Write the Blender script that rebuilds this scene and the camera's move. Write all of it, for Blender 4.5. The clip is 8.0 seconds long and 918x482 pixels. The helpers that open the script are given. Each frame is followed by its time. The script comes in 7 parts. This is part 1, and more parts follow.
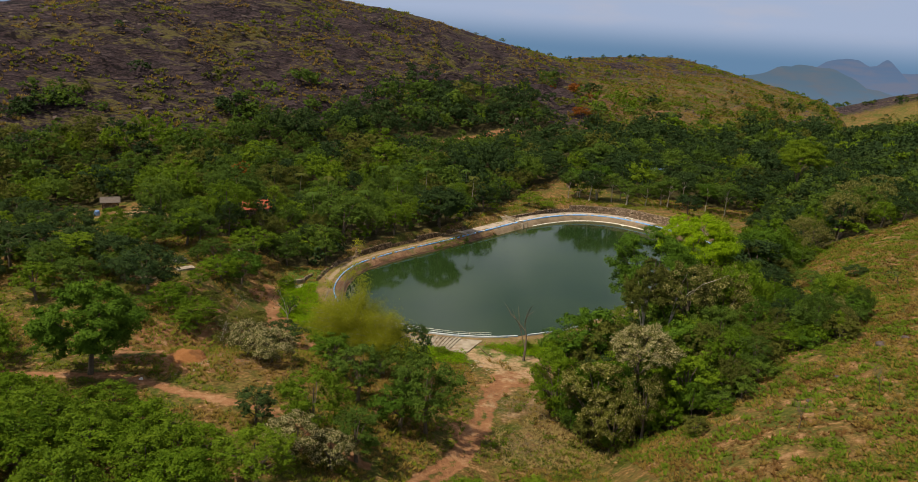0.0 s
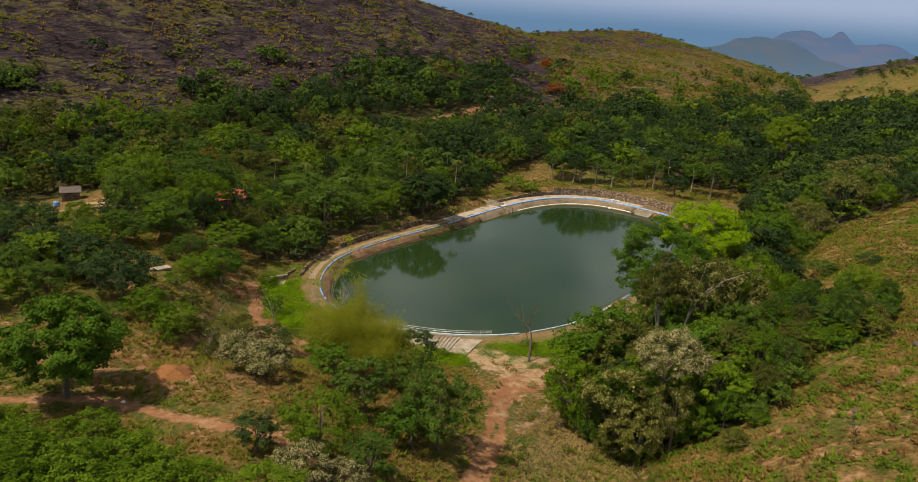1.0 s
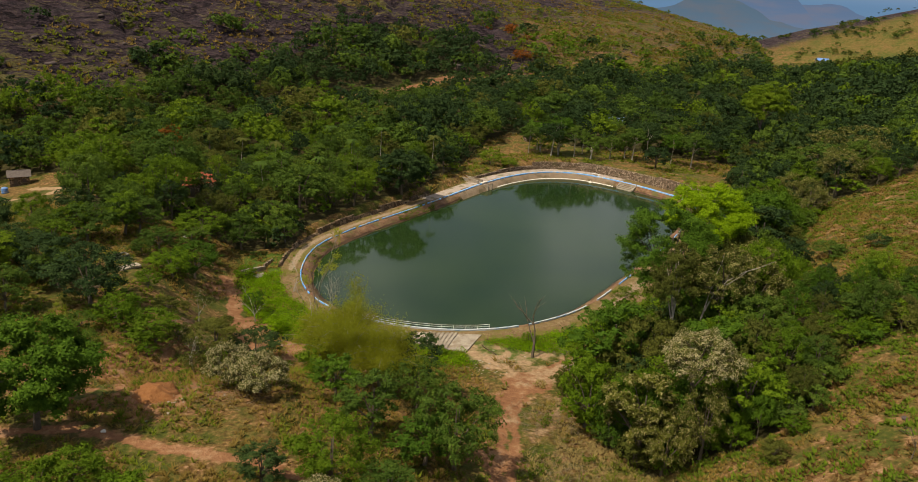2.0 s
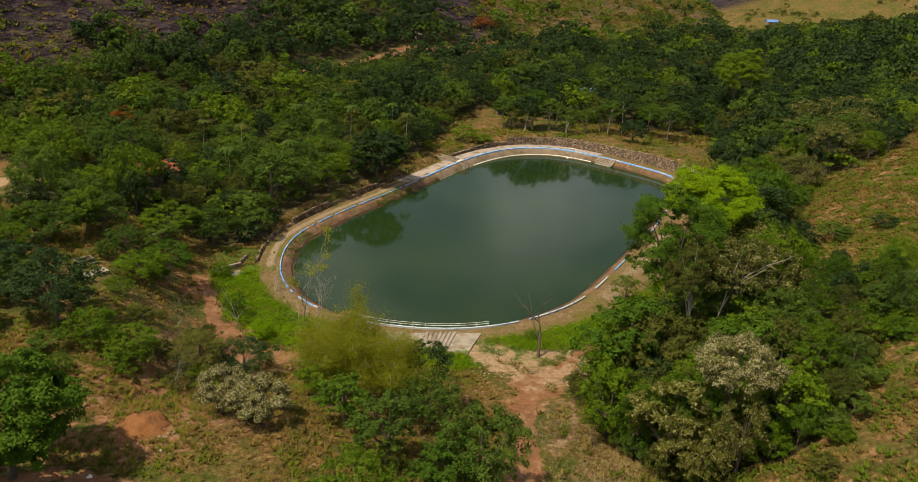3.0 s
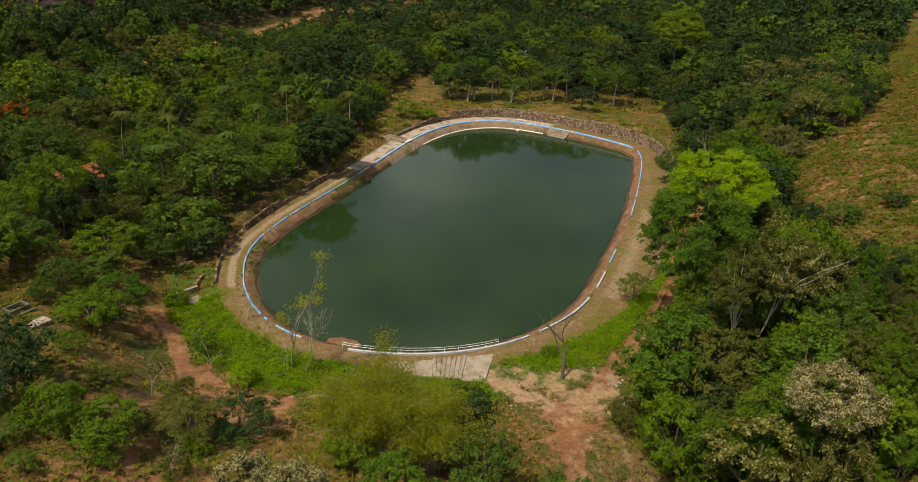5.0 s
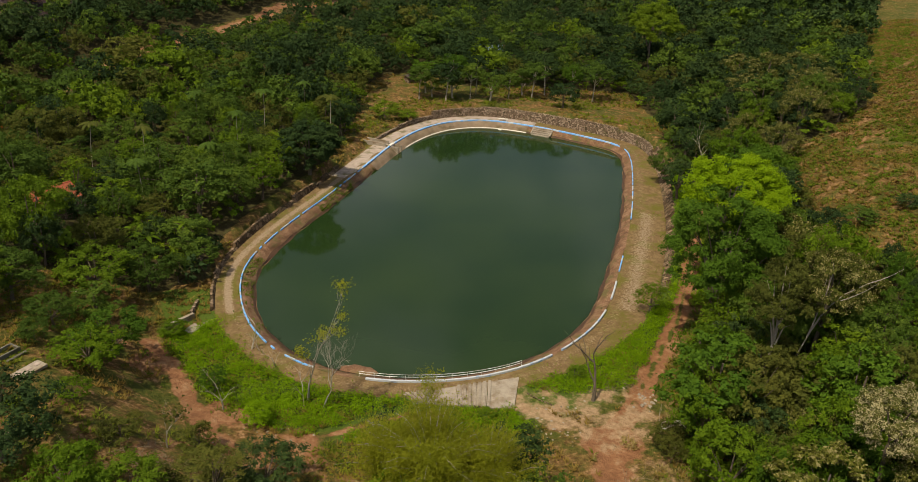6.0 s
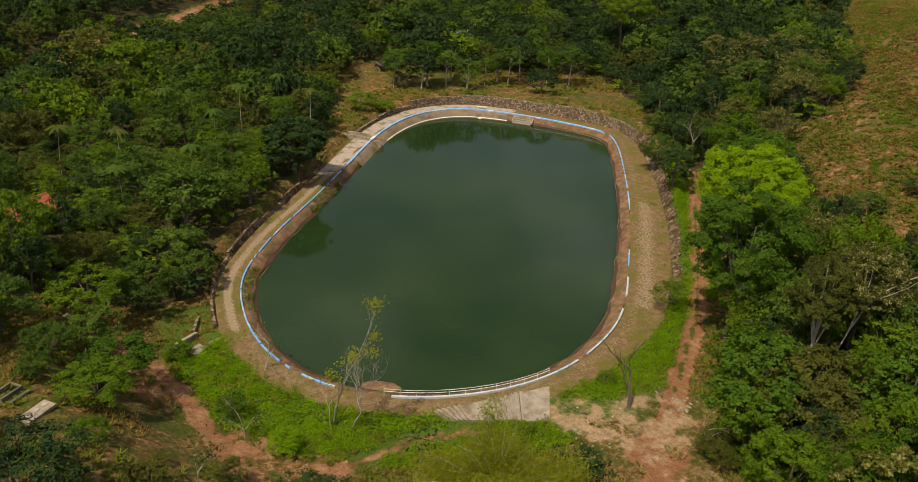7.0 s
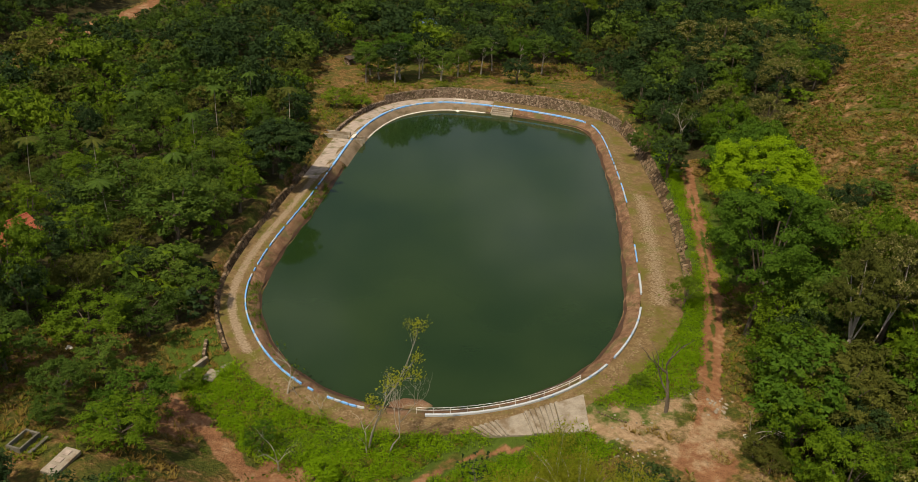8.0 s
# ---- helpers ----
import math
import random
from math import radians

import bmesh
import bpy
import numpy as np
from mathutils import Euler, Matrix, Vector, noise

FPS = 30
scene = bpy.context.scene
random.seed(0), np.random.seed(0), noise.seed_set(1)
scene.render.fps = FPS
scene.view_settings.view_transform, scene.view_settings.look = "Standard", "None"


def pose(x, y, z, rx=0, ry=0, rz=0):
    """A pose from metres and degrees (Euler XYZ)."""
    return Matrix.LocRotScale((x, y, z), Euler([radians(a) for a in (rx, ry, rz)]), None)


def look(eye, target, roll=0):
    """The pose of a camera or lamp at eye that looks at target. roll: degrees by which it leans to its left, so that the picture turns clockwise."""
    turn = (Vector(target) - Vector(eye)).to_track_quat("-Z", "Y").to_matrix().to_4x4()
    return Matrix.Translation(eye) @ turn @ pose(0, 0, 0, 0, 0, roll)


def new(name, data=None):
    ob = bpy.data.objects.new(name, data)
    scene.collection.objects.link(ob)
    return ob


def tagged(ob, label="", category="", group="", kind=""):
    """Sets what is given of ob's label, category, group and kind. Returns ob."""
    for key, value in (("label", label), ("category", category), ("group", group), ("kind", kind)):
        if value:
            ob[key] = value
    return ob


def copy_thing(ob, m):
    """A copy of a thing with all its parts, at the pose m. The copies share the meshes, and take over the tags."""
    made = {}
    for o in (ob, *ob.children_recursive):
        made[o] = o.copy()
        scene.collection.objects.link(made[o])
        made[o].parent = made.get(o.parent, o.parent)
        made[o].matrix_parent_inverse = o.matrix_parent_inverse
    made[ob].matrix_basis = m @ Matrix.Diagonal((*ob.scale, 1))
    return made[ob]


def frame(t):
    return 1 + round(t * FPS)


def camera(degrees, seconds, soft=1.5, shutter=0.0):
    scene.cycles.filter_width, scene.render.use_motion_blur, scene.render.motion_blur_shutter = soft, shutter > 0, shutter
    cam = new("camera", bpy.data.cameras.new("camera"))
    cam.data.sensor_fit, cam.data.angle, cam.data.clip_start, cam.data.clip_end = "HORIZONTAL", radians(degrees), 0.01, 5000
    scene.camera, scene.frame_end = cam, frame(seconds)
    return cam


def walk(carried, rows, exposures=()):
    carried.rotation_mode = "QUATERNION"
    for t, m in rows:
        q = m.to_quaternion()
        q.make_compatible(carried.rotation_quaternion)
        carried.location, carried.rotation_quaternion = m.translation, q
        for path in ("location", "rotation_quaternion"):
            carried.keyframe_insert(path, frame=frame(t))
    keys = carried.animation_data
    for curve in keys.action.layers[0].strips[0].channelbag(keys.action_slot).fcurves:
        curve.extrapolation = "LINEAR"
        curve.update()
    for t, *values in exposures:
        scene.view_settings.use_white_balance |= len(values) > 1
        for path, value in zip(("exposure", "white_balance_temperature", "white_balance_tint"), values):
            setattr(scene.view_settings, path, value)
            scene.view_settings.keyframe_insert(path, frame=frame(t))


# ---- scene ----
# Camera and its flight
cam = camera(59.0, 8.0, soft=0.55)
PATH = [
    (0, (-10.644, -8.771, 54.275), (-10.501, -6.721, 53.722), 3.8),
    (0.5, (-13.468, -3.928, 54.477), (-13.275, -1.891, 53.898), 3.7),
    (1, (-16.248, 1.012, 54.736), (-16.001, 3.035, 54.125), 3.7),
    (1.5, (-18.945, 6.127, 55.036), (-18.643, 8.130, 54.388), 3.7),
    (2.8, (-25.862, 19.663, 56.466), (-25.391, 21.593, 55.706), 3.5),
    (3, (-26.906, 21.677, 56.559), (-26.412, 23.596, 55.787), 3.5),
    (3.5, (-29.447, 26.641, 56.912), (-28.887, 28.528, 56.107), 3.5),
    (4, (-31.877, 31.636, 57.272), (-31.252, 33.491, 56.439), 3.3),
    (4.5, (-34.384, 36.717, 57.635), (-33.697, 38.538, 56.779), 3.3),
    (5, (-36.946, 41.886, 57.935), (-36.193, 43.673, 57.062), 3.3),
    (5.2, (-38.065, 43.911, 58.009), (-37.285, 45.686, 57.136), 3.4),
    (6.3, (-44.645, 54.761, 58.889), (-43.734, 56.455, 57.981), 3.3),
    (6.5, (-45.827, 56.710, 58.960), (-44.890, 58.386, 58.042), 3.3),
    (7, (-48.801, 61.554, 59.274), (-47.806, 63.183, 58.337), 3.2),
    (7.5, (-51.717, 66.417, 59.565), (-50.661, 68.000, 58.615), 3.1),
    (8, (-54.805, 70.992, 59.794), (-53.689, 72.522, 58.826), 2.9),
]
walk(cam, [(t, look(eye, target, roll)) for t, eye, target, roll in PATH], exposures=[(0, 0.10, 7060, 10), (3, 0.07, 7060, 10), (8, -0.08, 7060, 10)])

# Sky and sun
SUN_FROM = Vector((-0.92, -0.38, 0.0)).normalized()
SUN_UP = radians(60)
world = bpy.data.worlds.new("world")
scene.world = world
world.use_nodes = True
wn = world.node_tree.nodes
sky = wn.new("ShaderNodeTexSky")
sky.sky_type = "NISHITA"
sky.sun_disc = False
sky.sun_elevation = SUN_UP
sky.sun_rotation = math.atan2(SUN_FROM.x, SUN_FROM.y)
sky.air_density, sky.dust_density = 1.0, 4.0
wn["Background"].inputs["Strength"].default_value = 0.094
# thin broken cloud all over the sky
wl = world.node_tree.links
w_co, w_cloud, w_range, w_mix = wn.new("ShaderNodeTexCoord"), wn.new("ShaderNodeTexNoise"), wn.new("ShaderNodeMapRange"), wn.new("ShaderNodeMix")
w_cloud.inputs["Scale"].default_value, w_cloud.inputs["Detail"].default_value, w_cloud.inputs["Roughness"].default_value = 3.0, 6.0, 0.55
w_range.interpolation_type = "SMOOTHSTEP"
for key, value in (("From Min", 0.40), ("From Max", 0.62), ("To Min", 0.05), ("To Max", 0.80)):
    w_range.inputs[key].default_value = value
w_mix.data_type = "RGBA"
w_mix.inputs[7].default_value = (6.7, 7.3, 8.3, 1)
wl.new(w_co.outputs["Generated"], w_cloud.inputs["Vector"])
wl.new(w_cloud.outputs["Fac"], w_range.inputs["Value"])
wl.new(w_range.outputs["Result"], w_mix.inputs[0])
wl.new(sky.outputs[0], w_mix.inputs[6])
wl.new(w_mix.outputs[2], wn["Background"].inputs[0])
sun_data = bpy.data.lights.new("sun", "SUN")
sun_data.energy, sun_data.angle, sun_data.color = 4.8, radians(0.6), (1.0, 0.91, 0.75)
sun = new("sun", sun_data)
sun.matrix_world = look(SUN_FROM * math.cos(SUN_UP) * 500 + Vector((0, 0, math.sin(SUN_UP) * 500)), (0, 0, 0))

# Small helpers for nodes, meshes and things
rng = np.random.default_rng(7)


def material(name, rough=0.9, spec=0.2):
    m = bpy.data.materials.new(name)
    m.use_nodes = True
    b = m.node_tree.nodes["Principled BSDF"]
    b.inputs["Roughness"].default_value = rough
    b.inputs["Specular IOR Level"].default_value = spec
    return m, m.node_tree.nodes, m.node_tree.links, b


def noise_tex(nodes, links, scale, detail=6.0, rough=0.6, coord="Object"):
    tc = nodes.new("ShaderNodeTexCoord")
    n = nodes.new("ShaderNodeTexNoise")
    n.inputs["Scale"].default_value, n.inputs["Detail"].default_value, n.inputs["Roughness"].default_value = scale, detail, rough
    links.new(tc.outputs[coord], n.inputs["Vector"])
    return n.outputs["Fac"]


def ramp(nodes, links, src, stops):
    r = nodes.new("ShaderNodeValToRGB")
    while len(r.color_ramp.elements) < len(stops):
        r.color_ramp.elements.new(0.5)
    for e, (p, c) in zip(r.color_ramp.elements, stops):
        e.position, e.color = p, (*c, 1) if len(c) == 3 else c
    links.new(src, r.inputs["Fac"])
    return r.outputs["Color"]


def step(nodes, links, src, lo, hi):
    n = nodes.new("ShaderNodeMapRange")
    n.interpolation_type = "SMOOTHSTEP"
    n.inputs["From Min"].default_value, n.inputs["From Max"].default_value = lo, hi
    links.new(src, n.inputs["Value"])
    return n.outputs["Result"]


def blend(nodes, links, fac, a, b, kind="MIX"):
    n = nodes.new("ShaderNodeMix")
    n.data_type, n.blend_type = "RGBA", kind
    for sock, v in ((n.inputs[0], fac), (n.inputs[6], a), (n.inputs[7], b)):
        if isinstance(v, (int, float)):
            sock.default_value = v
        elif isinstance(v, tuple):
            sock.default_value = (*v, 1)
        else:
            links.new(v, sock)
    return n.outputs[2]


def calc(nodes, links, op, a, b):
    n = nodes.new("ShaderNodeMath")
    n.operation = op
    for sock, v in ((n.inputs[0], a), (n.inputs[1], b)):
        if isinstance(v, (int, float)):
            sock.default_value = v
        else:
            links.new(v, sock)
    return n.outputs[0]


def bump(nodes, links, bsdf, height, strength, distance):
    n = nodes.new("ShaderNodeBump")
    n.inputs["Strength"].default_value, n.inputs["Distance"].default_value = strength, distance
    links.new(height, n.inputs["Height"])
    links.new(n.outputs[0], bsdf.inputs["Normal"])


def surface(name, stops, scale, fine=8.0, rough=0.9, relief=0.05, stain=None):
    """A matt surface with colour at two scales, and a fine relief."""
    m, n, l, b = material(name, rough)
    big = noise_tex(n, l, scale)
    small = noise_tex(n, l, scale * fine, 4.0, 0.7)
    col = ramp(n, l, calc(n, l, "ADD", calc(n, l, "MULTIPLY", big, 0.6), calc(n, l, "MULTIPLY", small, 0.4)), stops)
    if stain:
        col = blend(n, l, step(n, l, noise_tex(n, l, scale * 0.45, 5.0, 0.65), 0.48, 0.68), col, stain)
    l.new(col, b.inputs["Base Color"])
    bump(n, l, b, small, 0.6, relief)
    return m


def link_mesh(name, me, mat=None, parent=None, label="", smooth=False):
    ob = new(name, me)
    if mat and not me.materials:
        me.materials.append(mat)
    if smooth:
        me.shade_smooth()
    if parent:
        ob.parent = parent
    if label:
        tagged(ob, label)
    return ob


def mesh_from(name, verts, faces):
    me = bpy.data.meshes.new(name)
    me.from_pydata([tuple(v) for v in verts], [], [tuple(f) for f in faces])
    me.update()
    return me


def quads_mesh(name, verts, attr=None, tuft=None, sides=4):
    """A mesh of separate small faces out of an array of corners, so many to a face."""
    n = len(verts) // sides
    me = bpy.data.meshes.new(name)
    me.vertices.add(sides * n)
    me.vertices.foreach_set("co", np.ascontiguousarray(verts, dtype=np.float32).ravel())
    me.loops.add(sides * n)
    me.loops.foreach_set("vertex_index", np.arange(sides * n, dtype=np.int32))
    me.polygons.add(n)
    me.polygons.foreach_set("loop_start", np.arange(0, sides * n, sides, dtype=np.int32))
    me.update(calc_edges=True)
    if tuft is not None:
        a = me.attributes.new("tuft", "FLOAT", "POINT")
        a.data.foreach_set("value", np.ascontiguousarray(tuft, dtype=np.float32))
    if attr is not None:
        a = me.attributes.new("tint", "FLOAT", "POINT")
        a.data.foreach_set("value", np.ascontiguousarray(attr, dtype=np.float32))
    return me


def box_bm(bm, size, m=None, bevel=0.0):
    made = bmesh.ops.create_cube(bm, size=1.0)["verts"]
    bmesh.ops.scale(bm, vec=size, verts=made)
    if bevel:
        edges = list({e for v in made for e in v.link_edges})
        made = list({v for f in bmesh.ops.bevel(bm, geom=edges, offset=bevel, segments=1, affect="EDGES")["faces"] for v in f.verts} | {v for v in made if v.is_valid})
    if m is not None:
        bmesh.ops.transform(bm, matrix=m, verts=made)
    return made


def part(name, bm, mat, parent=None, label="", smooth=False):
    me = bpy.data.meshes.new(name)
    bm.to_mesh(me)
    bm.free()
    return link_mesh(name, me, mat, parent, label, smooth)


def box_part(name, size, at, mat, parent=None, turn=0.0, bevel=0.02, label=""):
    bm = bmesh.new()
    box_bm(bm, size, pose(*at, 0, 0, turn), bevel)
    return part(name, bm, mat, parent, label)


def tube(spine, radii, sides=7):
    """Vertices and faces of a tapered tube along a spine."""
    verts, faces = [], []
    for i, p in enumerate(spine):
        a, b = Vector(spine[max(i - 1, 0)]), Vector(spine[min(i + 1, len(spine) - 1)])
        q = (b - a).to_track_quat("Z", "Y")
        for k in range(sides):
            w = 2 * math.pi * k / sides
            verts.append(Vector(p) + q @ Vector((math.cos(w) * radii[i], math.sin(w) * radii[i], 0)))
    for i in range(len(spine) - 1):
        for k in range(sides):
            a, b = i * sides + k, i * sides + (k + 1) % sides
            faces.append((a, b, b + sides, a + sides))
    faces.append(tuple(range(sides))[::-1])
    faces.append(tuple((len(spine) - 1) * sides + k for k in range(sides)))
    return verts, faces


def tubes_mesh(name, parts):
    verts, faces = [], []
    for spine, radii, sides in parts:
        v, f = tube(spine, radii, sides)
        faces += [tuple(i + len(verts) for i in q) for q in f]
        verts += v
    return mesh_from(name, verts, faces)


# The shape of the land
def ss(a, b, x):
    t = np.clip((np.asarray(x, float) - a) / (b - a), 0, 1)
    return t * t * (3 - 2 * t)


RIM = [(21.9, 215.9), (31.9, 224.4), (41.8, 228.9), (52.5, 227.8), (62.2, 219.4), (70.0, 208.6), (73.9, 200.0), (71.2, 192.4), (61.8, 178.8), (49.1, 162.3), (34.8, 146.0), (25.4, 136.0), (17.5, 130.5), (7.6, 127.0), (-2.6, 127.0), (-12.7, 130.6), (-20.0, 136.9), (-23.8, 145.0), (-24.4, 155.0), (-21.4, 166.9), (-13.3, 178.1), (-0.7, 191.2), (10.7, 203.6)]


def closed_curve(points, each):
    """A smooth closed curve through the points, with its tangents."""
    p = np.array(points, float)
    out = []
    for i in range(len(p)):
        a, b, c, d = p[i - 1], p[i], p[(i + 1) % len(p)], p[(i + 2) % len(p)]
        for k in range(each):
            t = k / each
            out.append(0.5 * (2 * b + (c - a) * t + (2 * a - 5 * b + 4 * c - d) * t * t + (3 * b - a - 3 * c + d) * t ** 3))
    return np.array(out)


raw = closed_curve(RIM, 24)
arc = np.concatenate([[0], np.cumsum(np.linalg.norm(np.roll(raw, -1, 0) - raw, axis=1))])
RIM_LENGTH = arc[-1]
RIM_N = 300
closed = np.vstack([raw, raw[:1]])
s_rim = np.arange(RIM_N) * RIM_LENGTH / RIM_N
rim = np.stack([np.interp(s_rim, arc, closed[:, k]) for k in (0, 1)], 1)
for _ in range(6):
    rim = 0.5 * rim + 0.25 * (np.roll(rim, 1, 0) + np.roll(rim, -1, 0))
tan_rim = np.roll(rim, -1, 0) - np.roll(rim, 1, 0)
tan_rim /= np.linalg.norm(tan_rim, axis=1)[:, None]
out_rim = np.stack([-tan_rim[:, 1], tan_rim[:, 0]], 1)  # the rim runs clockwise, so its left is outside
WATER = -1.25


def rim_index(x, y):
    return int(np.argmin((rim[:, 0] - x) ** 2 + (rim[:, 1] - y) ** 2))


def rim_distance(x, y):
    """Signed distance to the rim, negative inside, and the nearest station."""
    x, y = np.atleast_1d(np.asarray(x, float)), np.atleast_1d(np.asarray(y, float))
    d = np.full(x.shape, 999.0)
    near = np.zeros(x.shape, int)
    ok = (x > -75) & (x < 125) & (y > 80) & (y < 275)
    if ok.any():
        px, py = x[ok], y[ok]
        best, idx = np.full(px.shape, 1e9), np.zeros(px.shape, int)
        for i in range(RIM_N):
            q = (px - rim[i, 0]) ** 2 + (py - rim[i, 1]) ** 2
            hit = q < best
            best[hit], idx[hit] = q[hit], i
        side = (px - rim[idx, 0]) * out_rim[idx, 0] + (py - rim[idx, 1]) * out_rim[idx, 1]
        d[ok] = np.where(side < 0, -np.sqrt(best), np.sqrt(best))
        near[ok] = idx
    return d, near


# width of the walkway outside the kerb, and height of the ground behind it, by station
I_STEPS, I_RIGHT, I_LOW, I_SLAB, I_LEFT, I_SLUICE = (rim_index(*q) for q in ((62, 215), (71, 193), (30, 137), (-2, 123), (-24, 150), (19, 214)))
station = np.arange(RIM_N)


def around(pairs):
    """A value that goes smoothly round the rim through (x, y, value) stations."""
    k = sorted((rim_index(x, y), v) for x, y, v in pairs)
    xs = np.array([a for a, _ in k] + [k[0][0] + RIM_N] + [k[-1][0] - RIM_N])
    vs = np.array([b for _, b in k] + [k[0][1]] + [k[-1][1]])
    o = np.argsort(xs)
    v = np.interp(station, xs[o], vs[o])
    for _ in range(8):
        v = 0.5 * v + 0.25 * (np.roll(v, 1) + np.roll(v, -1))
    return v


WALK_W = around([(21.5, 216.9, 4.2), (41.4, 229.6, 4.2), (61.9, 219.3, 4.2), (73.9, 200.7, 4.2), (61.8, 179.6, 5.5), (41.7, 156.1, 6.5), (28.8, 140.7, 6.5), (11.5, 129.4, 3.6), (-3.2, 128.2, 2.4),
                 (-16.4, 134.0, 2.8), (-23.0, 142.5, 3.0), (-25.0, 151.6, 3.6), (-22.5, 169.0, 3.2), (-8.6, 184.7, 3.6)])
BACK_H = around([(24.1, 219.6, 0.8), (34.1, 227.0, 1.1), (43.7, 231.0, 1.9), (54.1, 229.0, 2.3), (63.5, 220.9, 2.5), (75.2, 203.4, 3.0), (67.7, 188.7, 3.0), (53.0, 169.8, 2.2), (38.6, 155.3, 1.6),
                 (29.0, 146.1, 0.5), (19.2, 140.3, 0.0), (6.8, 133.7, -0.3), (-4.2, 133.4, -0.8), (-14.5, 137.1, -1.1), (-22.1, 144.2, -1.2), (-25.2, 153.8, -0.6), (-25.2, 161.8, 0.6), (-20.7, 174.0, 1.6), (-9.0, 188.3, 1.8), (4.2, 201.0, 1.6)])


EDGE = around([(21.5, 216.9, 1.5), (41.4, 229.6, 1.8), (61.9, 219.3, 1.8), (73.9, 200.7, 1.6), (61.8, 179.6, 1.9), (41.7, 156.1, 1.9), (25.9, 138.1, 2.3), (7.3, 128.3, 2.6), (-11.4, 131.1, 2.6), (-21.0, 140.6, 2.6), (-24.6, 150.3, 2.2), (-22.5, 169.0, 2.0), (-6.3, 188.3, 1.8), (10.3, 205.2, 1.6)])


def slope_s(x, y):
    return 0.851 * x - 0.515 * y + 31.0


def ridge(x):
    """Place and height of the far rocky hill's crest, over x."""
    xs = [-522, -266, -196, -139, -61, -13, 23, 57, 103, 210, 251, 288, 315, 372, 473, 713]
    ys = [330, 360, 385, 440, 480, 500, 520, 540, 620, 770, 790, 780, 740, 700, 760, 800]
    hs = [36.4, 45.8, 52.1, 67.7, 63.6, 58.2, 49.9, 41.6, 32.8, 35.5, 36.7, 29.6, 20.7, 1.2, -16.2, -23.4]
    return np.interp(x, xs, ys), np.interp(x, xs, hs)


def value_noise(x, y, s, seed):
    """Smooth random unevenness on a grid of cells s wide, -1 to 1."""
    x, y = np.asarray(x, float) / s, np.asarray(y, float) / s
    xi, yi = np.floor(x).astype(np.int64), np.floor(y).astype(np.int64)
    u, v = x - xi, y - yi
    u, v = u * u * (3 - 2 * u), v * v * (3 - 2 * v)

    def cell(a, b):
        h = (a * 374761393 + b * 668265263 + seed * 144269504) & 0xFFFFFFFF
        h = ((h ^ (h >> 13)) * 1274126177) & 0xFFFFFFFF
        return ((h ^ (h >> 16)) & 0xFFFF) / 32767.5 - 1

    return (cell(xi, yi) * (1 - u) + cell(xi + 1, yi) * u) * (1 - v) + (cell(xi, yi + 1) * (1 - u) + cell(xi + 1, yi + 1) * u) * v


def bumps(x, y, s, seed):
    """Cheap smooth unevenness, about -1 to 1."""
    return (np.sin(x / s + seed) * np.cos(y / (s * 1.13) + 2.1 * seed) + 0.6 * np.sin(x / (s * 0.47) + y / (s * 0.6) + seed * 3.3)
            + 0.4 * np.cos(x / (s * 0.21) - y / (s * 0.26) + seed)) / 2.0


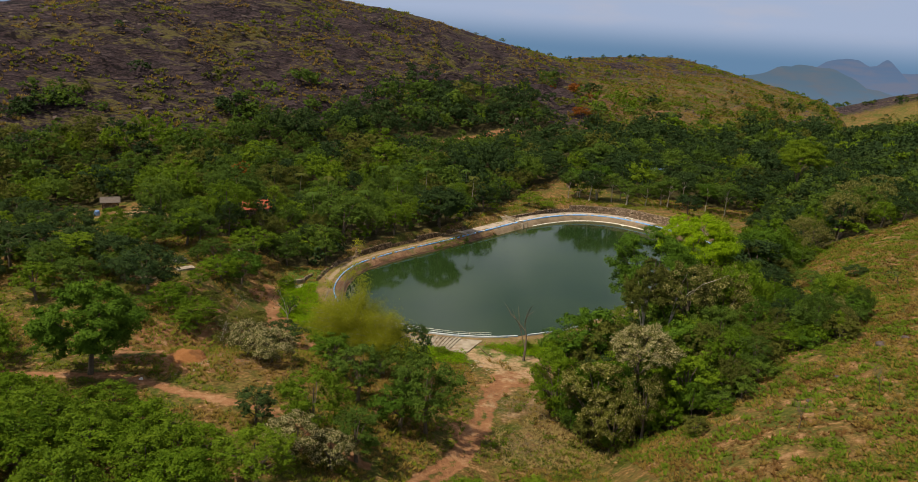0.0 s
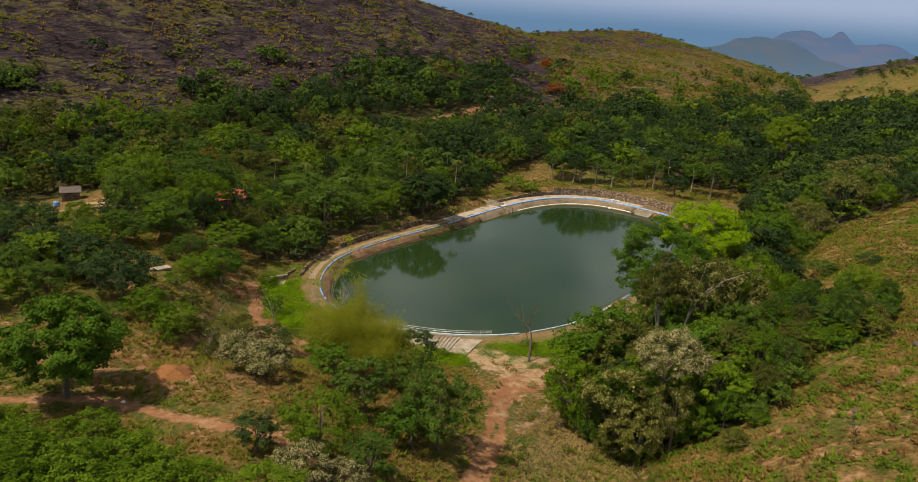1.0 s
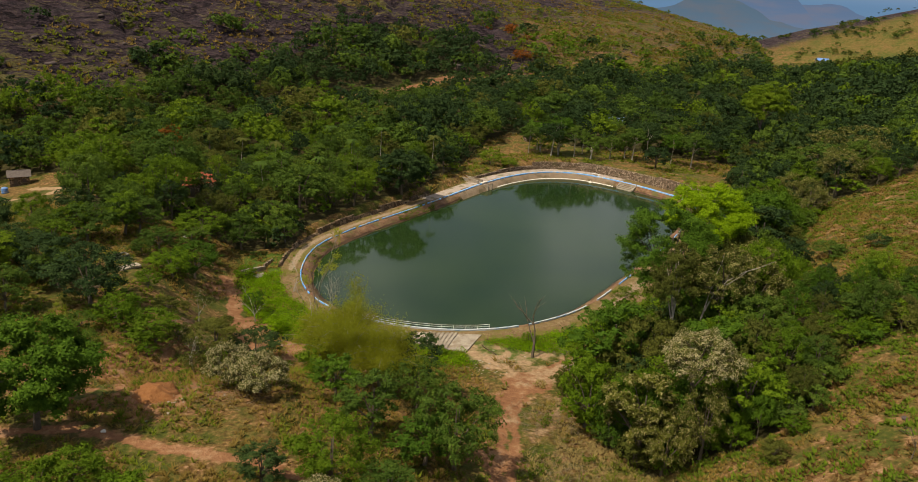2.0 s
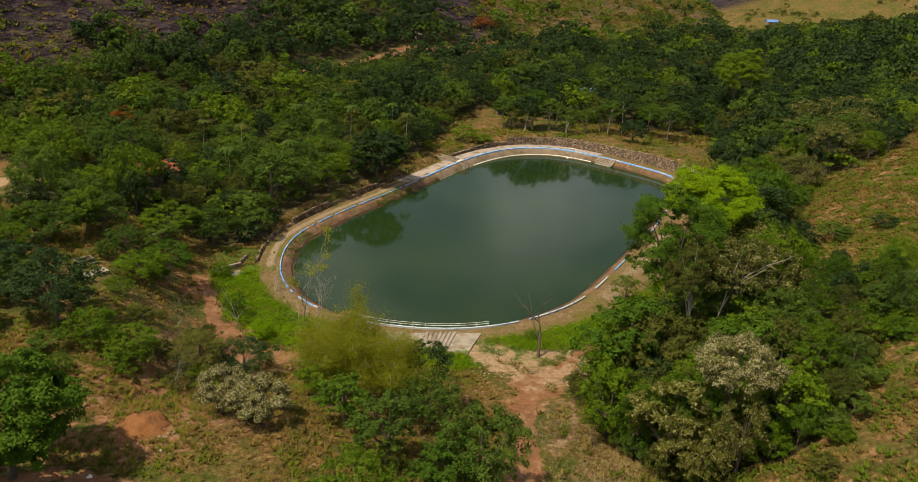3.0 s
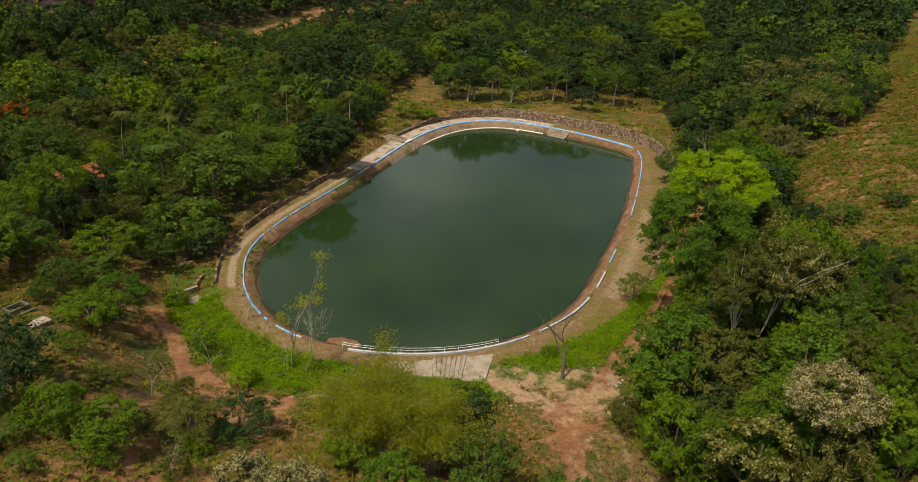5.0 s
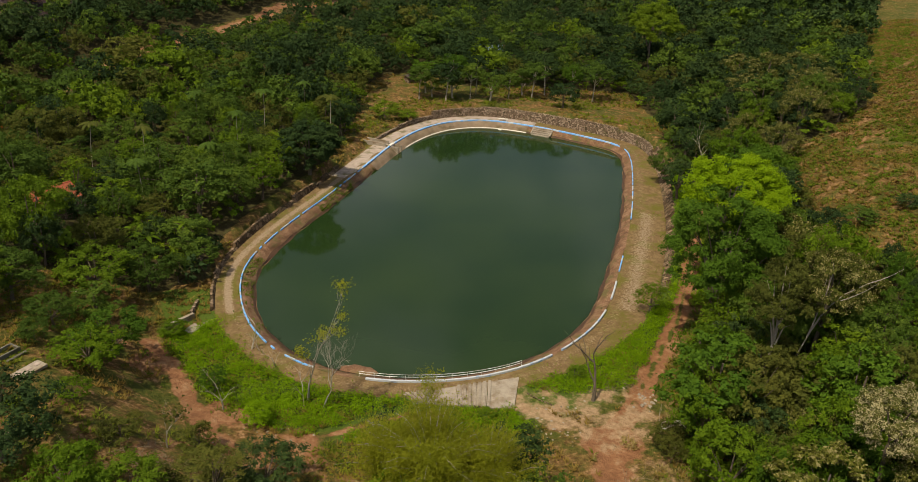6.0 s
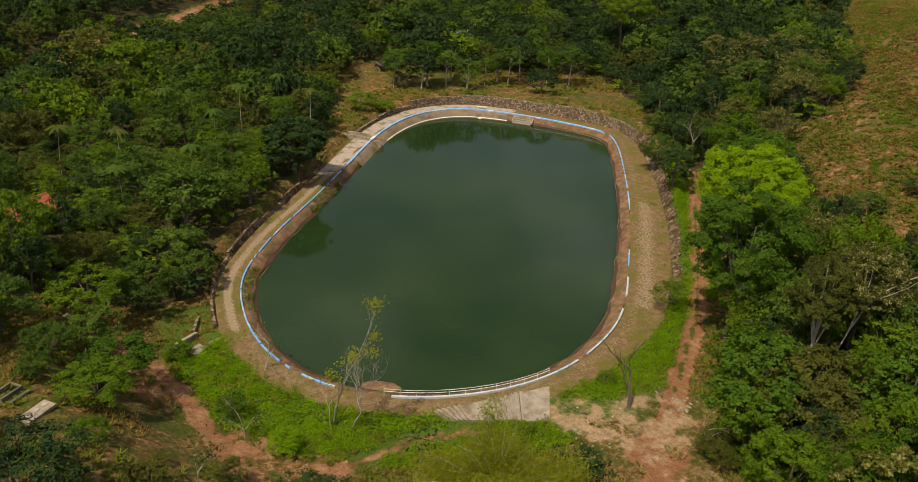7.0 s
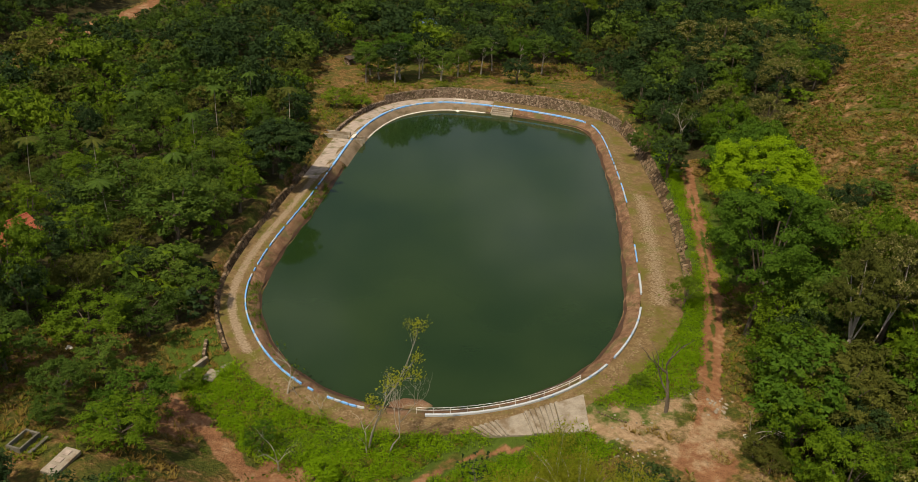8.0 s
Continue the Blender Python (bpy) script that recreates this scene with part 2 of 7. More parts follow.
def land(x, y):
    """Height of the ground without the pond."""
    x, y = np.asarray(x, float), np.asarray(y, float)
    z = np.full(np.broadcast(x, y).shape, 0.4)
    z = z + np.maximum(7.0 * ss(-28, -50, x) * ss(230, 160, y), 7.8 * ss(122, 92, y) * ss(6, -30, x))
    z = z - 5.0 * ss(-62, -105, x) * ss(150, 200, y) * ss(255, 232, y)
    s = np.maximum(slope_s(x, y), 0)
    near = 1 - 0.45 * ss(150, 260, y)
    z = z + 25 * (1 - np.exp(-np.sqrt(s * s + 9) / 24 + 3 / 24)) * near + 0.10 * np.maximum(s - 30, 0)
    ry, rh = ridge(x)
    foot = np.interp(x, [-300, -160, -60, 30, 120, 260, 500], [205, 222, 265, 332, 345, 430, 520])
    z = z + 6.5 * ss(215, 340, y) * ss(400, 150, np.abs(x))
    v = np.clip((y - foot) / (ry - foot), 0, 1)
    prof = 0.62 * v + 0.38 * v * v * (3 - 2 * v)
    hill = (rh - 8) * prof * (1 + 0.10 * bumps(x, y, 30, 1.0) * np.sin(np.pi * v))
    ledge = 2.6 * np.abs(value_noise(x, y * 1.5, 26, 1)) + 1.5 * np.abs(value_noise(x, y * 1.6, 12, 2)) + 0.9 * value_noise(x, y * 1.3, 5.5, 3)
    hill = hill + (2.0 * ledge - 2.4) * np.sin(np.pi * np.clip(0.04 + 0.92 * v, 0, 1)) * (0.35 + 0.65 * ss(230, 40, x))
    z = z + np.where(y > foot, hill, 0)
    over = np.clip((y - ry) / 900, 0, 1)
    z = z - np.where(y > ry, 340 * ss(0, 1, over), 0)
    z = z + 0.35 * bumps(x, y, 9, 2.0) * ss(0, 40, np.abs(slope_s(x, y) + 10))
    z = z + (np.minimum(-19 + 0.29 * (x - 492), 80) + 2.5 * value_noise(x, y, 45, 8) - z) * ss(400, 480, x) * np.exp(-((y - 900) / 170) ** 4) * ss(2600, 1400, x)
    z = z - 15 * ss(-8, 14, 0.87 * (x + 19) - 0.49 * (y - 6)) * ss(330, 480, y) * ss(860, 760, y)
    basin = np.hypot((x + 108) / 19, (y - 197) / 13.2)
    z = z + (np.minimum(z, -3.4) - z) * ss(1.4, 0.95, basin)
    far = np.hypot(x, y - 150)
    z = np.where(far > 900, z * ss(2600, 900, far) - 300 * ss(900, 2600, far), z)
    return z


def ground(x, y):
    """Height of the ground with the pond's basin, walkway and cut banks."""
    x, y = np.atleast_1d(np.asarray(x, float)), np.atleast_1d(np.asarray(y, float))
    z = land(x, y)
    d, i = rim_distance(x, y)
    w, h = WALK_W[i], BACK_H[i]
    back = h + (z - h) * ss(3, 26, d - w)
    z = np.where(d < 40, back, z)
    bank = ss(w + 0.9 * ss(0.2, 0.8, h), w + 1.3 + 0.9 * ss(0.2, 0.8, h) + 2.5 * ss(0.2, -0.8, h), d)
    z = np.where(d < w + 5, -0.12 + bank * (z + 0.12), z)
    z = np.where(d < -0.2, np.maximum(-5.5, -0.12 + np.minimum(0, d + 0.2) * 0.8), z)
    return z


def h_at(x, y):
    return float(ground(x, y)[0])


# Materials
def leaf_material(name, dark, mid, light, glow=0.35, bloom=None, bloom_share=0.0):
    """Leaves that let some light through; each leaf and each tree has its own tone."""
    m, n, l, b = material(name, 0.75, 0.06)
    geo, info, tint = n.new("ShaderNodeNewGeometry"), n.new("ShaderNodeObjectInfo"), n.new("ShaderNodeAttribute")
    tint.attribute_name = "tint"
    tree = calc(n, l, "FRACT", calc(n, l, "ADD", info.outputs["Random"], tint.outputs["Fac"]), 0.0)
    leaf = geo.outputs["Random Per Island"]
    tuft = n.new("ShaderNodeAttribute")
    tuft.attribute_name = "tuft"
    f = calc(n, l, "ADD", calc(n, l, "MULTIPLY", leaf, 0.3), calc(n, l, "ADD", calc(n, l, "MULTIPLY", tree, 0.38), calc(n, l, "MULTIPLY", tuft.outputs["Fac"], 0.32)))
    col = ramp(n, l, f, [(0.1, dark), (0.5, mid), (0.92, light)])
    patch = noise_tex(n, l, 0.5, 3.0)
    col = blend(n, l, calc(n, l, "MULTIPLY", patch, 0.3), col, light)
    if bloom:
        heads = calc(n, l, "MULTIPLY", calc(n, l, "SUBTRACT", noise_tex(n, l, 1.7, 2.0), 0.5), 2.2)
        col = blend(n, l, step(n, l, calc(n, l, "ADD", leaf, heads), 1 - bloom_share, 1.04 - bloom_share), col, bloom)
    l.new(col, b.inputs["Base Color"])
    t = n.new("ShaderNodeBsdfTranslucent")
    l.new(blend(n, l, 0.5, col, light), t.inputs["Color"])
    mix = n.new("ShaderNodeMixShader")
    mix.inputs[0].default_value = glow
    l.new(b.outputs[0], mix.inputs[1])
    l.new(t.outputs[0], mix.inputs[2])
    l.new(mix.outputs[0], n["Material Output"].inputs["Surface"])
    return m


LEAF_FOREST = leaf_material("leaf_forest", (0.020, 0.044, 0.009), (0.050, 0.095, 0.015), (0.125, 0.18, 0.022), 0.3)
LEAF_DEEP = leaf_material("leaf_deep", (0.022, 0.054, 0.007), (0.05, 0.107, 0.010), (0.10, 0.175, 0.014), 0.3)
LEAF_LEFT = leaf_material("leaf_mid", (0.03, 0.068, 0.006), (0.075, 0.14, 0.008), (0.15, 0.22, 0.012), 0.35)
LEAF_DARK = leaf_material("leaf_dark", (0.012, 0.027, 0.011), (0.024, 0.049, 0.016), (0.058, 0.09, 0.021), 0.25)
LEAF_FRESH = leaf_material("leaf_fresh", (0.038, 0.078, 0.006), (0.08, 0.14, 0.009), (0.16, 0.22, 0.014), 0.3)
LEAF_BRIGHT = leaf_material("leaf_bright", (0.10, 0.18, 0.005), (0.17, 0.28, 0.007), (0.25, 0.36, 0.010), 0.3)
LEAF_OLIVE = leaf_material("leaf_olive", (0.034, 0.046, 0.010), (0.072, 0.086, 0.016), (0.15, 0.15, 0.028), 0.3)
LEAF_BLOOM = leaf_material("leaf_bloom", (0.04, 0.05, 0.010), (0.085, 0.095, 0.02), (0.17, 0.16, 0.045), 0.3, (0.42, 0.37, 0.20), 0.42)
LEAF_TAWNY = leaf_material("leaf_tawny", (0.036, 0.048, 0.009), (0.078, 0.092, 0.015), (0.15, 0.15, 0.026), 0.35, (0.28, 0.25, 0.10), 0.26)
LEAF_BAMBOO = leaf_material("leaf_bamboo", (0.16, 0.19, 0.012), (0.27, 0.29, 0.02), (0.40, 0.39, 0.04), 0.55)
LEAF_RUST = leaf_material("leaf_rust", (0.10, 0.03, 0.008), (0.19, 0.06, 0.011), (0.25, 0.10, 0.016))
LEAF_COVER = leaf_material("leaf_cover", (0.08, 0.17, 0.005), (0.16, 0.28, 0.007), (0.25, 0.37, 0.010), 0.35)
LEAF_GRASS = leaf_material("leaf_grass", (0.07, 0.11, 0.008), (0.125, 0.165, 0.012), (0.22, 0.21, 0.026), 0.35)
LEAF_SLOPE = leaf_material("leaf_slope", (0.055, 0.095, 0.008), (0.10, 0.16, 0.012), (0.17, 0.215, 0.02), 0.35)
LEAF_STRAW = leaf_material("leaf_straw", (0.13, 0.085, 0.02), (0.21, 0.145, 0.036), (0.32, 0.23, 0.062), 0.4)
LEAF_BRACKEN = leaf_material("leaf_bracken", (0.07, 0.034, 0.012), (0.13, 0.066, 0.02), (0.20, 0.12, 0.04), 0.3)
LEAF_HAY = leaf_material("leaf_hay", (0.19, 0.14, 0.05), (0.27, 0.205, 0.08), (0.36, 0.28, 0.12), 0.3)
BARK = surface("bark", [(0.3, (0.06, 0.045, 0.03)), (0.7, (0.16, 0.13, 0.1))], 1.5)
BARK_PALE = surface("bark_pale", [(0.3, (0.2, 0.17, 0.13)), (0.7, (0.42, 0.38, 0.32))], 1.5)
DRY_TWIG = surface("dry_twig", [(0.3, (0.12, 0.085, 0.05)), (0.7, (0.26, 0.2, 0.13))], 2.0)
CONCRETE = surface("concrete", [(0.3, (0.19, 0.16, 0.12)), (0.7, (0.36, 0.31, 0.245))], 0.8, stain=(0.16, 0.115, 0.07))


def rubble(name, tones, scale):
    """Rubble masonry: stones of several tones with recessed dark joints."""
    m, n, l, b = material(name, 0.95, 0.1)
    tc = n.new("ShaderNodeTexCoord")
    cells = n.new("ShaderNodeTexVoronoi")
    cells.inputs["Scale"].default_value = scale
    joints = n.new("ShaderNodeTexVoronoi")
    joints.feature = "DISTANCE_TO_EDGE"
    joints.inputs["Scale"].default_value = scale
    for v in (cells, joints):
        l.new(tc.outputs["Object"], v.inputs["Vector"])
    sx = n.new("ShaderNodeSeparateColor")
    l.new(cells.outputs["Color"], sx.inputs[0])
    grain = noise_tex(n, l, 2.0, 6.0, 0.7)
    col = ramp(n, l, calc(n, l, "ADD", calc(n, l, "MULTIPLY", sx.outputs[0], 0.6), calc(n, l, "MULTIPLY", grain, 0.4)), tones)
    gap = step(n, l, joints.outputs["Distance"], 0.02, 0.09)
    col = blend(n, l, gap, (0.05, 0.04, 0.02), col)
    col = blend(n, l, step(n, l, noise_tex(n, l, 0.3, 5.0, 0.65), 0.56, 0.72), col, (0.08, 0.075, 0.025))
    l.new(col, b.inputs["Base Color"])
    bump(n, l, b, gap, 0.8, 0.12)
    return m


STONE = rubble("wall_stone", [(0.25, (0.13, 0.09, 0.06)), (0.5, (0.22, 0.155, 0.11)), (0.75, (0.34, 0.26, 0.19))], 2.4)
STONE_BROWN = rubble("bank_stone", [(0.25, (0.08, 0.05, 0.028)), (0.5, (0.15, 0.10, 0.06)), (0.75, (0.24, 0.17, 0.11))], 1.2)
LINING = surface("lining_concrete", [(0.3, (0.12, 0.085, 0.052)), (0.7, (0.25, 0.185, 0.125))], 0.7, stain=(0.1, 0.075, 0.04))
PAVING = surface("paving", [(0.3, (0.22, 0.17, 0.14)), (0.7, (0.45, 0.375, 0.31))], 0.9, 5.0, stain=(0.12, 0.11, 0.045))
EARTH_BANK = surface("earth_bank", [(0.36, (0.085, 0.042, 0.022)), (0.5, (0.165, 0.09, 0.05)), (0.64, (0.27, 0.165, 0.10))], 0.7, relief=0.12, stain=(0.10, 0.09, 0.03))
WET_BANK = surface("wet_bank", [(0.3, (0.035, 0.02, 0.012)), (0.7, (0.10, 0.052, 0.028))], 0.9, rough=0.6)
ROOF_RED = surface("roof_red", [(0.3, (0.2, 0.05, 0.025)), (0.7, (0.33, 0.10, 0.05))], 2.0)
ROOF_GREY = surface("roof_grey", [(0.3, (0.075, 0.06, 0.052)), (0.7, (0.16, 0.135, 0.12))], 2.0)
WALL_WHITE = surface("wall_white", [(0.3, (0.5, 0.46, 0.4)), (0.7, (0.72, 0.68, 0.62))], 1.0)
ROCK = surface("rock", [(0.3, (0.045, 0.033, 0.03)), (0.7, (0.13, 0.1, 0.09))], 0.6, relief=0.2)


def painted(name, colour, worn):
    m, n, l, b = material(name, 0.6, 0.35)
    info = n.new("ShaderNodeObjectInfo")
    wear = calc(n, l, "ADD", noise_tex(n, l, 1.3, 6.0, 0.7), calc(n, l, "MULTIPLY", info.outputs["Random"], 0.25))
    l.new(blend(n, l, step(n, l, wear, 0.62, 0.8), colour, worn), b.inputs["Base Color"])
    return m


BLUE = painted("blue_paint", (0.15, 0.38, 0.74), (0.46, 0.5, 0.52))
WHITE_BLUE = painted("white_paint", (0.42, 0.45, 0.48), (0.16, 0.27, 0.42))
WHITE = painted("rail_paint", (0.72, 0.72, 0.7), (0.4, 0.36, 0.3))

# water: dark green with a mirror-like skin
WATER_MAT, n, l, b = material("water", 0.07, 0.5)
b.inputs["IOR"].default_value = 1.33
l.new(ramp(n, l, noise_tex(n, l, 0.03, 3.0), [(0.35, (0.011, 0.026, 0.007)), (0.65, (0.021, 0.039, 0.010))]), b.inputs["Base Color"])
bump(n, l, b, noise_tex(n, l, 1.2, 3.0), 0.10, 0.05)

# the ground: earth, grass, straw and rock by masks laid out in the plan
GROUND_MAT, n, l, b = material("ground", 0.95, 0.15)
mask = n.new("ShaderNodeAttribute")
mask.attribute_name = "cover"
sep = n.new("ShaderNodeSeparateColor")
l.new(mask.outputs["Color"], sep.inputs[0])
n1, n2, n3, n4 = noise_tex(n, l, 0.06, 5.0), noise_tex(n, l, 0.35, 6.0, 0.65), noise_tex(n, l, 1.6, 6.0, 0.7), noise_tex(n, l, 0.9, 5.0, 0.7)
grass = ramp(n, l, n3, [(0.3, (0.03, 0.042, 0.006)), (0.5, (0.062, 0.072, 0.011)), (0.7, (0.12, 0.105, 0.022))])
straw = ramp(n, l, n3, [(0.36, (0.085, 0.042, 0.015)), (0.5, (0.145, 0.085, 0.028)), (0.64, (0.24, 0.155, 0.055))])
soil = ramp(n, l, calc(n, l, "ADD", calc(n, l, "MULTIPLY", n2, 0.6), calc(n, l, "MULTIPLY", n3, 0.4)), [(0.34, (0.14, 0.06, 0.028)), (0.52, (0.24, 0.115, 0.055)), (0.68, (0.35, 0.215, 0.12))])
pale = ramp(n, l, n3, [(0.3, (0.22, 0.135, 0.07)), (0.7, (0.40, 0.28, 0.17))])
rock = ramp(n, l, n4, [(0.3, (0.035, 0.026, 0.024)), (0.5, (0.075, 0.055, 0.05)), (0.72, (0.15, 0.115, 0.1))])
col = blend(n, l, step(n, l, calc(n, l, "ADD", n2, calc(n, l, "MULTIPLY", n1, 0.7)), 0.72, 0.98), grass, straw)
col = blend(n, l, step(n, l, calc(n, l, "ADD", n3, calc(n, l, "MULTIPLY", n2, 0.6)), 0.86, 1.0), col, soil)
lush = blend(n, l, n3, (0.035, 0.07, 0.008), (0.09, 0.125, 0.015))
edge = calc(n, l, "MULTIPLY", calc(n, l, "SUBTRACT", n2, 0.5), 1.6)
col = blend(n, l, step(n, l, calc(n, l, "ADD", sep.outputs[1], edge), 0.3, 0.7), col, lush)
col = blend(n, l, step(n, l, calc(n, l, "ADD", sep.outputs[0], edge), 0.35, 0.65), col, soil)
col = blend(n, l, step(n, l, calc(n, l, "ADD", mask.outputs["Alpha"], edge), 0.4, 0.7), col, pale)
flat = n.new("ShaderNodeMapping")
flat.inputs["Scale"].default_value = (0.55, 1.0, 2.2)
tc = n.new("ShaderNodeTexCoord")
l.new(tc.outputs["Object"], flat.inputs["Vector"])


def hill_noise(scale, detail, rough):
    t = n.new("ShaderNodeTexNoise")
    t.inputs["Scale"].default_value, t.inputs["Detail"].default_value, t.inputs["Roughness"].default_value = scale, detail, rough
    l.new(flat.outputs[0], t.inputs["Vector"])
    return t.outputs["Fac"]


h1, h2, h3, h4 = hill_noise(0.022, 4.0, 0.55), hill_noise(0.16, 6.0, 0.7), hill_noise(0.6, 5.0, 0.75), hill_noise(1.5, 4.0, 0.8)
hill_grass = ramp(n, l, calc(n, l, "ADD", calc(n, l, "MULTIPLY", h3, 0.4), calc(n, l, "MULTIPLY", h4, 0.6)), [(0.38, (0.03, 0.02, 0.015)), (0.46, (0.10, 0.07, 0.034)), (0.54, (0.115, 0.11, 0.03)), (0.66, (0.22, 0.165, 0.075))])
rock = ramp(n, l, calc(n, l, "ADD", calc(n, l, "MULTIPLY", h2, 0.4), calc(n, l, "ADD", calc(n, l, "MULTIPLY", h3, 0.3), calc(n, l, "MULTIPLY", h4, 0.3))),
            [(0.40, (0.013, 0.009, 0.012)), (0.48, (0.045, 0.030, 0.036)), (0.55, (0.085, 0.058, 0.064)), (0.62, (0.18, 0.135, 0.12))])
rough_rock = calc(n, l, "ADD", calc(n, l, "MULTIPLY", h1, 0.55), calc(n, l, "ADD", calc(n, l, "MULTIPLY", h2, 0.85), calc(n, l, "MULTIPLY", h3, 0.4)))
cracks = n.new("ShaderNodeTexVoronoi")
cracks.feature = "DISTANCE_TO_EDGE"
cracks.inputs["Scale"].default_value = 0.13
warp = n.new("ShaderNodeVectorMath")
warp.operation = "ADD"
l.new(flat.outputs[0], warp.inputs[0])
warp_amount = n.new("ShaderNodeVectorMath")
warp_amount.operation = "SCALE"
warp_amount.inputs["Scale"].default_value = 9.0
warp_noise = n.new("ShaderNodeTexNoise")
warp_noise.inputs["Scale"].default_value = 0.12
l.new(flat.outputs[0], warp_noise.inputs["Vector"])
l.new(warp_noise.outputs["Color"], warp_amount.inputs[0])
l.new(warp_amount.outputs[0], warp.inputs[1])
l.new(warp.outputs[0], cracks.inputs["Vector"])
rock = blend(n, l, calc(n, l, "MULTIPLY", step(n, l, h4, 0.58, 0.66), 0.55), rock, (0.2, 0.13, 0.065))
rock = blend(n, l, calc(n, l, "MULTIPLY", step(n, l, calc(n, l, "ADD", cracks.outputs["Distance"], calc(n, l, "MULTIPLY", h3, 0.12)), 0.13, 0.07), 0.75), rock, (0.008, 0.006, 0.007))
hill = blend(n, l, step(n, l, rough_rock, 0.94, 1.01), rock, hill_grass)
col = blend(n, l, step(n, l, calc(n, l, "ADD", sep.outputs[2], calc(n, l, "MULTIPLY", edge, 0.6)), 0.35, 0.65), col, hill)
# Ground inside the forest and grove outlines takes darker brown and green tones.
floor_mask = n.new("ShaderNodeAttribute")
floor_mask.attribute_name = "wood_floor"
floor_tones = ramp(n, l, n3, [(0.3, (0.022, 0.02, 0.008)), (0.5, (0.05, 0.04, 0.015)), (0.7, (0.06, 0.075, 0.015))])
col = blend(n, l, step(n, l, calc(n, l, "ADD", floor_mask.outputs["Fac"], calc(n, l, "MULTIPLY", edge, 0.5)), 0.35, 0.65), col, floor_tones)
l.new(col, b.inputs["Base Color"])
hill_h = calc(n, l, "MULTIPLY", calc(n, l, "MULTIPLY", calc(n, l, "ADD", h2, calc(n, l, "MULTIPLY", h3, 0.7)), sep.outputs[2]), 20.0)
bump(n, l, b, calc(n, l, "ADD", calc(n, l, "ADD", n2, n3), hill_h), 0.8, 0.5)


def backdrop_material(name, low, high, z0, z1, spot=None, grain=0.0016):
    """Sky, and hills with painted-in haze, so far off that they only glow softly."""
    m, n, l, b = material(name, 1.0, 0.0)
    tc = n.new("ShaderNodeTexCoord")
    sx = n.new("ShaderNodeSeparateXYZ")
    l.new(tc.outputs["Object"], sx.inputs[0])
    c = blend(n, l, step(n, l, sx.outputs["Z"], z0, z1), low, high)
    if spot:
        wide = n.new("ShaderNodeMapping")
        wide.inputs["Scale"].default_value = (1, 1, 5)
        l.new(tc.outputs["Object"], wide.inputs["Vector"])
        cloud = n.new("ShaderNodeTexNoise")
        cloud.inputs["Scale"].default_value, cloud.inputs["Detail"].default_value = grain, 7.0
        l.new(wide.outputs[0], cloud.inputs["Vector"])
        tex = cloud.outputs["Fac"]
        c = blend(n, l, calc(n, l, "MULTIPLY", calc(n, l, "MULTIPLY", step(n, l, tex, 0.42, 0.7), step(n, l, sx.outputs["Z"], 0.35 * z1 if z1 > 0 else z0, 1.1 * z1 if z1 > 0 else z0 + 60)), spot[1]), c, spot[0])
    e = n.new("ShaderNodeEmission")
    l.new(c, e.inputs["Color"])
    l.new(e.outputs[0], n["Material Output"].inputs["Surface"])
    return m


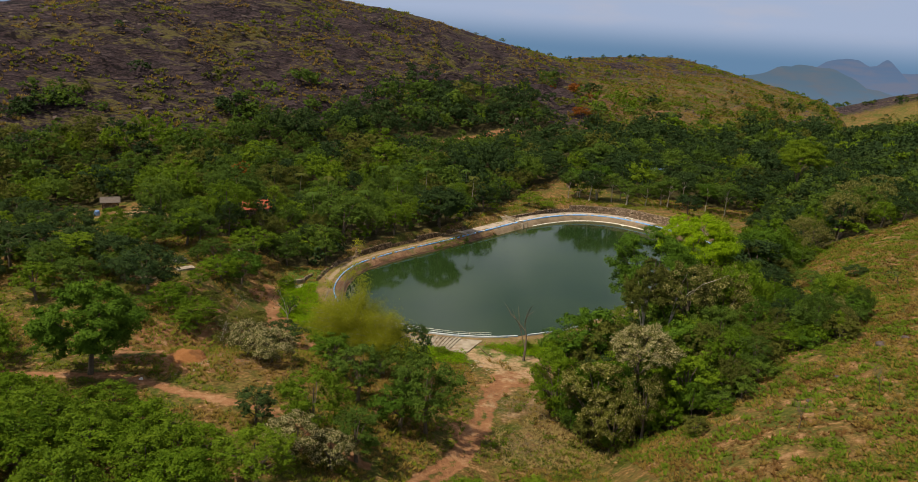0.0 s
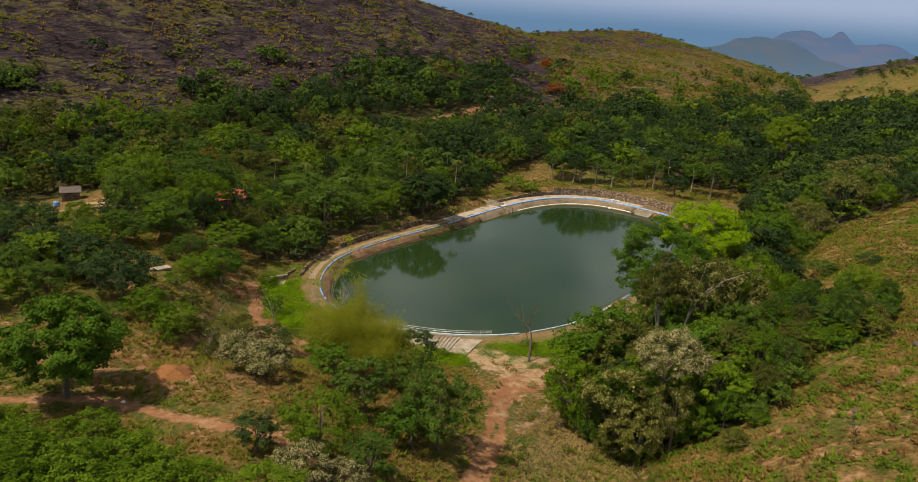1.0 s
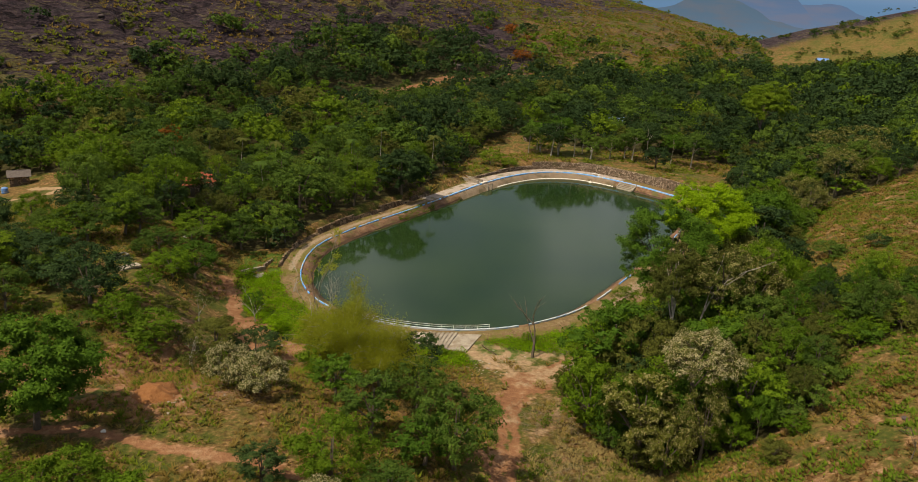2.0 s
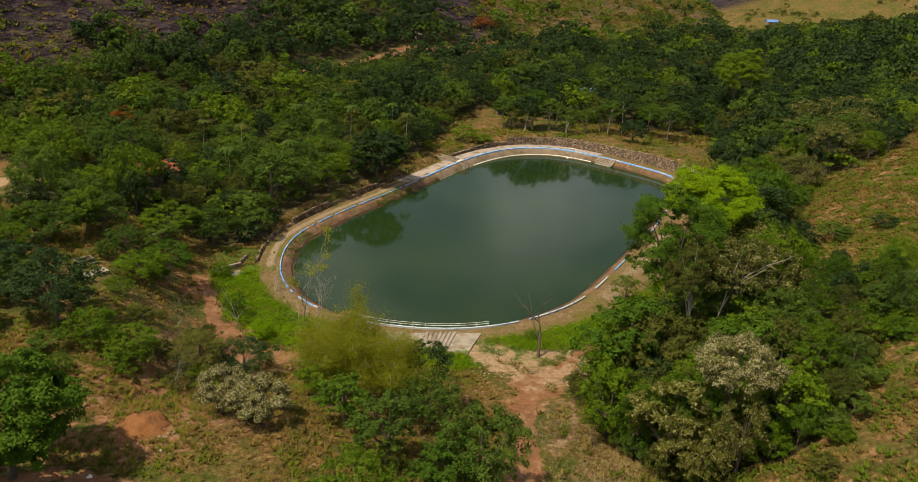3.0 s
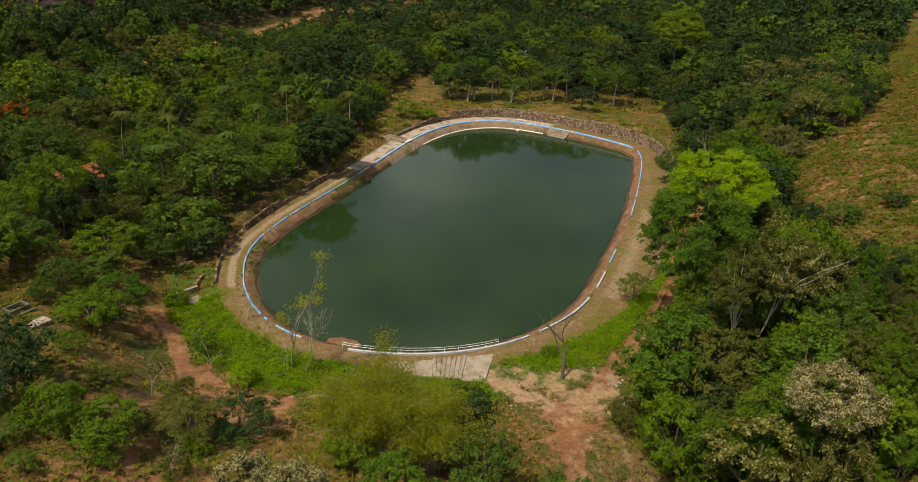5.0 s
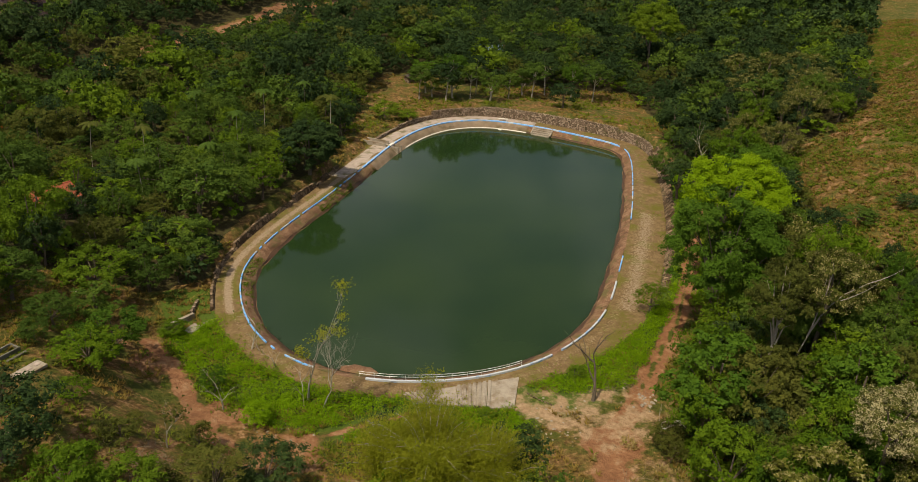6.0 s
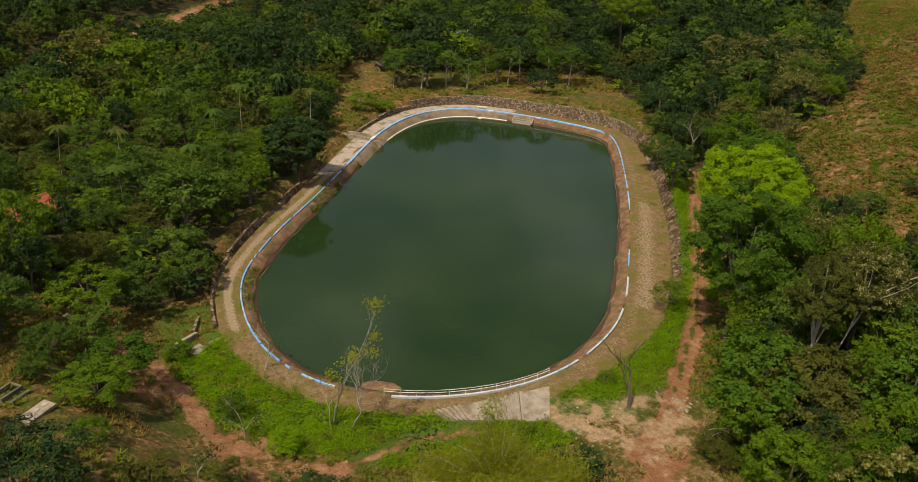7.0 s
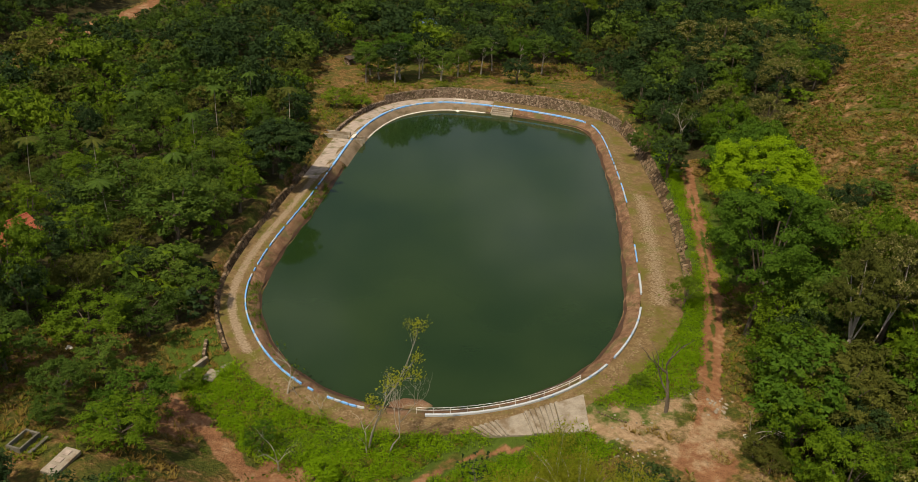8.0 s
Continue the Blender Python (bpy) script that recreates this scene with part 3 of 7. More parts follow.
# Distance: haze, sky and blue mountains
def backdrop():
    sky_m = backdrop_material("far_sky", (0.115, 0.225, 0.39), (0.33, 0.42, 0.62), -60, 150, ((0.42, 0.44, 0.55), 0.5))
    R, N = 4800, 96
    verts, faces = [], []
    for k in range(N):
        a = 2 * math.pi * k / N
        for z in (-900, 0, 160, 320, 480, 900):
            verts.append((R * math.cos(a), R * math.sin(a), z))
    for k in range(N):
        for j in range(5):
            a, b2 = k * 6 + j, ((k + 1) % N) * 6 + j
            faces.append((a, b2, b2 + 1, a + 1))
    ob = link_mesh("backdrop_sky", mesh_from("backdrop_sky", verts, faces), sky_m)
    ob.visible_shadow = False
    tagged(ob, "hazy grey-blue sky sinking into blue haze", "sky", kind="structure")

    def range_of_hills(name, y, peaks, x0, x1, mat, label):
        xs = np.linspace(x0, x1, 160)
        top = np.full(xs.shape, -300.0)
        for px, pz, pw in peaks:
            top = np.logaddexp(top / 9, (-300 + (pz + 300) * np.exp(-((xs - px) / (1.9 * pw)) ** 2)) / 9) * 9
        top = top + 6 * value_noise(xs, xs * 0, 60, 21) + 3 * value_noise(xs, xs * 0, 23, 22)
        rows = 14
        verts, faces = [], []
        for j in range(rows):
            v = j / (rows - 1)
            for i, x in enumerate(xs):
                zz = -320 + (top[i] + 320) * v
                verts.append((x, y - 500 * (1 - v) + 25 * math.sin(x / 60 + 5 * v), zz + 9 * math.sin(x / 47 + v * 9) * v * (1 - v) * 4))
        nx = len(xs)
        for j in range(rows - 1):
            for i in range(nx - 1):
                a = j * nx + i
                faces.append((a, a + 1, a + nx + 1, a + nx))
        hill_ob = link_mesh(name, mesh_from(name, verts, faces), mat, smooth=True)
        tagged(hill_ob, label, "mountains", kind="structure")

    # Blue haze, paler towards the foot, is put into the mountains' glowing colour.
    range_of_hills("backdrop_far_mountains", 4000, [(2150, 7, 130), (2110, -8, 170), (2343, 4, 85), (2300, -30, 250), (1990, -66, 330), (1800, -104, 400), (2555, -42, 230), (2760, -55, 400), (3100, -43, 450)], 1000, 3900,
                   backdrop_material("haze_far", (0.135, 0.20, 0.32), (0.098, 0.160, 0.282), -260, -10, ((0.155, 0.175, 0.255), 0.7), 0.005), "far blue mountains with haze painted into their glow")
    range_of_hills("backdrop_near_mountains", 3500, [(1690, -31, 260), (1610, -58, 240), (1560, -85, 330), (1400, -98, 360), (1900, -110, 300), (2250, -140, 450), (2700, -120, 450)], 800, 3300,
                   backdrop_material("haze_near", (0.125, 0.205, 0.315), (0.088, 0.145, 0.215), -310, -45, ((0.13, 0.15, 0.19), 0.75), 0.006), "blue wooded mountain in the distance, haze painted into its glow")


backdrop()

# Tracks and bare places, as lines in the plan
ROAD = [(-14.8, 55.2), (-7.3, 74.3), (-2.7, 81.7), (0.7, 91.2), (3.3, 101.7), (6.5, 109.8), (14.5, 114.8), (23.1, 121.6), (30.9, 127.5), (39.1, 134.8), (45.6, 141.6), (55.9, 153.0), (67.2, 164.9), (79.6, 179.8)]
SPUR = [(6.5, 109.8), (3.1, 116.3), (1.8, 122.6)]
FOOTPATH = [(-37.8, 149.6), (-35.5, 143.9), (-34.7, 136.5), (-33.6, 127.5), (-30.7, 122.1)]
LOWER_TRACK = [(-67.5, 87.0), (-46.2, 88.5), (-36.6, 84.2), (-27.5, 81.3), (-13.4, 73.9)]
TRAIL = [(-25.5, 123.0), (-20.5, 124.2), (-14.7, 124.6), (-7.6, 122.3)]
FAR_TRACK = [(-45.9, 269.6), (-31.6, 287.1), (-15.5, 303.6), (0.3, 314.2), (12.3, 327.5), (22.6, 338.5), (32.3, 349.8), (48.2, 351.2), (72.5, 370.7)]
SAND_TRACK = [(-109.4, 170.4), (-84.9, 175.1), (-79.2, 192.0), (-79.1, 203.8), (-88.8, 213.3)]


def line_distance(x, y, pts):
    d = np.full(x.shape, 1e9)
    for (ax, ay), (bx, by) in zip(pts, pts[1:]):
        ux, uy = bx - ax, by - ay
        t = np.clip(((x - ax) * ux + (y - ay) * uy) / (ux * ux + uy * uy), 0, 1)
        d = np.minimum(d, np.hypot(x - ax - t * ux, y - ay - t * uy))
    return d


def spot(x, y, cx, cy, r):
    return ss(r, r * 0.45, np.hypot(x - cx, y - cy))


# Stands of trees, as outlines in the plan
GROVE_EDGE = [(28.0, 78.7), (36.4, 84.5), (41.3, 91.6), (50.5, 93.0), (57.3, 102.1), (54.1, 112.3), (50.6, 121.7), (56.9, 128.8), (68.0, 144.8), (79.5, 155.9), (75.2, 159.9), (63.7, 147.7), (53.5, 131.7), (46.5, 121.9), (48.7, 104.3), (39.0, 94.8), (31.4, 85.3)]
GROVE = [(14.5, 108.5), (11.5, 98), (15.9, 86.2), (26.0, 80.9), (33.6, 82.9), (39.1, 91.7), (50.3, 91.7), (58.9, 101.9), (55.0, 112.2), (51.8, 120.7), (58.0, 128.8), (68.0, 145.7), (78.2, 156.6), (71.9, 160.7), (61.4, 151.5), (50.9, 138.8), (40.1, 127.8), (27.6, 118.3), (18.0, 110.6)]
FOREST = [(-27.3, 163.8), (-23.1, 175.8), (-15.5, 186.3), (-4.9, 196.8), (4.5, 207.3), (8.8, 216.6), (16.0, 227.8), (22.1, 240.0), (32.5, 261.8), (41.4, 268.7), (55.4, 266.9), (59.0, 254.3), (76.3, 250.5), (92.6, 243.9), (104.3, 237.5), (96.5, 216.9), (91.4, 200.9), (81.2, 193.0),
          (74.3, 181.6), (69.2, 170.7), (76.2, 161.8), (86.4, 156.5), (101.0, 158.4), (138.9, 193.5), (170.5, 218.9), (287.4, 307.3), (411.1, 453.2), (301.1, 503.2), (201.1, 423.2), (130.1, 369.2), (75.1, 363.6), (45.2, 379.6), (58.6, 395.8), (40.2, 404.4), (17.6, 396.7), (-18.9, 350.8), (-47.4, 306.6), (-90.0, 270.4), (-149.6, 255.1), (-192.7, 215.6), (-147.8, 166.1), (-129.8, 166.1), (-117.7, 203.1), (-109.0, 219.3),
          (-98.7, 230.9), (-87.3, 231.1), (-76.7, 209.7), (-66.7, 186.5), (-65.2, 161.8), (-55.4, 158.0), (-43.6, 165.1), (-36.0, 162.2)]


def inside(poly, x, y):
    x, y = np.asarray(x, float), np.asarray(y, float)
    c = np.zeros(x.shape, bool)
    for (ax, ay), (bx, by) in zip(poly, poly[1:] + poly[:1]):
        c ^= ((ay > y) != (by > y)) & (x < (bx - ax) * (y - ay) / ((by - ay) if by != ay else 1e-9) + ax)
    return c


def make_ground():
    def axis(marks, far, mid):
        """Grid lines: fine in the middle, about 2 m on the hill, then ever wider."""
        lo2, lo, hi, hi2 = marks
        core = list(np.arange(lo, hi, 0.9))
        left, v, k = [], lo, 0.9
        while v > -far:
            k = min(k * 1.06, mid) if v > lo2 else k * 1.2
            v -= k
            left.append(v)
        right, v, k = [], core[-1], 0.9
        while v < far:
            k = min(k * 1.06, mid) if v < hi2 else k * 1.2
            v += k
            right.append(v)
        return np.array(left[::-1] + core + right)

    gx, gy = axis((-270, -80, 100, 360), 4700, 2.2), axis((50, 62, 240, 620), 4700, 2.0)
    X, Y = np.meshgrid(gx, gy)
    x, y = X.ravel(), Y.ravel()
    z = ground(x, y)
    road = np.minimum(line_distance(x, y, ROAD), line_distance(x, y, SPUR))
    z = z - 0.10 * ss(2.2, 0.4, np.abs(line_distance(x, y, ROAD) - 0.75) * 2.2)
    nx, ny = len(gx), len(gy)
    idx = np.arange(nx * ny).reshape(ny, nx)
    quads = np.stack([idx[:-1, :-1], idx[:-1, 1:], idx[1:, 1:], idx[1:, :-1]], -1).reshape(-1, 4)
    me = bpy.data.meshes.new("ground")
    me.vertices.add(nx * ny)
    me.vertices.foreach_set("co", np.stack([x, y, z], 1).astype(np.float32).ravel())
    me.loops.add(quads.size)
    me.loops.foreach_set("vertex_index", quads.astype(np.int32).ravel())
    me.polygons.add(len(quads))
    me.polygons.foreach_set("loop_start", np.arange(0, quads.size, 4, dtype=np.int32))
    me.update(calc_edges=True)
    d, i = rim_distance(x, y)
    w, hb = WALK_W[i], BACK_H[i]
    ruts = np.abs(line_distance(x, y, ROAD) - 0.8)
    red = np.maximum(np.maximum(0.95 * ss(0.9, 0.2, ruts), 0.3 * ss(3.0, 1.0, road)), 0.9 * ss(2.0, 0.6, line_distance(x, y, FOOTPATH)))
    red = np.maximum.reduce([red, 0.31 * ss(4, 16, slope_s(x, y)) * ss(240, 180, y), 0.8 * spot(x, y, 4.2, 104.6, 3.6), spot(x, y, 7.6, 109.6, 5.0), 0.8 * ss(1.3, 0.4, line_distance(x, y, LOWER_TRACK)),
                             0.7 * ss(0.9, 0.3, line_distance(x, y, TRAIL)), 0.8 * ss(3, 1.2, line_distance(x, y, FAR_TRACK)), 0.46 * spot(x, y, 86.1, 427.2, 75), 0.42 * spot(x, y, 99.7, 545.8, 60), 0.7 * spot(x, y, -38.1, 144.2, 4), 0.62 * spot(x, y, -31.9, 132.1, 5),
                             0.6 * spot(x, y, -40.8, 101.2, 18), 0.52 * spot(x, y, -25.2, 111.2, 9), 0.36 * spot(x, y, -34.9, 119.3, 13), 0.34 * spot(x, y, -23.6, 103.9, 9), 0.6 * spot(x, y, -26.6, 122.2, 7), 0.5 * spot(x, y, -51.8, 153.0, 7), 0.5 * spot(x, y, -1.6, 90.5, 7)])
    pale_m = np.maximum.reduce([0.62 * spot(x, y, 4.3, 118.9, 7), 0.55 * spot(x, y, 9.8, 114.0, 10), 0.44 * spot(x, y, 6.7, 100.4, 10), 0.9 * ss(2.5, 0.8, line_distance(x, y, SAND_TRACK)), 0.3 * spot(x, y, -0.1, 94.6, 4),
                                0.45 * ss(2.4, 0.8, line_distance(x, y, FAR_TRACK)) * ss(30, 10, x), 0.34 * spot(x, y, -35.6, 91.8, 5), 0.42 * spot(x, y, -24.2, 111.2, 8)])
    near_dam = np.isin(i, np.arange(RIM_N)) & (d < 14) & (d > w)
    lush_m = np.where(near_dam & (hb < 0.4), ss(13, 9, d), 0.0)
    lush_m = np.maximum(lush_m, np.where((d < 22) & (d > w) & (hb >= 0.4) & (x > 20) & (y < 175), 0.75 * ss(10, 7, d - w), 0.0))
    lush_m = np.maximum.reduce([lush_m, 0.8 * spot(x, y, 95.9, 209.8, 12), 0.32 * ss(4, 16, slope_s(x, y))])
    ry, rh = ridge(x)
    foot = np.interp(x, [-300, -160, -60, 30, 120, 260, 500], [205, 222, 265, 332, 345, 430, 520])
    v = np.clip((y - foot) / (ry - foot), 0, 1)
    rock_m = ss(0.02, 0.22, v) * (1 - 0.62 * ss(30, 110, x) * ss(1.05, 0.5, v)) * ss(420, 250, x)
    rock_m = np.maximum(rock_m, 0.85 * ss(868, 892, y) * ss(400, 450, x) * ss(1500, 1000, y))
    col = np.stack([red, lush_m * (1 - red), rock_m, pale_m], 1)
    a = me.color_attributes.new("cover", "FLOAT_COLOR", "POINT")
    a.data.foreach_set("color", np.clip(col, 0, 1).astype(np.float32).ravel())
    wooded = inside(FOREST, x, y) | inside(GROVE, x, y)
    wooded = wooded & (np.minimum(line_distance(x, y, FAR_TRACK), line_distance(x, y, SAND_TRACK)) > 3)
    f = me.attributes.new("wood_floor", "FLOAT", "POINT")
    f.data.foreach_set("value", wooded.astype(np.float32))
    ob = link_mesh("ground", me, GROUND_MAT, smooth=True)
    tagged(ob, "grassy hillside with red earth tracks and a rocky hill", "ground", kind="structure")


make_ground()


# The pond: water, bank, walkway, kerb, walls
def stretch(a, b):
    """Stations of the rim from place a to place b, along its run."""
    i, j = rim_index(*a), rim_index(*b)
    return (i, j if j > i else j + RIM_N)


def strip(name, offsets, mat, kind_label, category, wave=0.0, span=None, seed=0):
    """A band swept along the rim through (offset, height) points; offsets may be arrays by station."""
    stations = list(range(RIM_N + 1)) if span is None else [k % RIM_N for k in range(span[0], span[1] + 1)]
    r = np.random.default_rng(seed)
    verts, faces = [], []
    for q, k in enumerate(stations):
        k = k % RIM_N
        for j, (o, h) in enumerate(offsets):
            oo = o[k] if isinstance(o, np.ndarray) else o
            hh = h[k] if isinstance(h, np.ndarray) else h
            jit = wave * (math.sin(k * 0.9 + j) + math.sin(k * 0.37 + 2 * j + seed)) * 0.5
            p = rim[k] + out_rim[k] * (oo + jit)
            verts.append((p[0], p[1], hh + 0.15 * jit))
    m = len(offsets)
    for q in range(len(stations) - 1):
        for j in range(m - 1):
            a = q * m + j
            faces.append((a, a + m, a + m + 1, a + 1))
    ob = link_mesh(name, mesh_from(name, verts, faces), mat, smooth=True)
    return tagged(ob, kind_label, category, kind="structure")


def pond():
    inner = rim - out_rim * 0.9
    me = mesh_from("water", [(p[0], p[1], WATER) for p in inner], [tuple(range(RIM_N))[::-1]])
    if me.polygons[0].normal.z < 0:
        me.flip_normals()
    tagged(link_mesh("water", me, WATER_MAT), "still dark green pond water mirroring the sky", "water", kind="structure")
    strip("bank", [(-8.0, -4.2), (-EDGE - 0.8, WATER - 0.4), (-EDGE, WATER + 0.02), (-0.75 * EDGE - 0.1, -0.95), (-0.5 * EDGE - 0.15, -0.5), (-0.35, -0.02), (0.1, 0.0)], EARTH_BANK, "red-brown earthen bank sloping into the pond", "bank", 0.25)
    strip("bank_foot", [(-EDGE - 0.9, WATER - 0.4), (-EDGE - 0.03, WATER + 0.035), (-0.88 * EDGE - 0.08, WATER + 0.17), (-0.78 * EDGE - 0.1, -0.94)], WET_BANK, "dark wet foot of the earthen bank", "bank", 0.25)
    w = strip("walkway", [(WALK_W * k / 9, 0.02 + 0.03 * math.sin(k * 0.7)) for k in range(10)] + [(WALK_W + 0.25, -0.02), (WALK_W + 0.5, -0.4)], WALK_EARTH, "worn earth walkway round the pond", "path", 0.08, seed=3)
    wear = w.data.attributes.new("wear", "FLOAT", "POINT")
    left, right = stretch((-25.6, 153.9), (10.3, 205.2)), stretch((51.6, 166.0), (25.0, 137.9))
    values = []
    for k in range(RIM_N + 1):
        k = k % RIM_N
        on = lambda s: s[0] <= k <= s[1] or s[0] <= k + RIM_N <= s[1]
        for j in range(12):
            o = WALK_W[k] * j / 9
            trod = math.exp(-((o - 1.8) / 0.7) ** 2) if on(left) else 0.6 * math.exp(-((o - 2.8) / 2.0) ** 2) if on(right) else 0.35 * math.exp(-((o - 1.5) / 1.0) ** 2)
            values.append(trod)
    wear.data.foreach_set("value", np.array(values, dtype=np.float32))


WALK_EARTH, n, l, b = material("walk_earth", 0.95, 0.1)
n1, n2, n3 = noise_tex(n, l, 0.22, 4.0), noise_tex(n, l, 0.9, 6.0, 0.7), noise_tex(n, l, 3.5, 5.0, 0.7)
wear = n.new("ShaderNodeAttribute")
wear.attribute_name = "wear"
col = ramp(n, l, calc(n, l, "ADD", calc(n, l, "MULTIPLY", n2, 0.6), calc(n, l, "MULTIPLY", n3, 0.4)), [(0.34, (0.085, 0.052, 0.022)), (0.5, (0.155, 0.102, 0.048)), (0.66, (0.235, 0.17, 0.09))])
col = blend(n, l, step(n, l, calc(n, l, "ADD", n1, calc(n, l, "MULTIPLY", n3, 0.5)), 0.72, 0.9), col, blend(n, l, n3, (0.07, 0.07, 0.012), (0.15, 0.13, 0.03)))
col = blend(n, l, step(n, l, calc(n, l, "ADD", wear.outputs["Fac"], calc(n, l, "MULTIPLY", calc(n, l, "SUBTRACT", n3, 0.5), 1.8)), 0.3, 0.8), col,
            ramp(n, l, n3, [(0.35, (0.17, 0.12, 0.075)), (0.65, (0.32, 0.245, 0.165))]))
l.new(col, b.inputs["Base Color"])
bump(n, l, b, calc(n, l, "ADD", n2, n3), 0.7, 0.12)
pond()


def kerb():
    """The low painted kerb round the pond, block by block, with gaps where it is broken or overgrown."""
    root = new("pond_kerb")
    tagged(root, "low blue-painted concrete kerb round the pond, worn white in places", "kerb")
    root.location = (rim[0][0], rim[0][1], 0)
    r = np.random.default_rng(5)
    far = stretch((10.3, 205.2), (73.9, 200.7))
    right_gap = stretch((48.8, 163.1), (37.5, 150.7))
    white = stretch((31.0, 143.4), (-15.4, 133.5))
    left_gap = stretch((-15.4, 133.5), (-19.3, 136.4))
    meshes = {}
    k = 0
    while k < RIM_N:
        on = lambda s: s[0] <= k < s[1] or s[0] <= k + RIM_N < s[1]
        sound = on(far) or on(white)
        count = 2 if sound else 1
        skip = (on(white) and r.random() < 0.1) or on(right_gap) or on(left_gap) or (not sound and r.random() < 0.22)
        a, b2 = rim[k], rim[(k + count) % RIM_N]
        tilt = 0 if sound else r.uniform(-2, 2)
        mat = WHITE_BLUE if on(white) or (not sound and r.random() < 0.15) else BLUE
        k += count
        if skip:
            continue
        length = float(np.linalg.norm(b2 - a)) + (0.04 if sound else -0.06)
        key = (mat.name, round(length, 1))
        if key not in meshes:
            bm = bmesh.new()
            box_bm(bm, (round(length, 1), 0.44 if sound and mat is BLUE else 0.28 if sound else 0.22, 0.36 if sound else 0.3), None, 0.05)
            me = bpy.data.meshes.new("kerb_block")
            bm.to_mesh(me)
            bm.free()
            me.materials.append(mat)
            meshes[key] = me
        ob = new("kerb_block", meshes[key])
        ob.parent = root
        mid = (a + b2) / 2
        ob.matrix_local = pose(mid[0] - root.location.x, mid[1] - root.location.y, 0.15 + (0 if sound else r.uniform(-0.03, 0.02)), 0, 0, math.degrees(math.atan2(b2[1] - a[1], b2[0] - a[0])) + tilt)


kerb()


def retaining_wall(name, a, b, low, high, label, thick=0.55, piece=6, lean=0.1, mat=None, lost=0.0, step_h=0.0):
    """A rubble wall behind the walkway, in stretches whose tops step up and down."""
    i, j = stretch(a, b)
    r = np.random.default_rng(i)
    root = new(name)
    root.location = (*(rim[i % RIM_N] + out_rim[i % RIM_N] * WALK_W[i % RIM_N]), 0)
    k = i
    while k < j:
        e = min(k + piece, j)
        f = (k + e) / 2 - i
        u = f / (j - i)
        top = np.interp(u, np.linspace(0, 1, len(high)), high) + r.uniform(-0.08, 0.08)
        if step_h:
            top = round(top / step_h) * step_h
        if r.random() < lost:
            top = max(top * r.uniform(0.3, 0.6), 0.25)
        verts, faces = [], []
        stn = list(range(k, e + 1))
        for q in stn:
            q = q % RIM_N
            for o, h in ((0.0, low), (lean * 0.9, top - 0.12), (lean + 0.04, top), (lean + thick, top), (lean + thick + 0.1, low)):
                p = rim[q] + out_rim[q] * (WALK_W[q] + o)
                verts.append((p[0] - root.location.x, p[1] - root.location.y, h + 0.03 * math.sin(q * 1.7)))
        m = 5
        for q in range(len(stn) - 1):
            for c in range(m):
                a0, a1 = q * m + c, q * m + (c + 1) % m
                faces.append((a0, a0 + m, a1 + m, a1))
        faces.append(tuple(range(m)))
        faces.append(tuple((len(stn) - 1) * m + c for c in range(m))[::-1])
        link_mesh("wall_section", mesh_from("wall_section", verts, faces), mat or STONE, root)
        k = e
    return tagged(root, label, "retaining wall", kind="structure")


retaining_wall("wall_far", (22.4, 217.5), (73.4, 194.2), -0.3, [0.6, 0.9, 1.3, 1.9, 2.2, 2.4, 2.6, 2.7, 2.7, 2.5], "rubble stone retaining wall with a stepped top", piece=11, step_h=0.35)
retaining_wall("wall_right", (73.6, 193.6), (30.7, 142.2), -0.3, [2.6, 2.4, 2.0, 1.6, 1.1, 0.4], "overgrown sloping rubble wall below the hillside, partly fallen", 0.3, 3, 1.5, STONE_BROWN, 0.1)
retaining_wall("wall_left", (-25.4, 154.8), (8.2, 203.1), -0.3, [0.5, 0.9, 1.3, 1.4, 1.2, 0.9], "low broken rubble wall under trees", 0.4, 3, 0.4, STONE_BROWN, 0.4)


# Plants
def unit(v):
    return v / np.maximum(np.linalg.norm(v, axis=-1, keepdims=True), 1e-9)


def leaves(r, centres, outward, length, width, up=0.5, loose=0.7):
    """Corners of pointed three-cornered leaves, facing outwards and up."""
    n = len(centres)
    nrm = unit(outward * 1.0 + np.array([0, 0, up * 0.5]) + r.normal(0, loose, (n, 3)) * 0.75)
    t = unit(np.cross(nrm, r.normal(0, 1, (n, 3))))
    b = np.cross(nrm, t)
    k = r.uniform(0.65, 1.3, (n, 1))
    L, W = length * k, width * k * r.uniform(0.8, 1.2, (n, 1))
    return np.stack([centres - t * L * 0.65 - b * W, centres - t * L * 0.5 + b * W, centres + t * L], 1).reshape(-1, 3)


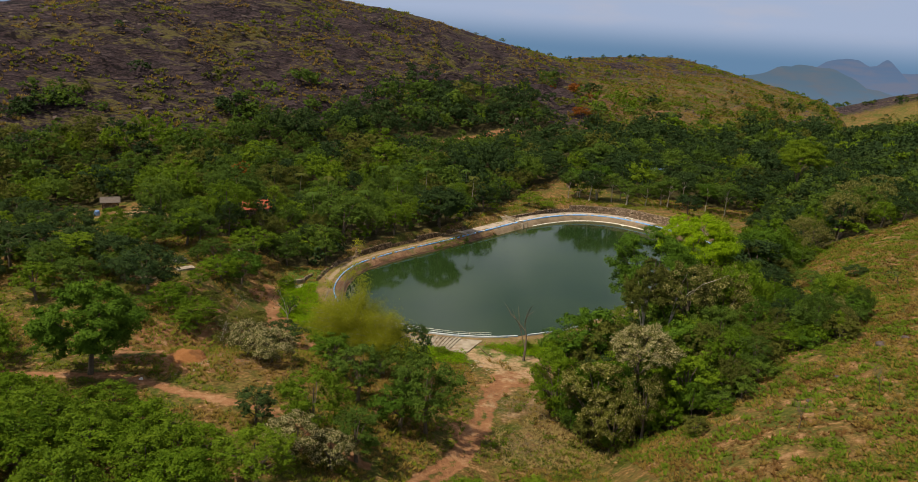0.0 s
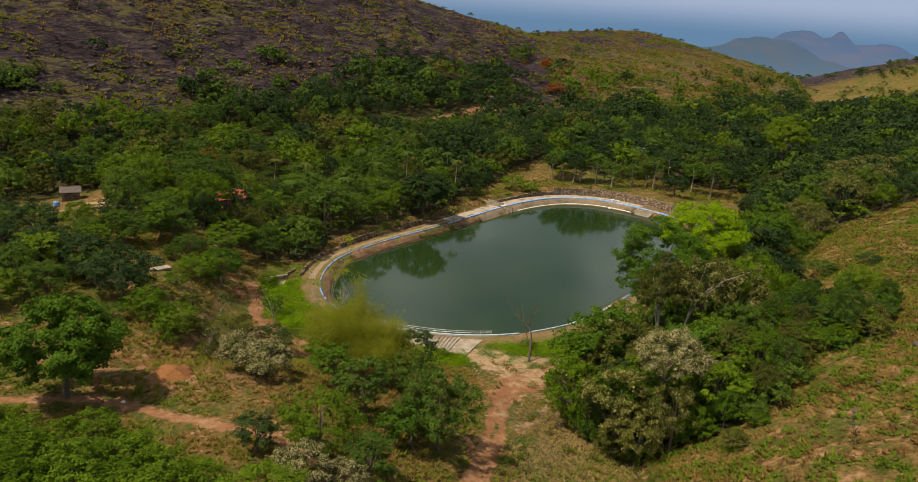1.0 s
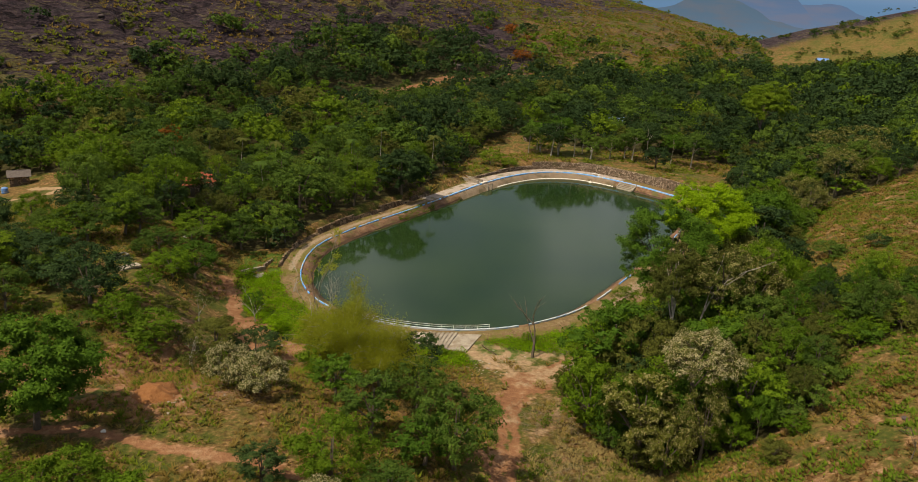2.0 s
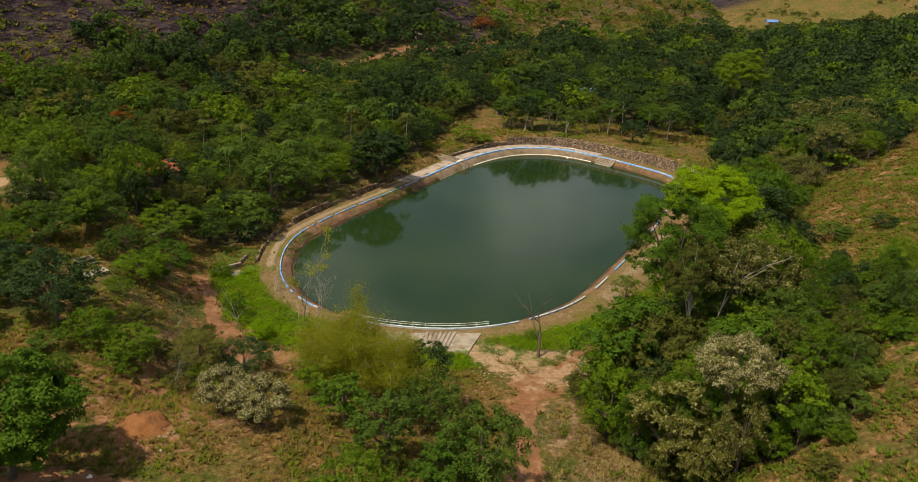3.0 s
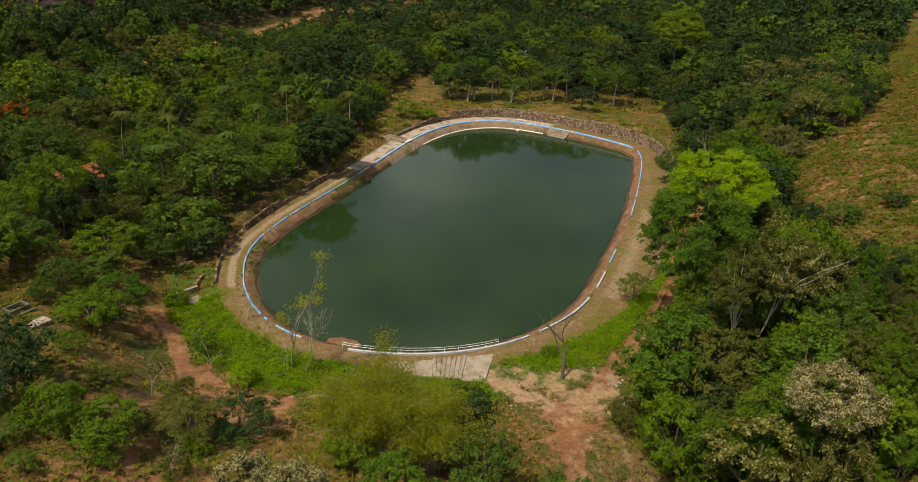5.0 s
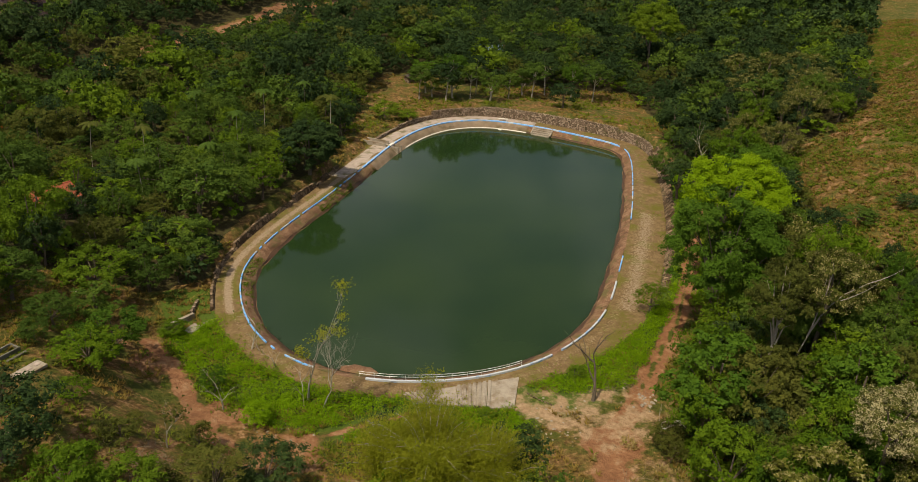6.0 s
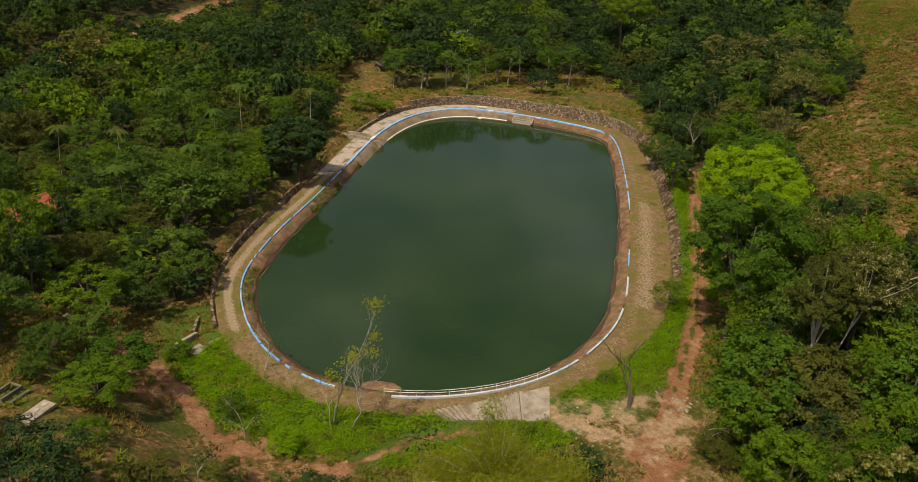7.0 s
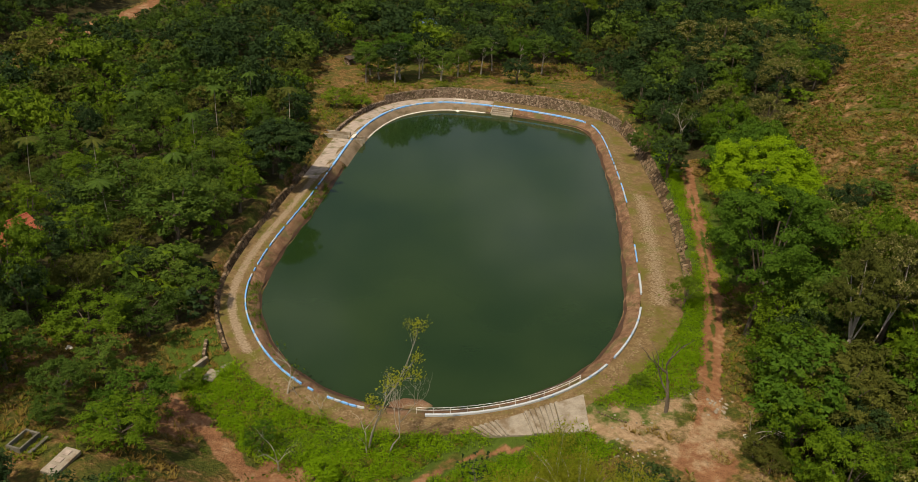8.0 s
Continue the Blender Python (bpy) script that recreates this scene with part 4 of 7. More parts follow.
def lobed_crown(r, height, spread, base, lobes, n, length, width, flat=0.75, shell=0.4, low=-0.75, sprays=7):
    """Leaf corners of a crown made of rounded limbs' ends, each of many sprays, with gaps between them; also the limbs' ends."""
    mid, half = (height + base) / 2, (height - base) / 2
    a = np.arange(lobes) * 2.39996 + r.uniform(-0.6, 0.6, lobes)
    v = np.linspace(low, 0.95, lobes) + r.uniform(-0.14, 0.14, lobes)
    ring = np.sqrt(np.clip(1 - v * v, 0.05, 1)) * r.uniform(shell, 1.0, lobes)
    c = np.stack([np.cos(a) * ring * spread, np.sin(a) * ring * spread, mid + v * half * 0.74 * r.uniform(0.82, 1.12, lobes)], 1)
    size = spread * r.uniform(0.15, 0.42, lobes) * (1.15 - 0.3 * np.abs(v)) * (24 / lobes) ** 0.33
    d = unit(r.normal(0, 1, (lobes, sprays, 3)))
    d[..., 2] = np.where(d[..., 2] < -0.3, -d[..., 2], d[..., 2])
    spray = c[:, None] + d * (size[:, None] * r.uniform(0.6, 1.05, (lobes, sprays)))[..., None] * np.array([1, 1, flat])
    shade = 0.6 * r.random((lobes, 1)) + 0.4 * r.random((lobes, sprays))
    pick, sub = r.choice(lobes, n, p=size ** 2 / (size ** 2).sum()), r.integers(0, sprays, n)
    off = np.clip(r.normal(0, 0.5, (n, 3)), -1.1, 1.1)
    p = spray[pick, sub] + off * (size[pick] * 0.40)[:, None] * np.array([1, 1, 0.62])
    away = unit(p - np.array([0, 0, mid - half * 0.4]))
    return leaves(r, p, unit(d[pick, sub] * 0.55 + away * 0.35 + off * 0.35), length, width, loose=0.85), c, np.repeat(shade[pick, sub], 3)


def branches(r, height, base, centres, thick, lean=0.0, keep=9):
    """Tubes of a trunk and of limbs that reach into the crown's tufts."""
    fork = max(base * 1.05, 0.22 * height)
    bend = r.uniform(-1, 1, 2) * height * 0.035
    parts = [([(0, 0, -0.4), (bend[0] * 0.4, bend[1] * 0.4, fork * 0.5), (bend[0], bend[1], fork), (bend[0] * 1.2 + lean, bend[1], height * 0.72)],
              [thick * 1.35, thick, thick * 0.8, thick * 0.25], 8)]
    for c in centres[np.argsort(r.random(len(centres)))[:keep]]:
        s = np.array([bend[0], bend[1], fork * r.uniform(0.85, 1.25)])
        m = s + (c - s) * 0.5 + np.array([0, 0, 0.06 * height]) + r.normal(0, 0.12, 3)
        parts.append(([tuple(s), tuple(m), tuple(c)], [thick * 0.5, thick * 0.28, thick * 0.08], 5))
    return parts


KINDS = {
    # spread and base are shares of the height 10; limbs' ends, leaf count, leaf half length and half width
    "great": dict(spread=5.0, base=0.9, lobes=80, n=38000, leaf=(0.155, 0.09), shell=0.62, sprays=9),
    "blossom": dict(spread=5.0, base=0.4, lobes=70, n=24000, leaf=(0.15, 0.10), shell=0.72, low=-0.75, sprays=10),
    "blossom_dome": dict(spread=2.5, base=5.6, lobes=90, n=28000, leaf=(0.062, 0.042), flat=1.0, shell=0.75, low=-0.6, sprays=11),
    "loose_tall": dict(spread=2.3, base=4.6, lobes=60, n=17000, leaf=(0.07, 0.045), flat=1.0, shell=0.6, low=-0.6, sprays=8),
    "round": dict(spread=5.0, base=0.9, lobes=56, n=8600, leaf=(0.195, 0.105), shell=0.6, low=-0.65),
    "tall": dict(spread=3.6, base=1.2, lobes=46, n=6400, leaf=(0.18, 0.10), shell=0.5),
    "dome": dict(spread=2.67, base=3.8, lobes=58, n=52000, leaf=(0.062, 0.041), flat=0.95, shell=0.82, low=-0.55, sprays=16),
    "spreading": dict(spread=3.0, base=2.4, lobes=66, n=50000, leaf=(0.064, 0.042), flat=0.85, shell=0.72, low=-0.75, sprays=14),
    "loose": dict(spread=4.4, base=1.4, lobes=44, n=6000, leaf=(0.15, 0.085), shell=0.45),
    "bush": dict(spread=6.2, base=-1.0, lobes=50, n=6000, leaf=(0.265, 0.14), shell=0.55, low=-0.4),
    "low_bush": dict(spread=6.2, base=-1.0, lobes=34, n=3200, leaf=(0.34, 0.19), shell=0.5, low=-0.4),
    "clear": dict(spread=3.6, base=4.2, lobes=36, n=4200, leaf=(0.2, 0.115), shell=0.5),
    "mid_round": dict(spread=4.8, base=0.8, lobes=54, n=6400, leaf=(0.205, 0.115), shell=0.6, low=-0.6),
    "mid_tall": dict(spread=3.6, base=1.2, lobes=44, n=4600, leaf=(0.205, 0.115), shell=0.5, low=-0.65),
    "mid_open": dict(spread=4.2, base=1.6, lobes=34, n=3800, leaf=(0.195, 0.11), shell=0.45),
    "far": dict(spread=5.0, base=0.0, lobes=26, n=1500, leaf=(0.36, 0.24), shell=0.6, low=-0.4, sprays=6),
    "farther": dict(spread=5.0, base=0.0, lobes=18, n=520, leaf=(0.62, 0.42), shell=0.6, low=-0.4, sprays=5),
    "shrub": dict(spread=6.5, base=-1.5, lobes=10, n=140, leaf=(1.3, 0.8), shell=0.5, low=-0.3, sprays=4),
}
crown_store, thing_store = {}, {}


def crown_shape(kind, variant):
    key = (kind, variant)
    if key not in crown_store:
        k = KINDS[kind]
        r = np.random.default_rng(sum(map(ord, kind)) * 31 + variant)
        crown_store[key] = lobed_crown(r, 10.0, k["spread"], k["base"], k["lobes"], k["n"], *k["leaf"], flat=k.get("flat", 0.8), shell=k["shell"], low=k.get("low", -0.75), sprays=k.get("sprays", 7))
    return crown_store[key]


def plant(kind, variant, mat, x, y, height, radius, label, category="tree", group="", bark=None, name="tree", sink=0.0, lean=0.0):
    """One tree or bush: a trunk with limbs and a crown; alike ones share their meshes."""
    key = (kind, variant, mat.name, label)
    spread = KINDS[kind]["spread"]
    turn = rng.uniform(0, 360)
    m = pose(x, y, h_at(x, y) - sink, lean, 0, turn) @ Matrix.Diagonal((radius / spread, radius / spread, height / 10.0, 1))
    if key in thing_store:
        first = thing_store[key]
        return copy_thing(first, m @ Matrix.Diagonal((1 / first.scale.x, 1 / first.scale.y, 1 / first.scale.z, 1)))
    verts, centres, tone_of = crown_shape(kind, variant)
    root = new(name)
    r = np.random.default_rng(variant + 11)
    link_mesh("trunk", tubes_mesh("trunk", branches(r, 10.0, max(KINDS[kind]["base"], 0.6), centres, 0.15 if kind == "clear" or KINDS[kind]["spread"] < 3.1 else 0.26, keep=8 if kind[:3] != "mid" else 4)), bark or BARK, root)
    link_mesh("crown", quads_mesh("crown", verts, None, tone_of, 3), mat, root)
    tagged(root, label, category, group)
    root.matrix_basis = m
    thing_store[key] = root
    return root


GREEN_TREE = "leafy green tree with a rounded crown on red earth"
NEAR = [
    # kind, leaves, x, y, height, radius, label
    ("great", LEAF_DEEP, -49.6, 88.6, 12.4, 6.4, "large round-crowned tree with deep green leaves"),
    ("blossom", LEAF_BLOOM, -31.7, 98.2, 5.6, 2.5, "tree covered with pale whitish blossom"),
    ("blossom", LEAF_BLOOM, -28.0, 95.6, 5.2, 3.1, "tree covered with pale whitish blossom"),
    ("round", LEAF_FRESH, -20.2, 77.8, 8.4, 3.9, "small bright green tree with layered crown"),
    ("round", LEAF_FOREST, -6.7, 86.0, 11.0, 4.4, "dense dark green tree beside the dirt road"),
    ("tall", LEAF_DEEP, -10.1, 85.8, 6.5, 3.4, "dense dark green tree beside the dirt road"),
    ("tall", LEAF_DARK, -8.8, 104.2, 9.6, 3.3, "dark green tree below the pond's dam"),
    ("round", LEAF_FOREST, -9.6, 97.6, 7.6, 3.4, GREEN_TREE),
    ("tall", LEAF_FOREST, -15.8, 89.2, 8.2, 3.3, GREEN_TREE),
    ("blossom", LEAF_BLOOM, -21.6, 71.2, 5.6, 3.0, "tree covered with pale whitish blossom"),
    ("blossom", LEAF_BLOOM, -17.5, 71.4, 4.8, 2.4, "tree covered with pale whitish blossom"),
    ("round", LEAF_FRESH, -24.4, 65.1, 6.4, 4.0, "small bright green tree with layered crown"),
    ("round", LEAF_LEFT, -21.2, 103.4, 5.2, 2.8, GREEN_TREE),
    ("tall", LEAF_DEEP, -19.5, 95.0, 6.6, 2.8, "small dark green tree in the meadow"),
    ("tall", LEAF_FOREST, -14.9, 74.4, 7.2, 2.9, GREEN_TREE),
    ("tall", LEAF_DARK, -26.8, 77.2, 4.8, 2.4, "small dark green tree in the meadow"),
    ("round", LEAF_DARK, -52.6, 121.5, 9.0, 5.2, "dense dark green tree with a broad crown"),
    ("round", LEAF_DARK, -59.7, 129.4, 8.0, 4.6, "dense dark green tree with a broad crown"),
    ("round", LEAF_DEEP, -42.0, 144.2, 6.6, 4.0, "dense dark green tree with a broad crown"),
    ("round", LEAF_LEFT, -44.6, 138.7, 5.2, 3.6, GREEN_TREE),
    ("round", LEAF_FOREST, -48.0, 147.4, 4.6, 2.8, GREEN_TREE),
    ("tall", LEAF_FOREST, -43.1, 151.6, 6.4, 3.0, GREEN_TREE),
    ("round", LEAF_FRESH, -42.9, 160.5, 6.4, 4.8, "broad bush-like tree with mid-green leaves"),
    ("round", LEAF_FOREST, -52.3, 153.4, 7.0, 4.2, GREEN_TREE),
    ("round", LEAF_FOREST, -59.3, 147.5, 7.0, 4.4, GREEN_TREE),
    ("bush", LEAF_FOREST, -49.9, 142.6, 3.0, 1.9, "rounded green bush in dry grass"),
    ("round", LEAF_DARK, -68.6, 134.2, 8.0, 5.0, "dense dark green tree with a broad crown"),
    ("round", LEAF_DARK, -80.0, 132.8, 8.0, 5.2, "dense dark green tree with a broad crown"),
    ("bush", LEAF_FRESH, -42.7, 113.2, 4.6, 3.8, "spreading green bush above the red bank"),
    ("bush", LEAF_LEFT, -47.5, 115.4, 5.0, 3.6, "spreading green bush above the red bank"),
    ("loose", LEAF_OLIVE, -35.5, 115.0, 6.0, 3.6, "thinly leaved grey-green tree"),
    ("round", LEAF_DARK, -29.8, 116.8, 4.8, 3.6, "small dark green tree in the meadow"),
    ("loose", LEAF_DEEP, -31.6, 136.7, 4.0, 1.9, "small thin green tree on the dam"),
    ("bush", LEAF_LEFT, -34.2, 151.3, 2.6, 1.8, "rounded green bush beside a footpath"),
    ("bush", LEAF_COVER, -28.0, 129.1, 3.0, 2.0, "bright green creeper-covered bush on the dam"),
    ("dome", LEAF_BRIGHT, 43.2, 132.8, 24.0, 6.4, "large broad tree with bright yellow-green leaves"),
    ("spreading", LEAF_DEEP, 32.0, 123.0, 24.0, 7.2, "large spreading tree with deep green leaves"),
    ("blossom_dome", LEAF_BLOOM, 20.8, 87.0, 16.4, 4.0, "tree covered with pale whitish blossom"),
    ("loose_tall", LEAF_TAWNY, 32.6, 106.8, 20.2, 4.4, "tree with pale tawny blossom in the grove"),
    ("loose_tall", LEAF_OLIVE, 27.0, 107.6, 21.5, 3.6, "tall pale-trunked tree with thin olive leaves"),
    ("loose", LEAF_OLIVE, 17.5, 96.1, 9.5, 4.0, "thinly leaved grey-green tree"),
    ("round", LEAF_FOREST, 48.0, 96.4, 4.6, 3.6, "dark green bush-like tree on the grassy slope"),
    ("loose", LEAF_FRESH, 54.0, 103.8, 7.4, 3.0, "thin green tree on the grassy slope"),
    ("bush", LEAF_FOREST, 62.5, 126.4, 2.6, 3.0, "dark green bush on the grassy slope"),
    ("bush", LEAF_DARK, 68.3, 123.1, 2.0, 2.2, "dark green bush on the grassy slope"),
    ("bush", LEAF_OLIVE, 24.7, 76.2, 2.4, 1.8, "rounded green bush on the grassy slope"),
    ("bush", LEAF_FRESH, 5.8, 74.7, 3.0, 2.4, "rounded green bush beside the dirt road"),
    ("bush", LEAF_FRESH, -2.4, 71.7, 3.4, 3.2, "rounded green bush beside the dirt road"),
    ("loose", LEAF_FRESH, 30.2, 132.4, 5.5, 2.4, "wispy pale green tree beside the walkway"),
    ("loose", LEAF_OLIVE, 43.9, 125.5, 9.0, 4.0, "thinly leaved grey-green tree"),
    ("tall", LEAF_DARK, 60.4, 163.4, 9.0, 3.8, "dark green tree with pale limbs beside the track"),
    ("round", LEAF_FOREST, 68.2, 176.2, 8.0, 3.6, "dark green tree with pale limbs beside the track"),
    ("round", LEAF_OLIVE, 77.6, 172.6, 9.0, 4.2, "thinly leaved grey-green tree"),
    ("loose", LEAF_TAWNY, 65.9, 151.4, 8.5, 4.0, "tree with pale tawny blossom at the forest's edge"),
    ("loose", LEAF_TAWNY, 77.2, 156.7, 9.5, 4.6, "tree with pale tawny blossom at the forest's edge"),
    ("loose", LEAF_TAWNY, 86.1, 160.8, 11.0, 5.0, "tree with pale tawny blossom at the forest's edge"),
    ("loose", LEAF_TAWNY, 96.0, 167.9, 10.5, 5.0, "tree with pale tawny blossom at the forest's edge"),
    ("loose", LEAF_TAWNY, 82.1, 170.5, 10.0, 4.4, "tree with pale tawny blossom at the forest's edge"),
    ("bush", LEAF_FRESH, 11.1, 122.8, 1.6, 1.4, "rounded green bush on the dam"),
    ("bush", LEAF_FRESH, -3.5, 119.6, 1.6, 1.3, "rounded green bush on the dam"),
]
for i, (kind, mat, x, y, hh, rr, label) in enumerate(NEAR):
    pale = label.startswith("tall pale")
    plant(kind, i % 3, mat, x, y, hh, rr, label, "bush" if "bush" in label and kind == "bush" else "tree", bark=BARK_PALE if pale else BARK, name="bush" if kind == "bush" else "tree")

for i, (x, y) in enumerate([(41.5, 245.9), (47.5, 242.0), (50.9, 245.6), (54.7, 241.9), (58.8, 246.8), (45.5, 250.7), (72.0, 238.9), (78.1, 242.1), (83.9, 237.5), (88.9, 234.1)]):
    plant("clear", i % 3, (LEAF_FOREST, LEAF_DARK, LEAF_DEEP)[i % 3], x, y, 9.0 + (i * 7 % 5) * 0.7, 3.2 + (i * 3 % 4) * 0.4, "high-stemmed tree at the edge of the clearing", "tree", "clearing trees", bark=BARK_PALE)
# trees between the meadow and the forest
MARGIN = [(-99.9, 136.9), (-81.6, 124.4), (-66.2, 115.5), (-54.1, 125.7), (-56.7, 141.5), (-52.2, 148.2), (-47.5, 161.5), (-65.3, 159.6), (-91.8, 160.7)]
# the thicket on the near bank, all bushes of one stand
for i, (x, y, hh, rr) in enumerate([(-48.6, 67.3, 6, 4.2), (-42.2, 69.7, 5.5, 4), (-38.2, 72.8, 4.6, 3.4), (-48.9, 72.1, 6, 4.2), (-55.9, 66.8, 6.5, 4.6), (-35.5, 65.1, 5, 3.6), (-54.3, 77.4, 5, 3.6), (-43.4, 78.8, 4, 3),
                                    (-31.1, 62.2, 5, 3.6), (-61.8, 72.1, 6, 4.4), (-31.0, 69.8, 3.4, 2.8), (-41.4, 59.5, 6, 4.2), (-51.3, 57.1, 6, 4.4), (-68.3, 80.5, 6, 4.5), (-63.0, 89.5, 5.5, 4.2), (-68.5, 96.6, 6, 4.5)]):
    plant("bush", i % 3, LEAF_FRESH if i % 2 else LEAF_LEFT, x, y, hh, rr, "large green thicket bush in rough grass", "bush", "thicket bushes", name="bush")


def scatter(poly, gap, seed, limit=100000):
    """Places inside a polygon that keep their distance."""
    r = np.random.default_rng(seed)
    xs, ys = [p[0] for p in poly], [p[1] for p in poly]
    cell = {}
    out = []
    area = (max(xs) - min(xs)) * (max(ys) - min(ys))
    cand = np.stack([r.uniform(min(xs), max(xs), int(area / gap ** 2 * 6)), r.uniform(min(ys), max(ys), int(area / gap ** 2 * 6))], 1)
    cand = cand[inside(poly, cand[:, 0], cand[:, 1])]
    for x, y in cand:
        i, j = int(x // gap), int(y // gap)
        if all((x - u) ** 2 + (y - v) ** 2 > gap * gap for a in (-1, 0, 1) for b in (-1, 0, 1) for u, v in cell.get((i + a, j + b), ())):
            cell.setdefault((i, j), []).append((x, y))
            out.append((x, y))
            if len(out) >= limit:
                break
    return out


r = np.random.default_rng(16)
for x, y in scatter([(-75.3, 51.9), (-31.5, 55.8), (-27.8, 63.1), (-35.5, 73.0), (-51.3, 80.3), (-67.5, 87.0)], 3.4, 3):
    hh = r.uniform(2.4, 5.0)
    plant("low_bush", int(r.integers(0, 3)), (LEAF_LEFT, LEAF_FRESH, LEAF_LEFT)[r.integers(0, 3)], x, y, hh, hh * r.uniform(0.55, 0.8), "large green thicket bush in rough grass", "bush", "thicket bushes", name="bush")
r = np.random.default_rng(12)
for x, y in scatter([(-57.9, 108.7), (-43.7, 107.6), (-31.8, 107.8), (-27.2, 116.3), (-33.7, 123.3), (-39.8, 130.5), (-49.4, 131.7), (-61.7, 119.2)], 4.6, 9):
    hh = r.uniform(1.2, 3.0)
    plant("low_bush", int(r.integers(0, 3)), (LEAF_LEFT, LEAF_OLIVE, LEAF_FOREST)[r.integers(0, 3)], x, y, hh, hh * r.uniform(0.5, 0.8), "low green bush in the rough meadow", "bush", "meadow bushes", name="bush")
r = np.random.default_rng(18)
for x, y in scatter(MARGIN, 5.5, 8):
    hh = r.uniform(5.0, 8.5)
    plant("round" if r.random() < 0.6 else "tall", int(r.integers(0, 3)), (LEAF_FOREST, LEAF_DARK, LEAF_FRESH)[r.integers(0, 3)], x, y, hh, hh * r.uniform(0.42, 0.55), "green tree at the margin of the meadow", group="margin trees", name="margin_tree")
r = np.random.default_rng(21)
for i, (x, y) in enumerate(scatter(GROVE, 3.3, 4)):
    if min(np.hypot(x - 43.2, y - 132.8), np.hypot(x - 32.0, y - 123.0)) < 4 or np.hypot(x - 20.8, y - 87.0) < 2.2:
        continue
    low = slope_s(x, y) > 10
    beside_road = line_distance(np.array([x]), np.array([y]), ROAD)[0]
    if y > 104 and x < 44 and beside_road < 6.4:
        continue
    kind = ("bush", "round", "tall", "round", "loose")[r.integers(0, 5)] if not low else ("bush", "bush", "round", "loose")[r.integers(0, 4)]
    mat = (LEAF_LEFT, LEAF_DEEP, LEAF_FOREST, LEAF_OLIVE, LEAF_LEFT, LEAF_DEEP, LEAF_LEFT, LEAF_OLIVE, LEAF_TAWNY)[r.integers(0, 9)]
    # More dark leaves on the grove's far side, standing in for passing cloud shade.
    if r.random() < (0.3 if y > 112 else 0.05):
        mat = LEAF_DARK
    hh = (r.uniform(10.5, 16.0) if y > 106 else r.uniform(9.0, 13.5)) if not low else r.uniform(5.0, 8.0)
    if kind == "bush":
        hh *= 0.75
    plant(kind, int(r.integers(0, 3)), mat, x, y, hh, hh * r.uniform(0.30, 0.42), "crowded green tree in the grove beside the pond" if kind != "bush" else "crowded green bush in the grove beside the pond",
          "tree" if kind != "bush" else "bush", "grove beside the pond", name="grove_tree" if kind != "bush" else "bush")

# bushes that fill the grove and close it towards the slope
r = np.random.default_rng(23)
for i, (x, y) in enumerate(scatter(GROVE_EDGE, 2.9, 6) + scatter(GROVE, 3.4, 7)):
    hh = r.uniform(2.0, 4.4)
    if y > 104 and x < 44 and line_distance(np.array([x]), np.array([y]), ROAD)[0] < 4.0:
        continue
    plant("low_bush", int(r.integers(0, 3)), (LEAF_FOREST, LEAF_DEEP, LEAF_OLIVE, LEAF_LEFT, LEAF_FOREST, LEAF_LEFT)[r.integers(0, 6)], x, y, hh, hh * r.uniform(0.5, 0.75), "dense bush between the trees and the grassy slope", "bush", "bushes of the grove", name="bush")

# bushes that close the grove towards the dirt road
r = np.random.default_rng(29)
for x, y in scatter([(10.8, 106), (13.2, 106.5), (16.5, 97.5), (20.5, 93), (25.5, 86.5), (30, 82.5), (28.5, 80.5), (23, 84), (17.5, 89.5), (12.5, 98)], 1.9, 31):
    hh = r.uniform(2.6, 5.0)
    plant("bush", int(r.integers(0, 3)), (LEAF_LEFT, LEAF_OLIVE, LEAF_LEFT, LEAF_FRESH, LEAF_DEEP)[r.integers(0, 5)], x, y, hh, hh * r.uniform(0.45, 0.6), "leafy bush at the foot of the grove beside the road", "bush", "bushes of the grove", name="bush")

# the belt of trees right of the pond and the forest behind it
spots = [p for p in scatter(FOREST, 4.4, 9) if line_distance(np.array([p[0]]), np.array([p[1]]), FAR_TRACK)[0] > 4.2
         and line_distance(np.array([p[0] - 1.5]), np.array([p[1] + 6.0]), FAR_TRACK)[0] > 3.6]
spots.sort(key=lambda p: np.hypot(p[0] + 30, p[1] - 50))
r = np.random.default_rng(33)
FOREST_KINDS = ("mid_round", "mid_tall", "mid_round", "mid_open")
far_quads, far_tint, far_tuft = {}, {}, {}
kept = 0


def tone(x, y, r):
    """The kind of leaves of a forest tree: darker far off to imitate cloud shade, mixed near by."""
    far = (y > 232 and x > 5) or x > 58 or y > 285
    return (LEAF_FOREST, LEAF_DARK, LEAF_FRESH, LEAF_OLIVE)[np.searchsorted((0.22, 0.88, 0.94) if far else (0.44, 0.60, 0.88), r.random())]


